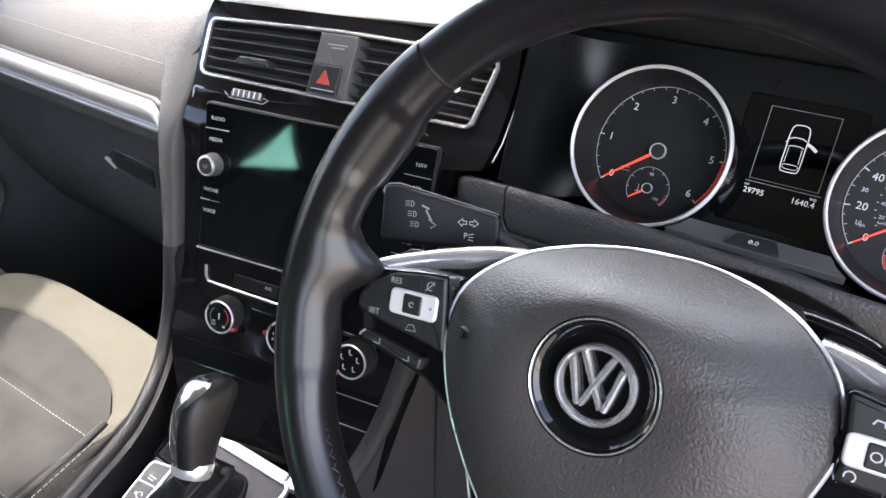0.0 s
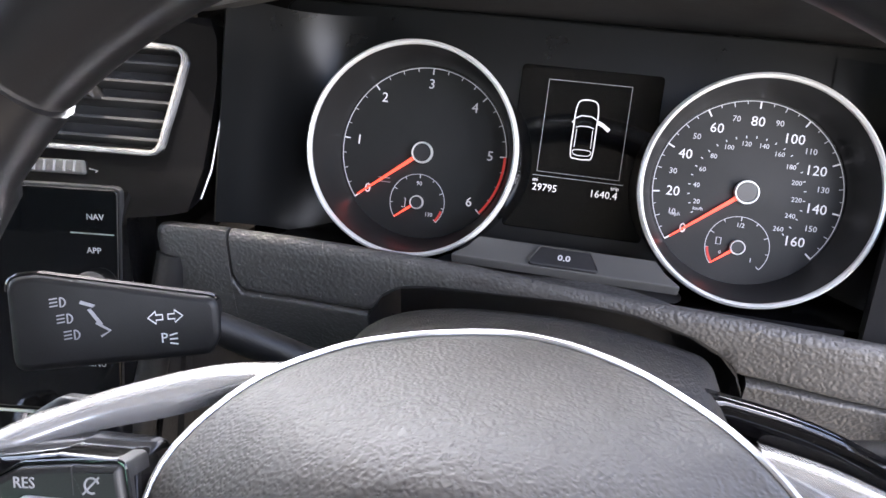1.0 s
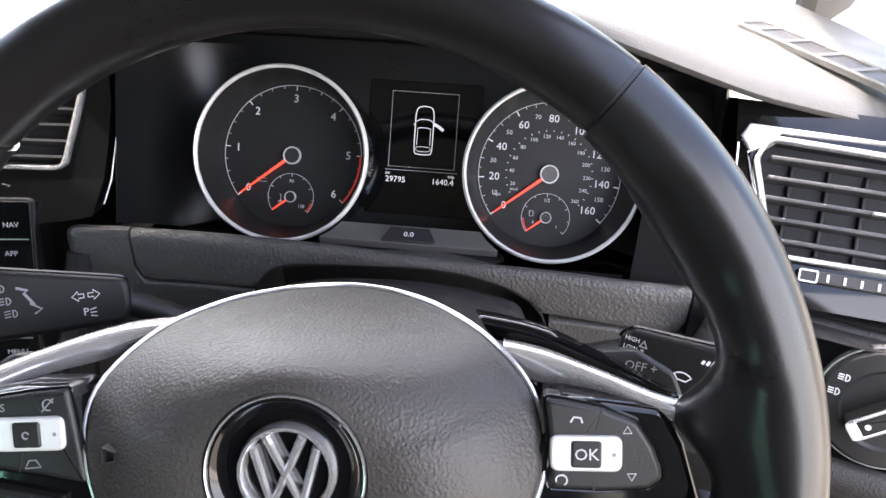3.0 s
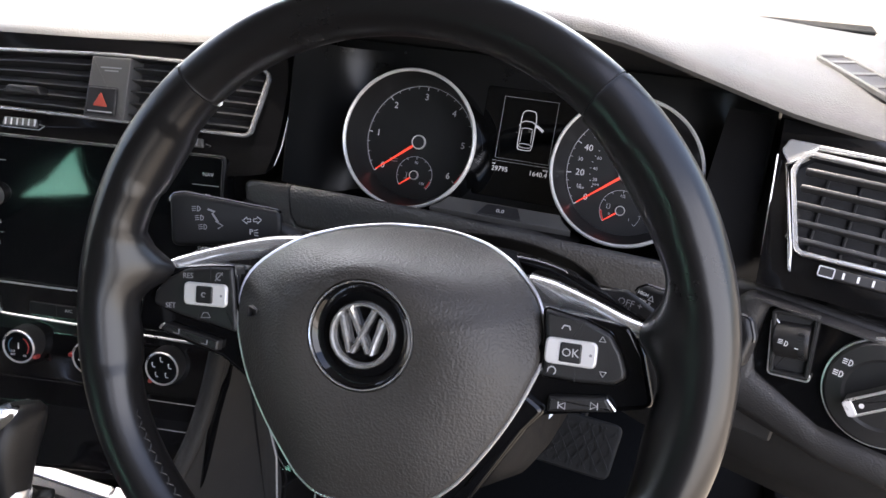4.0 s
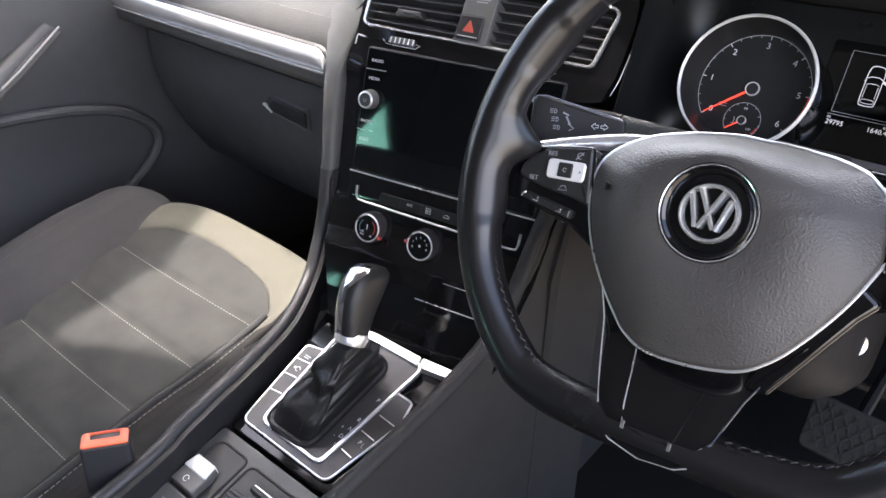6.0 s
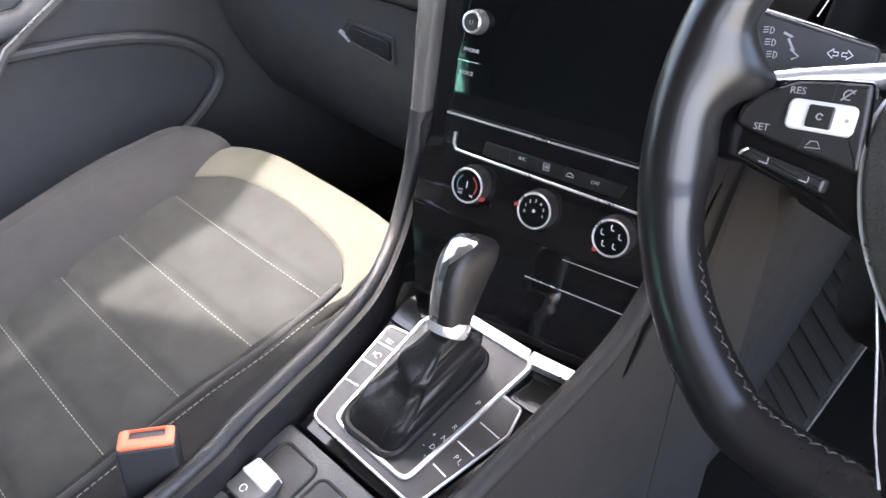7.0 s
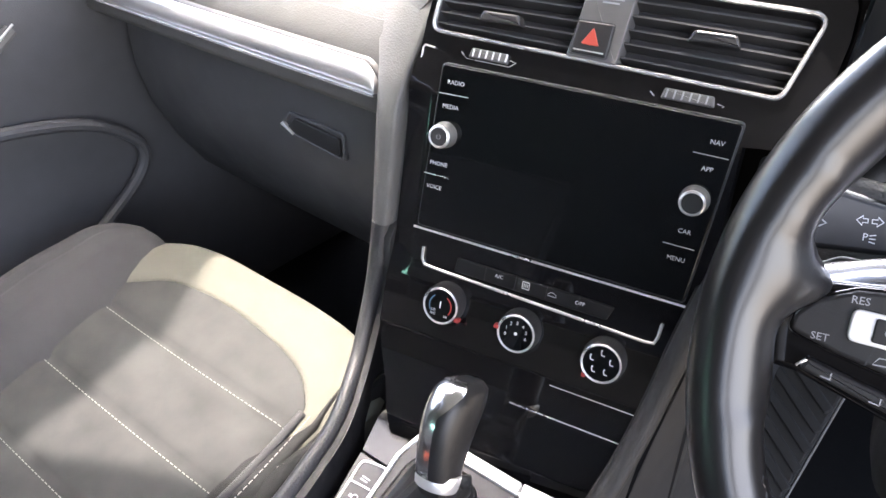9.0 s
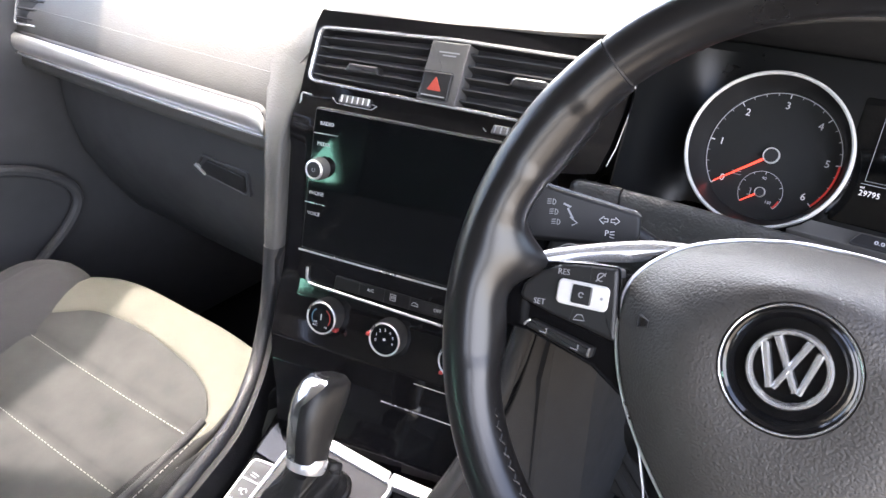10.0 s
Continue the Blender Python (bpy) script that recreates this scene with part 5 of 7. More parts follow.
def bar_section(x, z_low, dy=0.0):
    y = curve1(SHELF_Y, x) + dy
    return [(x, y + 0.026, 0.622), (x, y + 0.0135, 0.6345), (x, y + 0.0085, 0.6398), (x, y + 0.005, 0.641), (x, y + 0.0022, 0.6396), (x, y, 0.6362), (x, y + 0.0003, 0.628), (x, y + 0.0006, z_low + 0.006), (x, y + 0.0009, z_low + 0.0022), (x, y + 0.0018, z_low + 0.0006), (x, y + 0.004, z_low), (x, y + 0.026, z_low)]


def frame_section(x, top, edge=0.006):
    """The piece round and under the padded bar."""
    y = curve1(SHELF_Y, x)
    back = [(x, y + 0.028, top - 0.02), (x, y + 0.0135, top - 0.008), (x, y + edge + 0.001, top - 0.0015)] if edge > 0.003 else [(x, y + 0.028, top - 0.008), (x, y + 0.02, top), (x, y + edge, top)]
    return back + [(x, y + 0.0004 + 0.3 * edge, top - 0.3 * edge), (x, y + 0.0004, top - edge), (x, y + 0.0006, min(0.605, top - edge - 0.001)), (x, y + 0.003, 0.585), (x, y + 0.009, 0.565), (x, y + 0.016, 0.55), (x, y + 0.03, 0.55)]


xs_end = [-0.2225, -0.2222, -0.2208, -0.218, -0.2145, -0.211, -0.207, -0.202, -0.195, -0.185, -0.1765, -0.1752]
part("left_end", lofted([frame_section(x, 0.6425 - 0.0115 * (1 - math.sqrt(1 - (1 - min(1, (x + 0.2225) / 0.0145)) ** 2))) for x in xs_end]), SHELF, shelf, "grained end piece", angle=60)
part("upper_bar", lofted([[(px, y, max(z, arch(x) + (0.002 if y < curve1(SHELF_Y, x) + 0.004 else 0))) for px, y, z in bar_section(x, bar_low(x))] for x in [-0.1735 + 0.37 * i / 110 for i in range(111)]]), SHELF, shelf, "grained padded bar", angle=60)
part("lower_face", lofted([frame_section(x, bar_low(-0.1) - 0.0012 + 0.01 * (x < -0.1735), 0.0016) for x in [-0.175 + 0.083 * i / 16 for i in range(17)]]), SHELF, shelf, "grained lower face", angle=60)
part("lower_face", lofted([frame_section(x, min(bar_low(x), bar_low(0.17)) - 0.0012, 0.0016) for x in [0.1115 + 0.087 * i / 16 for i in range(17)]]), SHELF, shelf, "grained lower face", angle=60)
arch_line = [Vector((-0.0905, curve1(SHELF_Y, -0.09) + 0.012, 0.555))] + [Vector((x, curve1(SHELF_Y, x) + 0.012, z)) for x, z in ARCH] + [Vector((0.1145, curve1(SHELF_Y, 0.112) + 0.012, 0.555))]
part("arch_lining", grid([[p + Vector((0, -0.0095, -0.0004)) for p in arch_line], [p + Vector((0, 0.02, -0.004)) for p in arch_line], [p + Vector((0, 0.07, -0.02)) for p in arch_line]], None, 0.002, (0, 0, 1)), BLACK, shelf, "dark edge of the column opening", angle=60)
part("opening_back", slab(box2(0.24, 0.12, 0.01), 0, 0.01, 0.002), BLACK, shelf, "dark opening", at(0.012, 0.31, 0.56, 90))


# ---- centre stack, turned towards the driver ----
YAW = 10.6
ST = pose(-0.356, 0, 0, 0, 0, YAW) @ pose(0.0359, 0, 0)
stack = thing("centre_stack", ST, "gloss black centre stack turned towards the driver", "centre stack")
# the face's profile: height, depth ahead, left and right edge
FACE = [(0.745, 0.256, -0.135, 0.172), (0.735, 0.251, -0.139, 0.176), (0.715, 0.2415, -0.141, 0.177), (0.69, 0.2295, -0.143, 0.174), (0.668, 0.2195, -0.144, 0.17), (0.655, 0.2085, -0.145, 0.166), (0.647, 0.2035, -0.145, 0.163), (0.644, 0.2015, -0.145, 0.129), (0.64, 0.1995, -0.145, 0.129), (0.606, 0.1917, -0.145, 0.129), (0.56, 0.1817, -0.145, 0.131),
        (0.523, 0.1736, -0.146, 0.14), (0.495, 0.1672, -0.147, 0.136), (0.475, 0.16, -0.147, 0.133), (0.458, 0.15, -0.145, 0.13), (0.44, 0.1335, -0.14, 0.126), (0.42, 0.122, -0.132, 0.122), (0.395, 0.111, -0.122, 0.118), (0.365, 0.096, -0.112, 0.114), (0.345, 0.092, -0.106, 0.11)]


VO = rounded([(-0.133, -0.0125), (0.142, -0.0215), (0.158, 0.037), (0.01, 0.0405), (-0.129, 0.0375)], 0.008)


def inside(p, poly):
    hit = False
    for i in range(len(poly)):
        (x0, y0), (x1, y1) = poly[i - 1], poly[i]
        if (y0 > p[1]) != (y1 > p[1]) and p[0] < x0 + (x1 - x0) * (p[1] - y0) / (y1 - y0):
            hit = not hit
    return hit


def fascia():
    """The face as a fine sheet with an opening for the vents and a turned-in rim."""
    bm = bmesh.new()
    zs = [FACE[-1][0] + (FACE[0][0] - FACE[-1][0]) * i / 190 for i in range(191)]
    up = list(reversed(FACE))

    def at_z(z):
        for a, b in zip(up, up[1:]):
            if z <= b[0] + 1e-9:
                t = (z - a[0]) / (b[0] - a[0])
                return [a[k] + (b[k] - a[k]) * t for k in (1, 2, 3)]
        return list(up[-1][1:])

    n = 150
    rows = []
    for z in zs:
        f, a, b = at_z(z)
        rows.append([bm.verts.new((a + (b - a) * i / n, f + (0.012 if i in (0, n) else 0.22 * max(0.0, -0.1215 - a - (b - a) * i / n) * min(1.0, max(0.0, (z - 0.47) / 0.03)) * min(1.0, max(0.0, (0.65 - z) / 0.03))), z)) for i in range(n + 1)])
    c25, s25 = math.cos(radians(25)), math.sin(radians(25))
    opening = grown(VO, 0.0006)
    for r0, r1, z in zip(rows, rows[1:], zs):
        for i in range(n):
            m_ = (r0[i].co + r1[i + 1].co) / 2
            v = (m_.z - 0.695) * c25 + (m_.y - 0.232) * s25
            if z > 0.66 and inside((m_.x, v), opening):
                continue
            bm.faces.new((r0[i], r0[i + 1], r1[i + 1], r1[i]))
    return bm


part("fascia", fascia(), GLOSS, stack, "piano black fascia", angle=40)
part("fascia_edge", tube([(x + 0.003, f - 0.0006, z) for z, f, a, x in FACE[1:6]], 0.0005, 6), SATIN, stack, "thin bright edge beside the cluster")
part("stack_core", lofted([[(-0.13, f + 0.06, z), (0.11, f + 0.06, z), (0.11, 0.4, z), (-0.13, 0.4, z)] for z, f in ((0.37, 0.1), (0.5, 0.165), (0.73, 0.27))]), BLACK, stack, "dark body behind the fascia")
K = Matrix.Translation((0, 0.1917, 0.606)) @ frame_at((0, 0, 0), 0, 12.3)
V = Matrix.Translation((0, 0.2320, 0.695)) @ frame_at((0, 0, 0), 0, 25)

# touch screen
touch = thing("touch_screen", ST @ K, "black glass touch screen, switched off, with two silver knobs", "touch screen")
glass_o = rounded([(-0.1195, -0.0815), (0.1145, -0.0855), (0.1245, 0.0555), (-0.1115, 0.0595)], 0.003)
part("gap", slab(grown(glass_o, 0.0012), -0.004, 0.0006, 0.0003), BLACK, touch, "dark gap round the glass")
part("glass", slab(glass_o, -0.004, 0.0022, 0.0008), GLASS, touch, "dark reflective glass")
part("frame_line", tube([(-0.1105, 0.0595, 0.0018), (-0.1188, -0.0815, 0.0018)], 0.0003, 6), GREY, touch, "thin grey edge")
part("frame_line", tube([(0.1241, 0.053, 0.0018), (0.1138, -0.0835, 0.0018)], 0.0003, 6), GREY, touch, "thin grey edge")
part("lower_edge", tube([(-0.123, -0.0845, 0.0015), (0.0, -0.0868, 0.002), (0.117, -0.0885, 0.0015)], 0.0011, 6), SATIN, touch, "bright lower edge")
for w, x, y in (("RADIO", -0.098, 0.046), ("MEDIA", -0.1005, 0.026), ("PHONE", -0.1055, -0.0235), ("VOICE", -0.1075, -0.0445), ("NAV", 0.1105, 0.0395), ("APP", 0.108, 0.0195), ("CAR", 0.103, -0.030), ("MENU", 0.1015, -0.0525)):
    lettering(w, 0.005, PRINT_MID, touch, at(x, y, 0.0022))
for line in [(-0.112, 0.0362, -0.0855, 0.0364, 0.0007), (-0.118, -0.0335, -0.0945, -0.0338, 0.0007), (0.0955, 0.030, 0.1205, 0.0295, 0.0006), (0.0895, -0.0418, 0.113, -0.0422, 0.0006)]:
    part("key_divider", bars([line], 0.0018, 0.0026), SATIN, touch, "short bright line between keys")


def screen_knob(x, y):
    kn = part("knob", lathe([(0.0, 0.0118), (0.0072, 0.0118), (0.0076, 0.0122), (0.0082, 0.0124), (0.0098, 0.011), (0.0104, 0.009), (0.0106, 0.003), (0.0112, 0.002), (0.0112, 0.0)], 40), GREY, touch, "grey turning knob", at(x, y, 0.002))
    part("knob_ring", lathe([(0.0076, 0.0122), (0.0082, 0.0132), (0.0094, 0.0126), (0.0098, 0.0108)], 40), SATIN, kn, "chrome ring")
    part("knob_cap", lathe([(0.0, 0.0126), (0.0074, 0.0126), (0.0077, 0.012)], 32), BLACK, kn, "dark cap")
    return kn


k1 = screen_knob(-0.1025, 0.0025)
screen_knob(0.1045, -0.0045)
part("power_symbol", stroke(arc2(0.0018, 120, 420, 12), 0.0005, 0.0124, 0.0129), PRINT_DIM, k1, "power symbol")

# middle vents
mid_vent = thing("air_vent", ST @ V, "pair of middle air vents in one chrome frame", "air vent", "air vents")
part("frame", band(grown(VO, 0.0022), grown(VO, -0.0006), -0.006, 0.0042, 0.001), CHROME, mid_vent, "bright chrome frame")
part("duct", slab(VO, -0.03, -0.018, 0), BLACK, mid_vent, "dark duct")
part("duct_wall", band(grown(VO, 0.001), grown(VO, -0.0012), -0.03, 0.001, 0.0006), BLACK, mid_vent, "dark duct wall")


def vent_edge(x):
    """Lower and upper inside edge of the frame at x."""
    lo_ = -0.0125 + (x + 0.133) * (-0.009 / 0.275)
    hi = 0.0378 + 0.0025 * (1 - ((x - 0.01) / 0.15) ** 2)
    return lo_ + 0.003, hi - 0.003


def louvre(name, x0, x1, t, mat, m):
    bm = bmesh.new()
    rows = []
    for i in range(7):
        x = x0 + (x1 - x0) * i / 6
        a, b = vent_edge(x)
        y = a + (b - a) * t
        rows.append([(x, y - 0.0028, -0.017), (x, y - 0.0004, -0.003), (x, y + 0.0002, -0.0012), (x, y + 0.0016, -0.0012), (x, y + 0.0018, -0.003), (x, y - 0.001, -0.017)])
    add_loft(bm, rows)
    return part(name, bm, mat, m, "", angle=50)


for t in (0.06, 0.26, 0.46, 0.66, 0.86):
    louvre("louvre", -0.131, -0.0135, t, LOUVRE, mid_vent)
    louvre("louvre", 0.0255, 0.1465 + 0.006 * t, t, LOUVRE, mid_vent)
for x, y, bright in ((-0.074, 0.003, BUTTON), (0.09, 0.0105, BUTTON)):
    tab = part("vent_tab", slab(rounded([(x - 0.019, y - 0.004), (x + 0.019, y - 0.004), (x + 0.015, y + 0.0045), (x - 0.015, y + 0.0045)], 0.002), -0.006, 0.008, 0.002), bright, mid_vent, "black sliding tab")
part("tab_edge", slab(box2(0.026, 0.0014, 0.0005, 2, 0.09, 0.0142), 0.0, 0.0085, 0.0004), SATIN, mid_vent, "bright tab edge")
hz = part("hazard_column", slab(rounded([(-0.015, -0.0165), (0.0245, -0.0178), (0.0285, 0.0385), (-0.0085, 0.0385)], 0.001), -0.02, 0.0048, 0.001), GREY, mid_vent, "grey column between the vents")
button = part("hazard_button", slab(rounded([(-0.0125, -0.0135), (0.0162, -0.0143), (0.0172, 0.0105), (-0.0105, 0.0108)], 0.002), 0.003, 0.0062, 0.001), BUTTON, mid_vent, "dark hazard key with a red triangle")
part("button_gap", stroke(rounded([(-0.0132, -0.0142), (0.0169, -0.015), (0.0179, 0.0112), (-0.0112, 0.0115)], 0.002), 0.0007, 0.0042, 0.0051, closed=True), BLACK, mid_vent, "dark gap")
part("triangle", slab(rounded([(-0.0052, -0.0062), (0.0092, -0.0067), (0.0024, 0.0068)], 0.001), 0.0055, 0.0066, 0.0003), HAZARD, button, "red hazard triangle")
part("button_line", bars([(-0.0098, -0.0108, 0.0138, -0.0114, 0.001)], 0.0055, 0.0068), SATIN, button, "bright line")
part("column_print", bars([(0.0, 0.029, 0.02, 0.029, 0.0012), (0.004, 0.0262, 0.017, 0.0262, 0.0012)], 0.0044, 0.0051), PRINT_DIM, mid_vent, "faint unreadable airbag marking")
# thumb wheels under the vents
for x0, x1, y in ((-0.096, -0.061, -0.0262), (0.062, 0.1015, -0.0312)):
    tw = part("thumb_wheel", slab(rounded([(x0, y - 0.0042), (x1, y - 0.0048), (x1 - 0.002, y + 0.0034), (x0 + 0.002, y + 0.004)], 0.0015), -0.005, 0.0035, 0.0015), GREY, mid_vent, "grey ribbed thumb wheel")
    part("ribs", bars([(x0 + 0.004 + 0.0058 * k, y - 0.0032, x0 + 0.0045 + 0.0058 * k, y + 0.003, 0.0012) for k in range(6)], 0.0025, 0.0041), PRINT if x0 < 0 else PRINT_DIM, tw, "pale ribs")
    part("groove", stroke([(x0 - 0.008, y - 0.0005), (x0 - 0.002, y - 0.0052), (x1 + 0.001, y - 0.0062), (x1 + 0.006, y - 0.0022), (x1 + 0.001, y - 0.0012)], 0.0007, -0.004, 0.0012), SATIN, mid_vent, "fine bright edge")
part("trim_edge", tube([(-0.1385, -0.0345, 0.0015), (-0.1385, -0.0285, 0.002), (-0.137, -0.0262, 0.002), (-0.128, -0.0272, 0.0015)], 0.0009, 6), SATIN, mid_vent, "bright corner edge")
part("trim_edge", tube([(-0.1385, -0.0345, 0.0015), (-0.143, -0.062, 0.0005)], 0.0007, 6), SATIN, mid_vent, "bright corner edge")

# climate controls
climate = thing("climate_panel", ST @ K, "gloss black climate panel with three round knobs", "climate panel")
CB = [(-0.1115, -0.1015), (-0.1115, -0.1125), (-0.1085, -0.1178), (-0.10, -0.1188), (0.0, -0.1232), (0.093, -0.1272), (0.1005, -0.1262), (0.1025, -0.1205), (0.1035, -0.108)]
part("clasp", tube([(x, y, 0.0015) for x, y in rounded(CB, 0.0)], 0.0018, 8, flat_by=0.8), SATIN, climate, "bright chrome clasp line")
strip_o = rounded([(-0.079, -0.116), (0.06, -0.1188), (0.065, -0.106), (-0.077, -0.1025)], 0.002)
part("button_strip", slab(strip_o, -0.003, 0.0022, 0.001), KEYTOP, climate, "black row of keys")
for i in range(1, 5):
    x = -0.078 + 0.0282 * i
    part("key_gap", bars([(x, -0.1165, x + 0.0008, -0.1035, 0.0004)], 0.002, 0.0026), BLACK, climate, "gap between keys")
lettering("A/C", 0.0048, PRINT_MID, climate, at(-0.0365, -0.1085, 0.0023))
lettering("OFF", 0.0048, PRINT_MID, climate, at(0.0365, -0.1112, 0.0023))
part("symbol", stroke([(-0.0145, -0.1125), (-0.0085, -0.1127), (-0.0085, -0.1065), (-0.0145, -0.1063)], 0.0005, 0.0021, 0.0026, closed=True), PRINT_MID, climate, "rear screen symbol")
part("symbol", bars([(-0.013 + 0.0015 * k, -0.1112, -0.013 + 0.0015 * k, -0.1078, 0.0004) for k in range(3)], 0.0021, 0.0026), PRINT_MID, climate, "rear screen symbol")
part("symbol", stroke([(0.0085, -0.112), (0.016, -0.1122), (0.0155, -0.1102), (0.013, -0.1088), (0.0108, -0.1088), (0.009, -0.1105)], 0.0005, 0.0021, 0.0026, closed=True), PRINT_MID, climate, "air circulation symbol")


def climate_knob(x, y, kind):
    m = at(x, y, 0.005, -5, 0, 0)
    kn = part("knob", lathe([(0.0, 0.0146), (0.0148, 0.0146), (0.0152, 0.0152), (0.0166, 0.0156), (0.0174, 0.0146), (0.0184, 0.004), (0.0186, -0.002), (0.0198, -0.004), (0.02, -0.008)], 56), BUTTON, climate, "ribbed black turning knob", m)
    rib = bmesh.new()
    for i in range(56):
        a = 2 * math.pi * i / 56
        c, s = math.cos(a), math.sin(a)
        tube([(0.0175 * c, 0.0175 * s, 0.0138), (0.0184 * c, 0.0184 * s, 0.003)], 0.0004, 4, bm=rib)
    part("grip_ribs", rib, BUTTON, kn)
    part("knob_ring", lathe([(0.0149, 0.0148), (0.0153, 0.0162), (0.0162, 0.0164), (0.0169, 0.0152)], 56), SATIN, kn, "chrome ring")
    part("knob_face", lathe([(0.0, 0.0152), (0.0149, 0.0152), (0.015, 0.0146)], 40), GLASS, kn, "black face")
    z = 0.0153
    if kind == "temperature":
        part("cold_arc", stroke(arc2(0.0105, 215, 125, 14), 0.0011, z - 0.0003, z + 0.0002), BLUE, kn, "blue arc")
        part("warm_arc", stroke(arc2(0.0105, 60, -35, 14), 0.0011, z - 0.0003, z + 0.0002), RED, kn, "red arc")
        part("pointer", slab(box2(0.0045, 0.0036, 0.0008, 2, 0.0172, -0.0085), 0.011, 0.0168, 0.0006), RED, kn, "red pointer")
        lettering("LO", 0.0032, PRINT_MID, kn, at(-0.006, -0.0048, z))
        lettering("A/C", 0.0034, PRINT_MID, kn, at(-0.0062, -0.0082, z))
        lettering("HI", 0.0034, PRINT_MID, kn, at(0.0062, -0.0088, z))
        part("symbol", bars([(0, 0.0042, 0, -0.002, 0.001)], z - 0.0002, z + 0.0003), PRINT_MID, kn, "thermometer symbol")
    elif kind == "fan":
        for i in range(7):
            a = radians(195 - 35 * i)
            lettering(str(i), 0.0042, PRINT_MID, kn, at(0.0095 * math.cos(a), 0.0095 * math.sin(a), z))
        part("pointer", slab(box2(0.0045, 0.0036, 0.0008, 2, -0.0178, 0.0015), 0.011, 0.0168, 0.0006), RED, kn, "red pointer")
        part("symbol", bars([(-0.0014, 0, 0.0014, 0, 0.0009), (0, -0.0014, 0, 0.0014, 0.0009), (-0.001, -0.001, 0.001, 0.001, 0.0007), (-0.001, 0.001, 0.001, -0.001, 0.0007)], z - 0.0002, z + 0.0003), PRINT_MID, kn, "fan symbol")
    else:
        for a in (90, 162, 18, 234, 306):
            x_, y_ = 0.0085 * math.cos(radians(a)), 0.0085 * math.sin(radians(a))
            part("symbol", stroke([(x_ - 0.0016, y_ + 0.0018), (x_ - 0.0008, y_ - 0.0012), (x_ + 0.0018, y_ - 0.0014)], 0.0008, z - 0.0002, z + 0.0003), PRINT_MID, kn, "air direction symbol")
            part("symbol", lathe([(0, z + 0.0003), (0.0007, z + 0.0003), (0.0007, z - 0.0002)], 10), PRINT_MID, kn, "", at(x_ - 0.0012, y_ + 0.0026, 0))
        part("pointer", slab(box2(0.0036, 0.0036, 0.0008, 2, -0.0118, -0.0135), 0.011, 0.0168, 0.0006), RED, kn, "red pointer")
    return kn


climate_knob(-0.08, -0.1448, "temperature")
climate_knob(-0.008, -0.148, "fan")
climate_knob(0.0665, -0.15, "direction")
# break line and storage flap below
part("flap_line", tube([(-0.134, 0.1318, 0.441), (-0.05, 0.1318, 0.4405), (0.0, 0.1318, 0.44), (0.12, 0.1318, 0.439)], 0.0004, 6), GLOSS, stack, "fine edge of the storage flap")
part("flap_line", tube([(0.03, 0.1288, 0.4355), (0.11, 0.1288, 0.434)], 0.0004, 6), SATIN, stack, "fine bright line on the flap")
# satin bar drawn in place of a pale reflection in the gloss
part("flap_line", tube([(0.0, 0.1175, 0.412), (0.04, 0.1175, 0.411), (0.108, 0.1175, 0.4095)], 0.0006, 6), SATIN, stack, "bright line drawn for a reflection low on the flap")


# ---- console top and gear selector ----
G = frame_at((-0.368, 0.027, 0.3385), 0, 75)
gear_panel = thing("gear_surround", G, "gloss black gear surround with satin chrome frames and key rows", "gear surround")
GP = rounded([(-0.06, -0.112), (0.115, -0.112), (0.122, -0.03), (0.125, 0.0215), (-0.083, 0.0215), (-0.075, -0.02)], 0.003)
part("plate", slab(GP, -0.02, -0.002, 0.0015), GLOSS, gear_panel, "gloss black plate")
part("front_plate", slab(rounded([(-0.0825, 0.0), (0.125, 0.0), (0.131, 0.082), (-0.112, 0.082)], 0.003), -0.02, 0.0, 0.001), GLOSS, gear_panel, "gloss black front plate", at(0, 0.0222, -0.002, -7))
OUT = rounded([(-0.0555, -0.1, 0.012), (0.0795, -0.1025, 0.012), (0.0985, -0.008, 0.008), (0.0915, 0.0185, 0.006), (0.0725, 0.0195, 0.002), (0.060, 0.02, 0.002), (-0.052, 0.0185, 0.002), (-0.0725, 0.0145, 0.006)], 0.004)
part("key_plate", slab(OUT, -0.004, 0.0015, 0.0006), PLATE, gear_panel, "dark grey satin plate")
part("outer_frame", tube([(x, y, 0.0012) for x, y in OUT], 0.0014, 8, closed=True), SATIN, gear_panel, "thin satin chrome frame")
INN = rounded([(-0.0345, -0.089, 0.012), (0.0585, -0.0915, 0.01), (0.0715, 0.063, 0.013), (-0.042, 0.063, 0.006), (-0.0475, 0.035, 0.004)], 0.006)
part("inner_plate", slab(grown(INN, 0.0005), -0.004, 0.0028, 0.0006), PLATE, gear_panel, "satin dark plate")
part("inner_frame", band(grown(INN, 0.0022), grown(INN, -0.0022), 0.001, 0.0046, 0.001), SATIN, gear_panel, "satin chrome frame")
part("front_bar", slab(rounded([(0.0645, 0.059), (0.124, 0.0665), (0.123, 0.0785), (0.0615, 0.0725)], 0.0015), -0.006, 0.003, 0.001), SATIN, gear_panel, "bright bar running on to the console edge")
part("front_bar", slab(rounded([(-0.043, 0.0585), (0.064, 0.0585), (0.061, 0.071), (-0.04, 0.071)], 0.003), -0.002, 0.0058, 0.0015), SATIN, gear_panel, "wide bright front bar")
for w, y, s in (("P", 0.0, 0.0072), ("R", -0.03, 0.0068), ("N", -0.0435, 0.0068), ("D/S", -0.0555, 0.0068)):
    lettering(w, s, PRINT, gear_panel, at(0.058, y, 0.0029, 0, 0, -6))
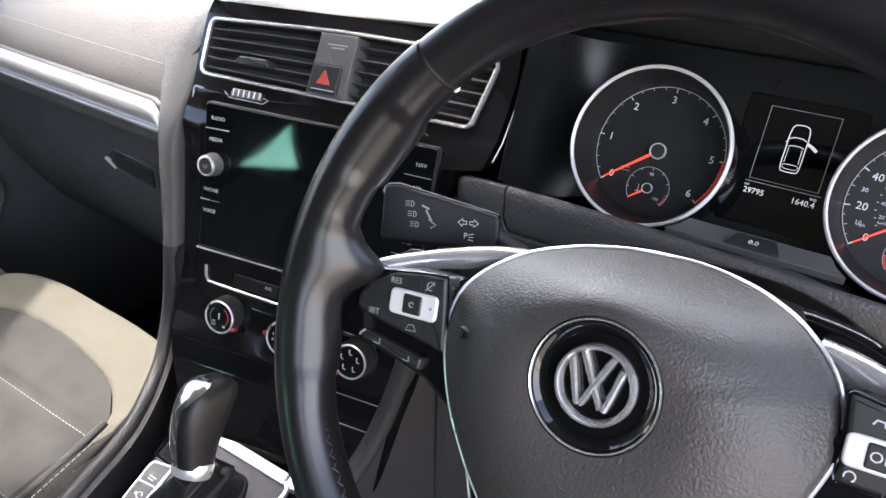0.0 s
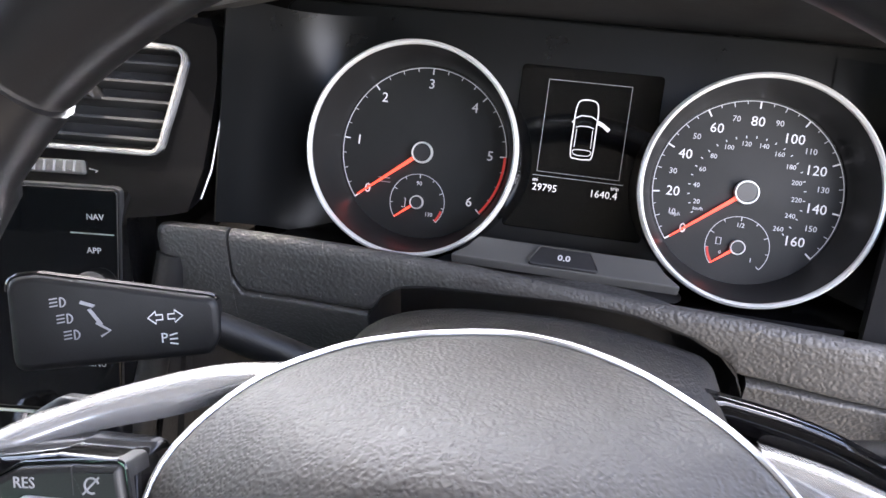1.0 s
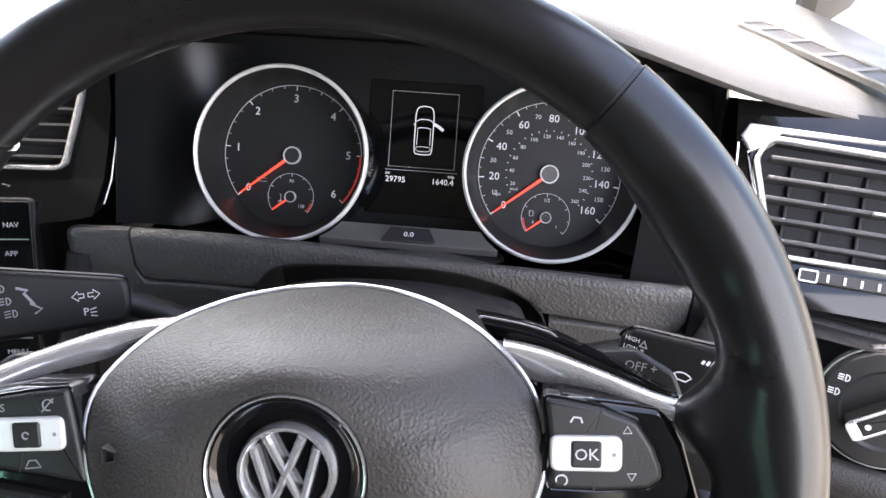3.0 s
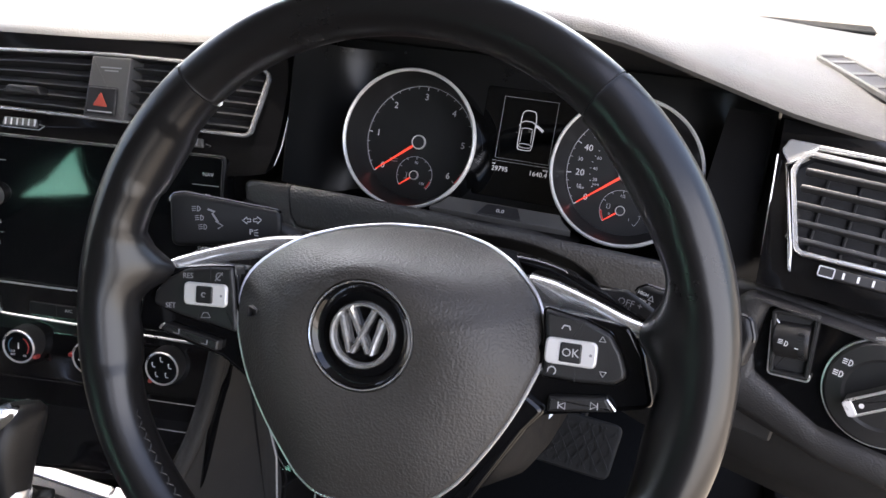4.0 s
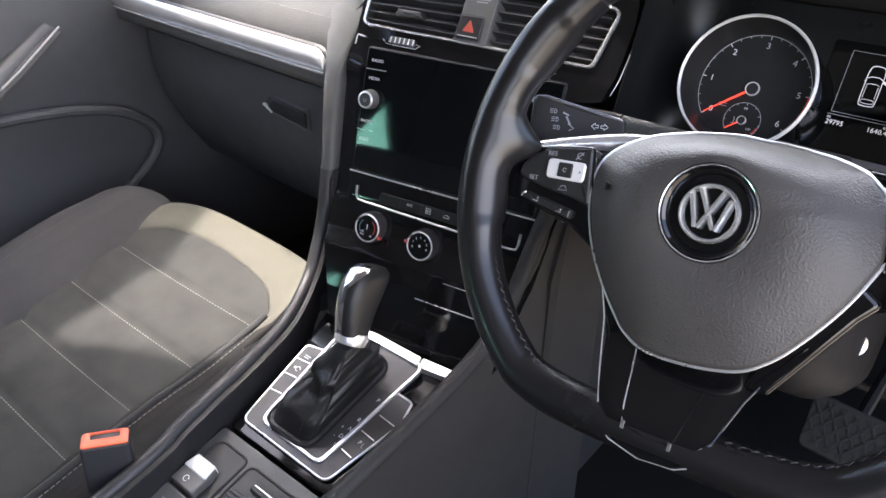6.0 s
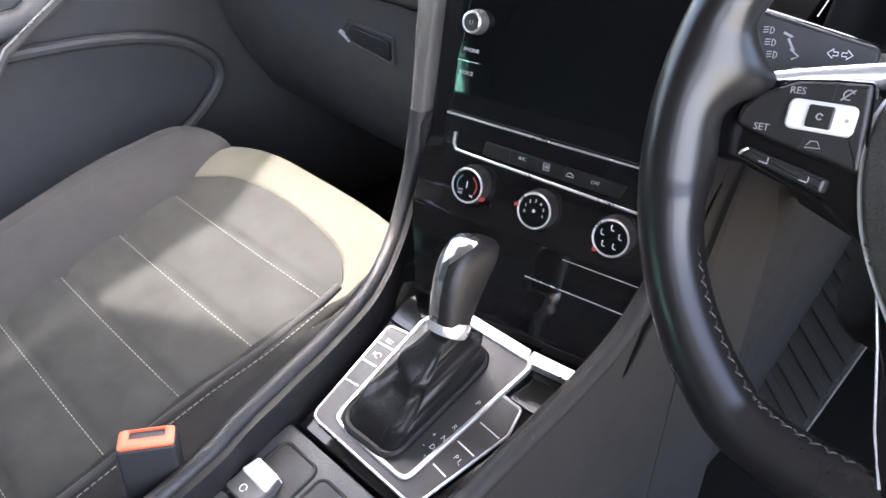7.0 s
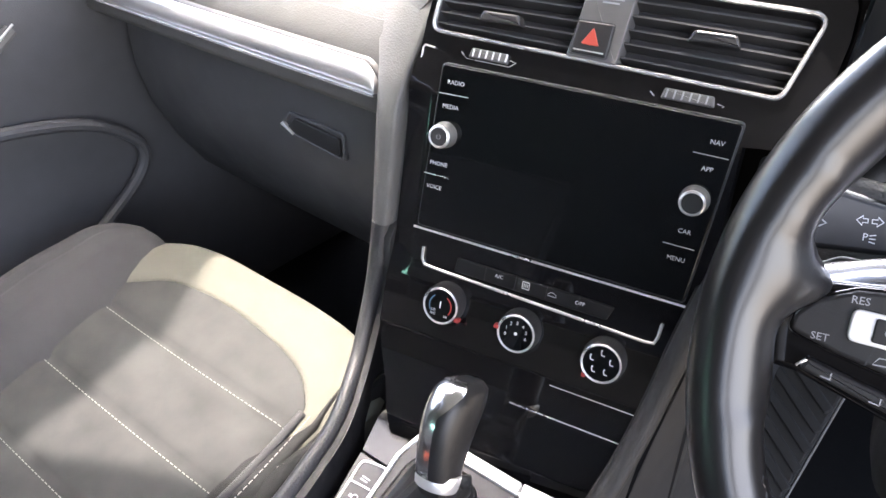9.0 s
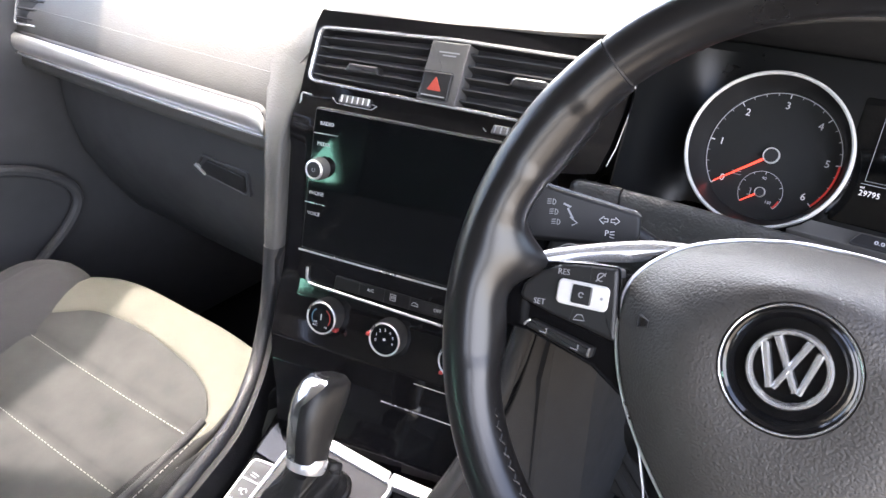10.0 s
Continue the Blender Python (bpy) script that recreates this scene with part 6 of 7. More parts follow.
lettering("+", 0.006, PRINT, gear_panel, at(0.0485, -0.046, 0.0029))
lettering("-", 0.006, PRINT, gear_panel, at(0.0485, -0.058, 0.0029))
part("symbol", stroke([(0.0555, -0.0645), (0.0605, -0.0645), (0.058, -0.0685)], 0.0005, 0.0026, 0.0031, closed=True), PRINT, gear_panel, "small arrow")
lettering("P", 0.0066, PRINT, gear_panel, at(0.0775, -0.0495, 0.0016, 0, 0, -6))
part("symbol", stroke([(0.082, -0.048), (0.0815, -0.052), (0.0845, -0.0535)], 0.0006, 0.0013, 0.0018), PRINT, gear_panel, "parking aid symbol")
for line in [(-0.0615, -0.0545, -0.0445, -0.0525, 0.0012), (-0.0648, -0.0295, -0.0468, -0.0275, 0.0012), (-0.0678, -0.0065, -0.0482, -0.0045, 0.0012)]:
    part("key_divider", bars([line], 0.0012, 0.0021), SATIN, gear_panel, "bright key divider")
for line in [(0.0665, -0.0655, 0.0825, -0.0675, 0.0012), (0.0685, -0.0375, 0.0885, -0.0395, 0.0012), (0.0715, -0.0125, 0.0945, -0.0145, 0.0012)]:
    part("key_divider", bars([line], 0.0012, 0.0021), SATIN, gear_panel, "bright key divider")
part("key_symbol", bars([(-0.062, 0.0022, -0.0535, 0.0022, 0.0011), (-0.062, -0.0006, -0.0545, -0.0006, 0.0011)], 0.0012, 0.002), PRINT, gear_panel, "faint unreadable key marking")
part("key_symbol", stroke(arc2(0.003, 0, 300, 10, -0.0545, -0.0175), 0.0008, 0.0012, 0.002), PRINT, gear_panel, "start-stop symbol")
part("key_symbol", bars([(-0.0605, -0.0175, -0.0585, -0.0175, 0.003)], 0.0012, 0.002), PRINT, gear_panel, "start-stop symbol")

gear = thing("gear_selector", G, "leather gear selector with a chrome-faced knob", "gear selector")
# pleated boot
BO = rounded([(-0.03, -0.088, 0.02), (0.037, -0.087, 0.018), (0.037, 0.03, 0.018), (0.028, 0.044, 0.014), (-0.03, 0.044, 0.016)], 0.012, 8)
BN = len(BO)
gi = G.inverted()
collar = gi @ Vector((-0.337, 0.016, 0.416))
knob_top = gi @ Vector((-0.3425, 0.0555, 0.4845))
axis = (knob_top - collar).normalized()
rings = []
for k in range(36):
    t = k / 35
    c = Vector((0.003, -0.022, 0.004)).lerp(collar, t ** 0.85)
    ring = []
    for i, (x, y) in enumerate(BO):
        q = Vector((x - 0.003, y + 0.022, 0))
        ang = math.atan2(q.y, q.x)
        rim = Vector((0.0155 * math.cos(ang), 0.0155 * math.sin(ang), 0))
        soft = math.sin(math.pi * min(1, t * 1.12)) ** 0.7
        fold = 0.0036 * math.sin(t * 14 + 1.7 * math.sin(ang + 0.6) + 0.8 * math.sin(3 * ang)) * soft
        fold += 0.006 * noise.noise(Vector((q.x * 34, q.y * 34, t * 3.2))) * soft + 0.0042 * noise.noise(Vector((q.x * 95, q.y * 95, t * 9))) * soft
        r = rim.lerp(q, (1 - t) ** 1.1)
        r += r.normalized() * fold
        ring.append((c.x + r.x, c.y + r.y, c.z - (0.006 if k == 0 else 0) + 0.5 * fold))
    rings.append(ring)
boot = part("boot", lofted(rings), BOOT, gear, "creased black leather boot", angle=80)
part("boot_rim", tube([(x, y, 0.004) for x, y in BO], 0.0042, 8, closed=True), BOOT, gear, "rolled leather edge")
st = bmesh.new()
for off in (-0.006, 0.006):
    for k in range(2, 28):
        a, b = rings[k], rings[k + 1]
        i = min(range(BN), key=lambda j: abs(BO[j][0] - (0.012 + off)) + (0 if BO[j][1] < -0.07 else 1))
        p, q = Vector(a[i]), Vector(b[i])
        tube([p.lerp(q, 0.2) + Vector((0, -0.0006, 0.0006)), p.lerp(q, 0.7) + Vector((0, -0.0006, 0.0006))], 0.0005, 5, bm=st)
part("boot_stitching", st, THREAD_DARK, gear, "dark stitching")
# knob: collar, body and bright face
KM = Matrix.Translation(collar) @ axis.to_track_quat("Z", "Y").to_matrix().to_4x4()
fwd = KM.to_3x3().inverted() @ Vector((0, 1, 0))
KM = KM @ Matrix.Rotation(math.atan2(fwd.y, fwd.x) - math.pi / 2, 4, "Z")
part("knob_collar", lathe([(0.0, -0.004), (0.0165, -0.004), (0.0175, 0.0), (0.0175, 0.006), (0.0166, 0.009), (0.0, 0.009)], 40), SATIN, gear, "chrome collar", KM)
KNOB = ((0.006, 0.0152, 0.0162), (0.012, 0.0152, 0.0172), (0.025, 0.0156, 0.0198), (0.042, 0.0162, 0.0228), (0.056, 0.0166, 0.0245), (0.066, 0.0162, 0.0242), (0.0735, 0.0148, 0.0222), (0.0785, 0.0112, 0.0168), (0.0803, 0.0052, 0.0082))


def knob_point(z, w, d, a, out=0.0):
    off = -0.0045 * math.sin(math.pi * min(1, z / 0.075))
    c, s = math.cos(a), math.sin(a)
    return ((w + out) * math.copysign(abs(c) ** 0.72, c), off + (d + out) * math.copysign(abs(s) ** 0.72, s), z + out * (z > 0.07) + 0.12 * (d * s))


part("knob", lofted([[knob_point(z, w, d, 2 * math.pi * i / 48) for i in range(48)] for z, w, d in KNOB]), KNOBLEATHER, gear, "black leather knob", KM, angle=70)
face_rings = []
for z, w, d in KNOB:
    q = min(1, max(0, (z - 0.056) / 0.02)) ** 1.3
    a0, a1 = 150 - 65 * q, 274 + 52 * q
    face_rings.append([knob_point(z, w, d, radians(a0 + (a1 - a0) * i / 28), 0.0006) for i in range(29)])
part("knob_face", grid(face_rings, None, 0.0005, (1, 0, 0)), KNOBCHROME, gear, "bright chrome side and top of the knob", KM, angle=80)

# storage panel behind the gear surround: brake key, tray and roller blind
tray = thing("console_tray", G, "satin black console tray with the parking brake keys", "console tray")
TO = rounded([(-0.071, -0.36), (0.095, -0.36), (0.095, -0.1155), (-0.071, -0.1155)], 0.006)
part("tray_top", slab(TO, -0.03, -0.0045, 0.002), GLOVE, tray, "satin black tray panel")
def pocket(outline, depth):
    part("pocket_edge", band(grown(outline, 0.003), outline, -0.006, -0.0025, 0.001), DASH_LOW, tray)
    part("pocket", slab(outline, -0.006, -0.0038, 0), BLACK, tray, "dark pocket")
pocket(rounded([(-0.062, -0.3), (-0.012, -0.3), (-0.012, -0.131), (-0.056, -0.131)], 0.008), 0.02)
pocket(rounded([(-0.002, -0.34), (0.086, -0.34), (0.086, -0.133), (-0.002, -0.133)], 0.008), 0.02)
bk = part("brake_key", slab(rounded([(-0.061, -0.192), (-0.0245, -0.192), (-0.0235, -0.168), (-0.0265, -0.158), (-0.0575, -0.158), (-0.06, -0.168)], 0.003), -0.006, 0.006, 0.002), GREY, tray, "parking brake key")
part("brake_key_face", slab(rounded([(-0.0612, -0.174), (-0.0242, -0.174), (-0.0272, -0.1568), (-0.057, -0.1568)], 0.003), -0.004, 0.0072, 0.002), SILVER, bk, "bright silver front of the key")
part("symbol", stroke(arc2(0.0032, 0, 330, 14, -0.044, -0.183), 0.0007, 0.0055, 0.0066), PRINT, bk, "round brake symbol")
part("hold_key", slab(rounded([(-0.061, -0.232), (-0.0245, -0.232), (-0.0245, -0.196), (-0.061, -0.196)], 0.002), -0.006, 0.003, 0.0015), GREY, tray, "dark hold key")
part("key_symbol", bars([(-0.05, -0.21, -0.042, -0.21, 0.0011), (-0.05, -0.214, -0.041, -0.214, 0.0011), (-0.049, -0.218, -0.043, -0.218, 0.0011)], 0.0025, 0.0034), PRINT_DIM, tray, "faint unreadable key marking")
for k in range(12):
    part("blind_slat", slab(box2(0.084, 0.0042, 0.001, 2, 0.042, -0.162 - 0.0052 * k), -0.004, -0.0022, 0.0008), BUTTON, tray, "")
part("blind_handle", slab(box2(0.05, 0.008, 0.002, 3, 0.046, -0.149), -0.004, 0.004, 0.002), BUTTON, tray, "blind handle")
part("blind_edge", tube([(0.024, -0.1465, 0.0042), (0.068, -0.1465, 0.0042)], 0.001, 6), SATIN, tray, "bright handle edge")


# ---- passenger seat ----
seat = thing("passenger_seat", at(-0.68, -0.05, 0.05), "grey cloth passenger seat with a suede insert and pale stitching", "car seat")
SO = Matrix.Translation((0.68, 0.05, -0.05))


def seat_part(name, bm, mat, label="", angle=60):
    bmesh.ops.transform(bm, matrix=SO, verts=bm.verts)
    return part(name, bm, mat, seat, label, angle=angle)


def cush(x, y):
    """Height of the cushion's top."""
    return 0.3312 + 0.2 * y


def left_seam(y):
    return curve1([(-0.6, -0.76), (-0.3, -0.8), (-0.135, -0.831), (-0.054, -0.844), (0.032, -0.856), (0.053, -0.862), (0.09, -0.876), (0.13, -0.888)], y)


def right_seam(y):
    return curve1([(-0.6, -0.515), (-0.133, -0.527), (-0.054, -0.523), (0.029, -0.527), (0.085, -0.534)], y)


SEAMS = (0.031, -0.054, -0.134, -0.212, -0.29, -0.37)


def insert_z(x, y):
    z = cush(x, y)
    for s in SEAMS:
        z -= 0.0038 * math.exp(-((y - s) / 0.006) ** 2)
    mid = 0.5 * (left_seam(y) + right_seam(y))
    q = abs((x - mid) / (0.5 * (right_seam(y) - left_seam(y))))
    z -= 0.003 * (1 - q * q)
    if q > 0.93:
        z -= 0.004 * (q - 0.93) / 0.07
    near = min(abs(y - s) for s in SEAMS)
    z += 0.0022 * math.sin(min(1, near / 0.04) * math.pi / 2)
    return z


INS_L = [(-0.5, -0.77), (-0.3, -0.8), (-0.135, -0.831), (-0.054, -0.844), (0.032, -0.857), (0.05, -0.86), (0.075, -0.832), (0.094, -0.802), (0.102, -0.765), (0.104, -0.74)]
INS_R = [(-0.5, -0.515), (-0.133, -0.527), (-0.054, -0.523), (0.029, -0.526), (0.047, -0.526), (0.066, -0.545), (0.08, -0.566), (0.09, -0.595), (0.098, -0.64), (0.104, -0.7)]
rows = []
for j in range(111):
    y = 0.104 - 0.52 * j / 110
    l, r = curve1(INS_L, y), curve1(INS_R, y)
    rows.append([(l + (r - l) * i / 40, y, insert_z(l + (r - l) * i / 40, y)) for i in range(41)])
seat_part("insert", grid(rows, None, 0.04, (0, 0, -1)), SUEDE, "soft grey suede insert with cross seams")

# front panel: cloth in its paler sunlit tone round the insert's nose and down to the cushion's side
ROLL_BACK = [(-0.892, 0.04), (-0.862, 0.05), (-0.832, 0.075), (-0.802, 0.094), (-0.765, 0.102), (-0.7, 0.104), (-0.64, 0.098), (-0.595, 0.09), (-0.566, 0.08), (-0.545, 0.066), (-0.527, 0.045), (-0.512, -0.01), (-0.5, -0.03), (-0.478, -0.005), (-0.466, 0.02)]
NOSE_SEAM = [(-0.03, -0.51), (-0.022, -0.507), (0.0, -0.498), (0.02, -0.489), (0.045, -0.484), (0.1, -0.482)]
ROLL_FRONT = [(-0.892, 0.128), (-0.86, 0.154), (-0.8, 0.166), (-0.7, 0.166), (-0.62, 0.164), (-0.555, 0.156), (-0.52, 0.142), (-0.49, 0.122), (-0.466, 0.1)]
rows = []
for i in range(81):
    x0 = -0.892 + 0.409 * i / 80
    yb, fy = curve1(ROLL_BACK, x0), curve1(ROLL_FRONT, x0)
    side_drop = 0.03 * max(0, (x0 + 0.51) / 0.03) ** 1.8 + 0.006 * max(0, (-0.87 - x0) / 0.022) ** 2
    row = []
    for q, h in ((0.0, -0.0045), (0.03, 0.0005), (0.08, 0.002), (0.2, 0.0035), (0.45, 0.0045), (0.7, 0.003), (0.88, -0.002), (0.97, -0.009), (1.01, -0.02), (1.03, -0.045), (1.0, -0.1), (0.93, -0.17)):
        y = yb + (fy - yb) * q
        row.append((min(x0, curve1(NOSE_SEAM, y)), y, cush(x0, y) + h - side_drop))
    rows.append(row)
seat_part("front_roll", grid(rows, None, 0.03, (0, -0.2, -1)), FABRIC, "grey cloth front panel, sunlight put into its paler colour")


# side bolsters
def bolster(seam, out, side, mat):
    rows = []
    for j in range(41):
        y = 0.135 - 0.62 * j / 40
        s = seam(y)
        w = out(y)
        z = cush(s, y)
        e = 0.0
        if y > 0.07:
            e = ((y - 0.07) / 0.065) ** 2
        row = []
        for q, h in ((0.0, -0.004), (0.06, 0.004), (0.2, 0.014), (0.45, 0.027), (0.7, 0.032), (0.88, 0.025), (0.97, 0.01), (1.0, -0.01), (1.0, -0.05), (0.96, -0.12), (0.93, -0.2)):
            hh = h * (1 - 0.75 * e) if h > 0 else h
            row.append((s + side * w * q * (1 - 0.12 * e), y, z + hh * BOL[side] - 0.004 * e))
        rows.append(row)
    return grid(rows, None, 0.02, (-side, 0, 0))


BOL = {-1: 1.05, 1: 0.2}
seat_part("side_bolster", bolster(left_seam, lambda y: curve1([(-0.5, 0.15), (-0.15, 0.135), (0.0, 0.13), (0.08, 0.095), (0.135, 0.05)], y), -1, BOLSTER), BOLSTER, "grey cloth outer bolster")
# the inner side's shade is in its cloth colour
seat_part("side_bolster", bolster(lambda y: right_seam(y) + 0.006 + 0.03 * min(1, max(0, (y + 0.02) / 0.06)), lambda y: curve1([(-0.5, 0.06), (-0.05, 0.05), (0.04, 0.012), (0.135, 0.008)], y), 1, SEATSIDE), SEATSIDE, "cloth inner side, its shade put into the dark colour")
# piping and stitches
part_pts = [(right_seam(y) + 0.004, y, cush(0, y) + 0.0045) for y in [0.045 - 0.5 * i / 60 for i in range(61)]]
seat_part("piping", tube(part_pts, 0.0045, 8), BOLSTER, "ribbed grey piping")


def stitch_line(points, step=0.0062, length=0.0038, r=0.0005, bm=None):
    bm = bm or bmesh.new()
    pts = [Vector(p) for p in points]
    acc, nxt = 0.0, 0.0
    for a, b in zip(pts, pts[1:]):
        d = (b - a).length
        while nxt <= acc + d:
            t = (nxt - acc) / d
            p = a.lerp(b, t)
            w = (b - a).normalized()
            tube([p, p + w * length * 0.5 + Vector((0, 0, 0.0004)), p + w * length], r, 5, bm=bm)
            nxt += step
        acc += d
    return bm


for s in SEAMS[:5]:
    l, r = left_seam(s), right_seam(s)
    for dy, stp in ((-0.004, 0.0062),):
        seat_part("stitching", stitch_line([(l + (r - l) * i / 40, s + dy, insert_z(l + (r - l) * i / 40, s + dy) + 0.0006) for i in range(41)], stp), THREAD, "pale stitched seam")
seat_part("stitching", stitch_line([(p[0] + 0.0115, p[1], p[2] + 0.0035) for p in part_pts], 0.0065, 0.0045, 0.0005), THREAD, "pale stitched seam")
nose_seam = open_spline([Vector((x, y, cush(x, y) + 0.0035)) for x, y in ((-0.507, -0.022), (-0.498, -0.0), (-0.488, 0.02), (-0.482, 0.045))], 6)
seat_part("stitching", stitch_line(nose_seam, 0.0065, 0.0045, 0.0005), THREAD, "pale stitched seam")
# seat base and lower back
seat_part("base", slab(box2(0.42, 0.5, 0.03, 5, -0.68, -0.13), 0.06, 0.25, 0.02), BLACK, "dark seat base")
back_rows = []
for k in range(9):
    t = k / 8
    z = 0.33 + 0.2 * t
    y = -0.36 - 0.62 * t
    back_rows.append([(-0.68 + 0.26 * q, y + 0.07 * abs(q) ** 3 * (1 - 0.3 * t), z) for q in [i / 6 - 1 for i in range(13)]])
seat_part("backrest", grid(back_rows, None, 0.09, (0, -0.2, -1)), BOLSTER, "grey cloth backrest, laid far back")

# belt buckle beside the seat
buckle = thing("belt_buckle", pose(-0.469, -0.197, 0.3475, 0, 3, 58), "black seat belt buckle with an orange-red release key", "belt buckle")
part("shell", slab(box2(0.046, 0.024, 0.004), -0.11, 0.0, 0.002), BLACK, buckle, "black plastic shell")
part("release_key", band(box2(0.043, 0.0205, 0.003), box2(0.028, 0.0085, 0.002, 5, 0.0, 0.0045), -0.012, 0.0025, 0.001), ORANGE, buckle, "orange-red release key")
part("slot", slab(box2(0.03, 0.0095, 0.001, 3, 0.0, 0.0045), -0.012, -0.004, 0), BLACK, buckle, "dark slot")
part("stem", tube([(0, 0, -0.10), (0.005, 0, -0.2), (0.01, 0.01, -0.3)], 0.011, 8, flat_by=0.5), BLACK, buckle, "black stem")


# ---- driver's side of the dashboard ----
side = thing("driver_panel", at(), "dark grained panel round the lamp switch", "dashboard trim")
RY, RL = -20, 15
R = frame_at((0.26, 0.17, 0.61), RY, RL)
# grained surround: upper bar and lower slope
part("surround", band(rounded([(-0.06, 0.0335), (-0.078, -0.03), (-0.05, -0.05), (0.02, -0.062), (0.14, -0.062), (0.14, 0.0335)][::-1][::-1], 0.006)[::-1], rounded([(-0.041, 0.031), (-0.044, 0.0), (-0.037, -0.02), (0.012, -0.0395), (0.11, -0.0395), (0.12, 0.03)], 0.006)[::-1], -0.02, 0.0035, 0.004), PANEL, side, "grained dark surround", R, angle=60)
part("gloss_plate", slab(rounded([(-0.042, -0.0), (-0.038, -0.022), (0.014, -0.041), (0.115, -0.041), (0.122, 0.033), (-0.042, 0.033)], 0.004), -0.02, -0.003, 0.001), GLOSS, side, "gloss black plate", R)
lamp = thing("lamp_level_switch", R, "small lamp level wheel in a chrome-edged frame", "switch")
fo = rounded([(-0.0275, -0.0155), (-0.0025, -0.0105), (-0.0085, 0.0355), (-0.0385, 0.0285)], 0.003)
part("frame", band(fo, grown(fo, -0.003), -0.004, 0.002, 0.001), BUTTON, lamp, "black frame")
part("frame_edge", tube([(x, y, 0.0) for x, y in rounded([(-0.038, 0.027), (-0.028, -0.0165), (-0.0025, -0.0118), (-0.002, -0.008)], 0.003)], 0.0007, 6), SATIN, lamp, "thin chrome edge")
part("well", slab(grown(fo, -0.003), -0.006, -0.0025, 0), BLACK, lamp, "dark well")
part("wheel", lathe([(0.0, -0.011), (0.0125, -0.011), (0.0132, -0.009), (0.0132, 0.009), (0.0125, 0.011), (0.0, 0.011)], 28), BUTTON, lamp, "black thumb wheel", at(-0.02, 0.0115, -0.006, 0, 90, 12))
part("wheel_ribs", bars([(-0.0125 - 0.0006 * k, 0.0025 + 0.0022 * k, -0.0085 - 0.0006 * k, 0.003 + 0.0022 * k, 0.0008) for k in range(9)], 0.005, 0.0074), BUTTON, lamp, "ribs")
part("symbol", stroke(arc2(0.0018, -90, 90, 8, -0.023, 0.0105), 0.0005, 0.0068, 0.0074, closed=True), PRINT, lamp, "lamp symbol")
part("symbol", bars([(-0.0275, 0.0105 + d, -0.0245, 0.0108 + d, 0.0005) for d in (-0.0012, 0, 0.0012)] + [(-0.0165, 0.0095, -0.014, 0.0098, 0.0006)], 0.0068, 0.0074), PRINT, lamp, "lamp rays")
rot = thing("lamp_switch", R @ at(0.041, 0.0, 0), "round lamp switch with a chrome-edged grip", "switch")
part("disc", lathe([(0.0, 0.004), (0.022, 0.004), (0.024, 0.0055), (0.0335, 0.0045), (0.0355, 0.002), (0.0355, -0.004)], 64), BUTTON, rot, "satin black disc")
part("disc_ring", lathe([(0.0352, -0.002), (0.0358, 0.001), (0.0368, 0.0008), (0.0372, -0.003)], 64), SATIN, rot, "thin chrome ring")
gm = at(0, 0, 0.004, 0, 0, 40)
part("grip", slab(box2(0.042, 0.0125, 0.003), 0.0, 0.013, 0.003), BUTTON, rot, "raised black grip bar", gm)
part("grip_edge", band(box2(0.0415, 0.012, 0.003), box2(0.0375, 0.0088, 0.002), 0.0115, 0.0138, 0.0006), SATIN, rot, "chrome edge of the grip", gm)
part("grip_tip", slab(box2(0.006, 0.0105, 0.002, 4, -0.0185, 0), 0.0115, 0.0139, 0.0006), SILVER, rot, "silver tip", gm)
for a, r in ((152, 0.0285), (172, 0.0285)):
    x, y = r * math.cos(radians(a)), r * math.sin(radians(a))
    part("symbol", stroke(arc2(0.002, -90, 90, 8, x + 0.001, y), 0.0006, 0.0048, 0.0056, closed=True), PRINT, rot, "fog lamp symbol")
    part("symbol", bars([(x - 0.003, y + d, x, y + d, 0.0005) for d in (-0.0014, 0, 0.0014)], 0.0048, 0.0056), PRINT, rot, "lamp rays")
lettering("0", 0.0055, PRINT, rot, at(-0.002, 0.0295, 0.0052))
part("symbol", lathe([(0.0, 0.0006), (0.0016, 0.0006), (0.0016, 0.0)], 12), PRINT, rot, "lamp symbol", gm @ at(-0.011, 0, 0.0131))

# right-hand vent
def ring_of(outline, n):
    """n points evenly along an outline, begun at its lower left."""
    pts = [Vector(p) for p in outline]
    k = min(range(len(pts)), key=lambda i: pts[i].x + pts[i].y)
    pts = pts[k:] + pts[:k] + [pts[k]]
    total = sum((b - a).length for a, b in zip(pts, pts[1:]))
    out, acc, want = [], 0.0, 0.0
    for a, b in zip(pts, pts[1:]):
        d = (b - a).length
        while len(out) < n and want <= acc + d + 1e-9 and d > 0:
            out.append(tuple(a.lerp(b, (want - acc) / d)))
            want += total / n
        acc += d
    return out


RV = frame_at((0.231, 0.226, 0.70), -12, 33)
rvent = thing("air_vent", RV, "driver's side air vent with a chrome frame", "air vent", "air vents")
ro_ = rounded([(0.0065, -0.0295), (0.13, -0.0275), (0.135, 0.034), (-0.0055, 0.0375), (-0.0105, 0.025)], 0.007)
po = [(-0.0125, -0.058), (0.15, -0.056), (0.15, 0.06), (-0.027, 0.06)]
part("panel", band([tuple(Vector(po[i]).lerp(Vector(po[(i + 1) % 4]), j / 8)) for i in range(4) for j in range(8)], [tuple(0.5 * (Vector(a) + Vector(b))) for a, b in zip(ring_of(ro_, 32), ring_of(ro_, 32))], -0.03, -0.002, 0.001), GLOSS, rvent, "gloss black surround")
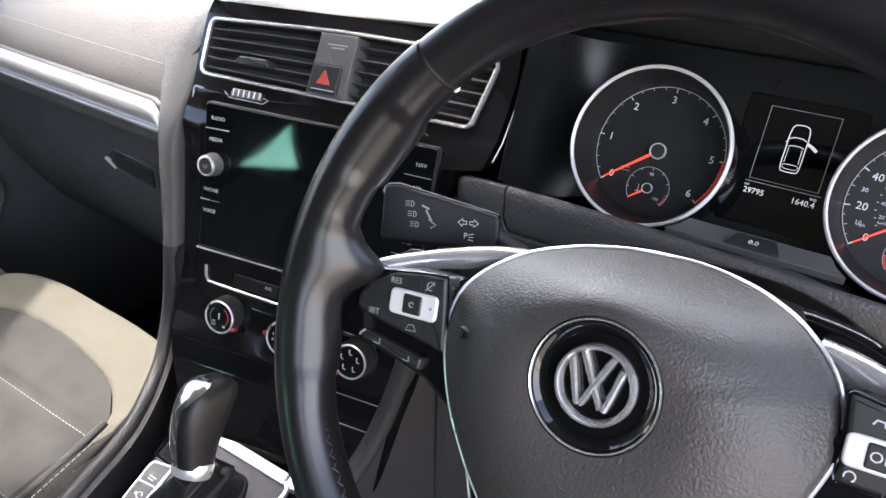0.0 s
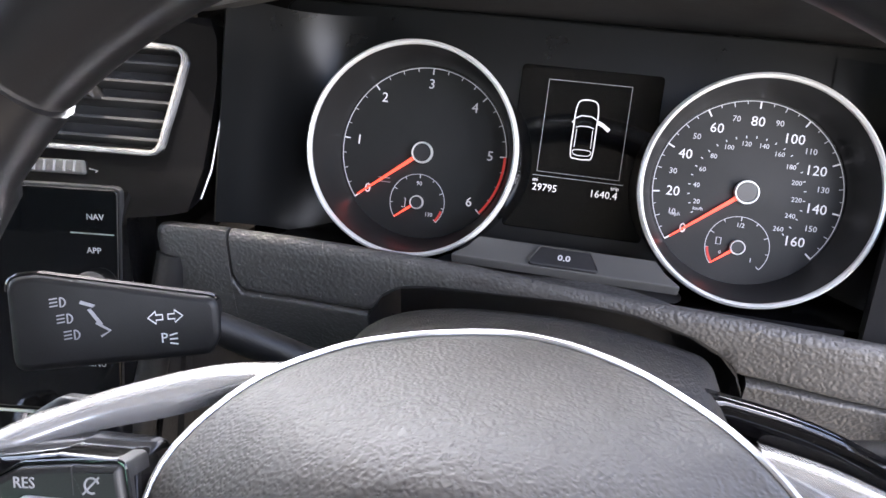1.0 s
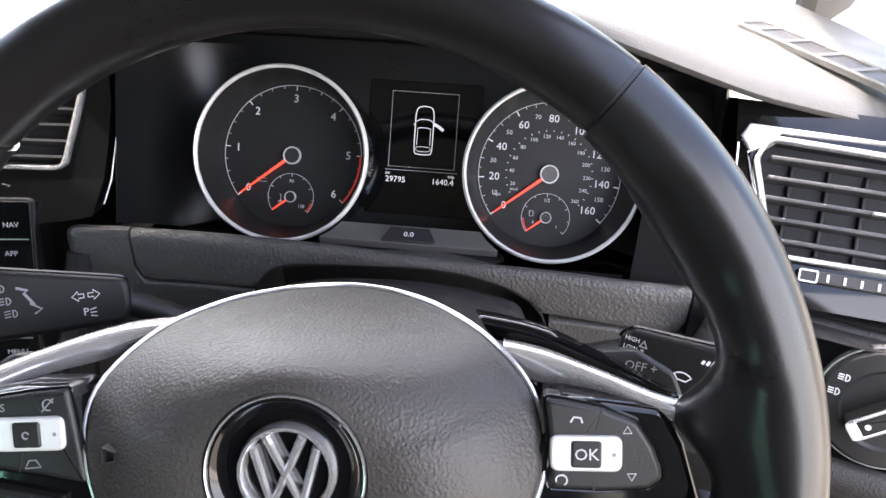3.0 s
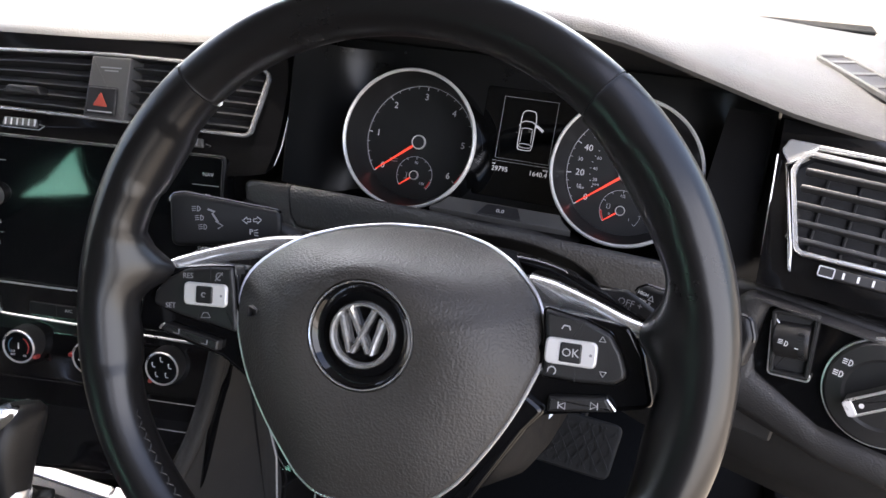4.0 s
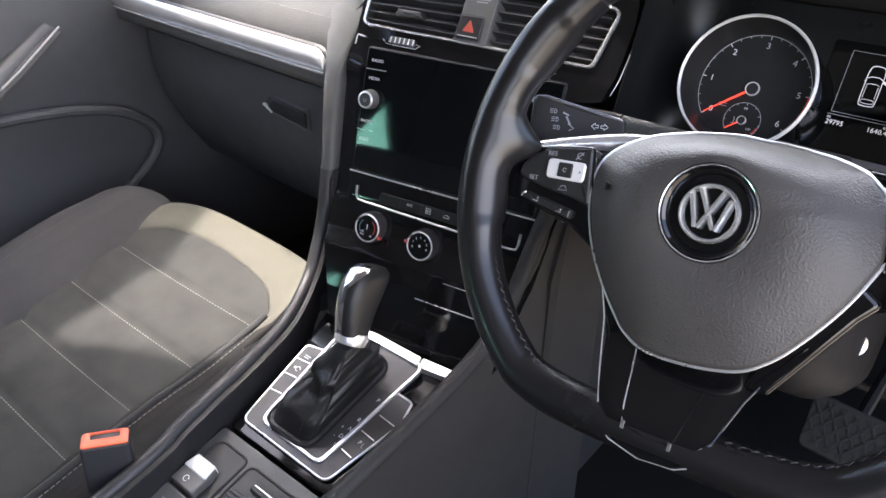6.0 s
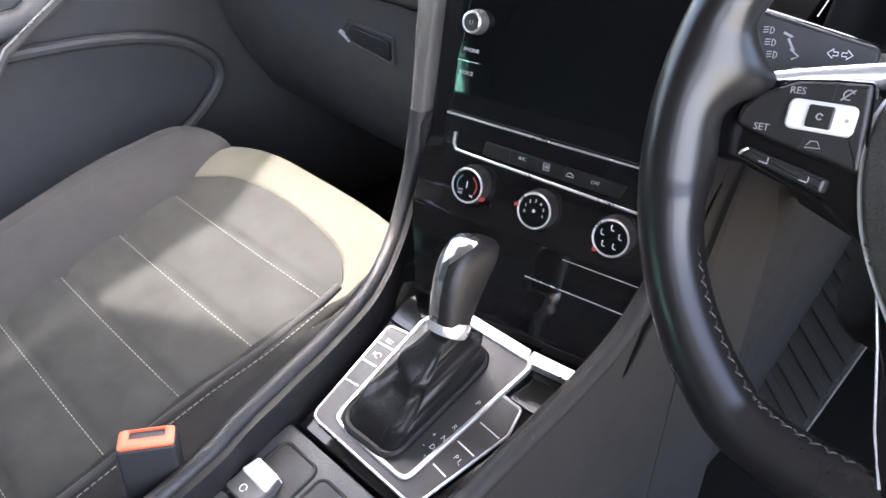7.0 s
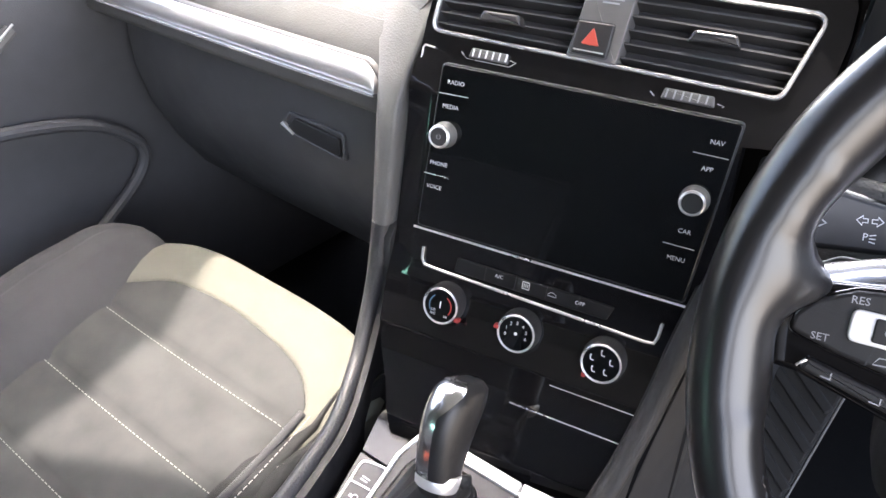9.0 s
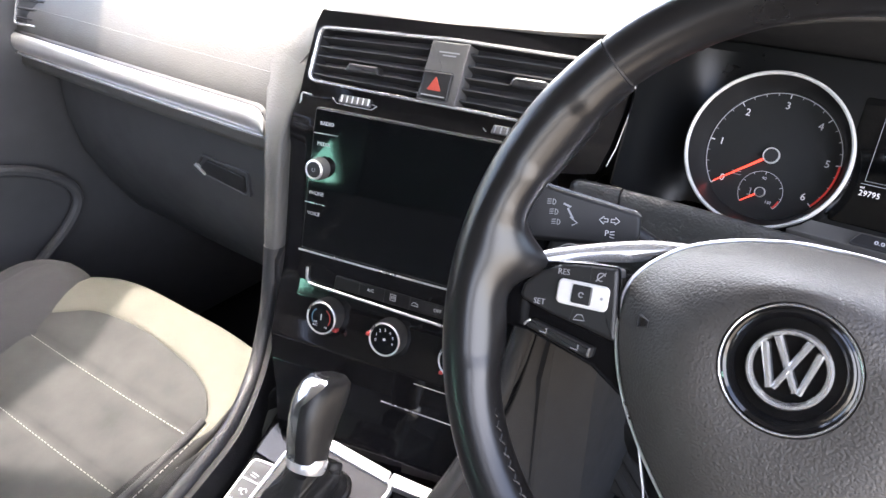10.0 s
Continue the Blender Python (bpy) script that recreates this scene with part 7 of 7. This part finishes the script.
part("backing", slab([(-0.07, -0.07), (0.16, -0.07), (0.16, 0.07), (-0.07, 0.07)], -0.05, -0.034, 0), COWL, rvent, "dark backing")
part("frame", band(grown(ro_, 0.0024), grown(ro_, -0.0006), -0.004, 0.0035, 0.001), CHROME, rvent, "bright chrome frame")
part("duct", slab(ro_, -0.03, -0.017, 0), BLACK, rvent, "dark duct")
for k in range(5):
    t = (k + 0.5) / 5
    y = -0.027 + 0.06 * t
    part("louvre", slab(box2(0.135, 0.0026, 0.0008, 2, 0.064, y), -0.012, 0.002, 0.0008), LOUVRE, rvent, "")
for k in range(6):
    part("vane", slab(box2(0.0022, 0.058, 0.0008, 2, 0.012 + 0.021 * k, 0.003), -0.0165, -0.0135, 0.0006), BUTTON, rvent, "")
part("tab_edge", slab(box2(0.03, 0.0018, 0.0006, 2, 0.07, 0.0025), 0.0, 0.005, 0.0005), SATIN, rvent, "bright tab edge")
part("corner_chrome", slab(rounded([(-0.0225, 0.037), (-0.0155, 0.028), (-0.008, 0.0335), (0.0, 0.0418), (0.06, 0.0432), (0.06, 0.0448), (-0.019, 0.0455)], 0.002), -0.003, 0.0028, 0.001), CHROME, rvent, "wide chrome corner")
part("corner_chrome", slab(rounded([(0.0045, -0.044), (0.0065, -0.0445), (0.0035, -0.03), (-0.0145, 0.024), (-0.0175, 0.03)], 0.001), -0.003, 0.0028, 0.001), CHROME, rvent, "tapering chrome edge")
tw2 = part("thumb_wheel", slab(rounded([(0.022, -0.0425), (0.09, -0.042), (0.09, -0.0345), (0.022, -0.035)], 0.0015), -0.004, 0.003, 0.001), BUTTON, rvent, "black thumb wheel")
part("ribs", bars([(0.038 + 0.009 * k, -0.0408, 0.038 + 0.009 * k, -0.0365, 0.0014) for k in range(5)], 0.002, 0.0036), PRINT, tw2, "white ribs")
part("closer", stroke(box2(0.0095, 0.0065, 0.001, 3, 0.0275, -0.0388), 0.0009, 0.002, 0.0036, closed=True), SATIN, tw2, "small chrome square")
part("cluster_edge", tube([RV.inverted() @ Vector(p) for p in ((0.2105, 0.243, 0.7302), (0.2145, 0.2215, 0.662), (0.2165, 0.2145, 0.6445))], 0.0006, 6), SATIN, rvent, "thin bright edge beside the cluster")
# panel body behind, and the knee panel under it
BAR_X = [(0.1985, 0.2145), (0.21, 0.213), (0.24, 0.203), (0.3, 0.181), (0.38, 0.157)]
part("upper_bar", grid([[(x, y_ + dy, z_) for x, y_ in BAR_X] for dy, z_ in ((0.022, 0.624), (0.0135, 0.6345), (0.0085, 0.6398), (0.005, 0.641), (0.0022, 0.6396), (0.0, 0.6362), (0.001, 0.61), (0.004, 0.56))], None, 0.02, (0, 1, -0.3)), PANEL, side, "grained dark bar", angle=50)
knee = thing("knee_panel", at(), "dark hard-plastic knee panel under the wheel", "dashboard trim")
part("panel", grid([[(0.115, 0.25, 0.56), (0.2, 0.225, 0.56), (0.38, 0.16, 0.55)], [(0.115, 0.235, 0.53), (0.2, 0.205, 0.525), (0.38, 0.15, 0.515)], [(0.115, 0.25, 0.5), (0.2, 0.215, 0.49), (0.38, 0.165, 0.47)], [(0.115, 0.32, 0.45), (0.2, 0.29, 0.44), (0.38, 0.25, 0.42)], [(0.115, 0.365, 0.385), (0.2, 0.335, 0.372), (0.38, 0.295, 0.355)]], None, 0.03, (0, 1, 0)), DASH_LOW, knee, "", angle=50)
part("panel", grid([[(-0.2, 0.26, 0.6), (-0.14, 0.25, 0.58), (-0.088, 0.25, 0.57)], [(-0.2, 0.265, 0.53), (-0.14, 0.255, 0.52), (-0.088, 0.255, 0.51)], [(-0.2, 0.36, 0.45), (-0.14, 0.35, 0.44), (-0.088, 0.35, 0.44)]], None, 0.03, (0, 1, 0)), DASH_LOW, knee, "", angle=50)
part("latch", slab(box2(0.055, 0.02, 0.003), 0, 0.008, 0.002), BLACK, knee, "dark catch", frame_at((0.225, 0.2, 0.535), -15, 10))

# defroster slot in the dash top
slot = thing("defroster_slot", pose(0.284, 0.332, 0.7615, 0, 1.5, -67.7), "narrow defroster slot with a grey frame", "air vent")
so = box2(0.16, 0.022, 0.003)
part("frame", band(grown(so, 0.003), so, -0.002, 0.0025, 0.001), DASH, slot, "grey frame")
part("well", slab(so, -0.003, 0.0006, 0), BLACK, slot, "dark slot")
for k in range(5):
    part("bridge", slab(box2(0.006, 0.021, 0.001, 2, -0.064 + 0.032 * k, 0), -0.001, 0.0018, 0.0004), DASH, slot, "")

# ---- footwell ----
def pedal(m, w, h, name, label, steel):
    ob = thing(name, m, label, "pedal", "pedals")
    o = rounded([(-w / 2 * 0.9, -h / 2), (w / 2 * 0.9, -h / 2), (w / 2, h / 2), (-w / 2, h / 2)], 0.012)
    part("pad", slab(o, -0.012, 0.0, 0.003), PEDAL if steel else RUBBER, ob, "worn pedal plate" if steel else "worn rubber pad")
    bm = bmesh.new()
    n = 7
    for k in range(-n, n + 1):
        for s in (1, -1):
            c = k * 0.017
            pts = []
            for t in (-0.08, 0.08):
                pts.append((c + t * 0.7, s * t))
            (x0, y0), (x1, y1) = pts
            seg = []
            for i in range(33):
                x, y = x0 + (x1 - x0) * i / 32, y0 + (y1 - y0) * i / 32
                if abs(x) < w / 2 - 0.005 and abs(y) < h / 2 - 0.005:
                    seg.append((x, y))
            if len(seg) > 2:
                bars([(*seg[0], *seg[-1], 0.0028)], 0.0, 0.0022, bm)
    part("tread", bm, RUBBER, ob, "crossed rubber ribs")
    # arm coloured near black to sink into the shade below the dashboard
    part("arm", tube([(0, h * 0.3, -0.01), (0, h * 0.3 + 0.06, -0.05), (0, h * 0.3 + 0.16, -0.16), (0, h * 0.3 + 0.2, -0.46)], 0.008, 8), COWL, ob, "pedal arm, darkened for the shade under the panel")
    return ob


pedal(frame_at((0.087, 0.48, 0.208), -4, 38), 0.118, 0.075, "brake_pedal", "wide worn rubber brake pedal with crossed ribs", False)
pedal(frame_at((0.2, 0.462, 0.214), -2, 36) @ at(rz=-13), 0.037, 0.104, "accelerator_pedal", "narrow worn dark steel accelerator pedal with crossed ribs", True)
rest = thing("foot_rest", frame_at((-0.185, 0.57, 0.2), -6, 42), "ribbed dark rubber foot rest", "foot rest")
part("plate", slab(rounded([(-0.06, -0.16), (0.05, -0.16), (0.06, 0.13), (-0.05, 0.14)], 0.008), -0.02, 0.0, 0.003), RUBBER, rest, "rubber plate")
for k in range(11):
    part("rib", slab(box2(0.125, 0.013, 0.003, 3), -0.002, 0.005, 0.002), RUBBER, rest, "", at(0.0, -0.145 + 0.028 * k, 0, 0, 0, -32))
part("edge_line", tube([(-0.055, 0.142, 0.003), (-0.066, -0.16, 0.003)], 0.0016, 6), GREY, rest, "pale edge")
part("edge_line", tube([(0.064, 0.132, 0.003), (0.055, -0.16, 0.003)], 0.0016, 6), GREY, rest, "pale edge")

# ---- passenger door ----
door = thing("door_1", at(-1.09, 0, 0), "dark passenger door panel with a map pocket, closed", "door", "", "structure")
part("panel", grid([[(0.0, y, z) for y in (-0.55, -0.2, 0.1, 0.4, 0.75)] for z in (0.05, 0.3, 0.5)] + [[(0.012, y, 0.62) for y in (-0.55, -0.2, 0.1, 0.4, 0.75)], [(0.0, y, 0.7) for y in (-0.55, -0.2, 0.1, 0.4, 0.75)], [(-0.04, y, 0.72) for y in (-0.55, -0.2, 0.1, 0.4, 0.75)]], None, 0.04, (-1, 0, 0)), GLOVE, door, "dark door panel", angle=50)
pk = [(0.012, -0.3, 0.47), (0.014, -0.1, 0.478), (0.016, 0.05, 0.474), (0.018, 0.16, 0.455), (0.018, 0.225, 0.418), (0.018, 0.242, 0.38), (0.017, 0.215, 0.34), (0.016, 0.15, 0.29), (0.014, 0.05, 0.2)]
part("pocket_rim", tube(open_spline(pk, 6), 0.009, 10), GLOVE, door, "dark curved pocket rim")
part("arm_rest", tube([(0.02, -0.35, 0.5), (0.024, -0.15, 0.51), (0.02, -0.02, 0.52), (0.004, 0.1, 0.6)], lambda t: 0.026 - 0.012 * t, 12), GLOVE, door, "dark arm rest")
part("grip", tube([(0.03, -0.13, 0.40), (0.035, -0.06, 0.49), (0.03, 0.03, 0.545), (0.024, 0.105, 0.598)], 0.008, 10), GREY, door, "grey pull handle")
part("grip_line", tube([(0.04, -0.13, 0.41), (0.045, -0.06, 0.498), (0.04, 0.03, 0.553), (0.034, 0.105, 0.606)], 0.0016, 6), SATIN, door, "bright line on the pull handle")
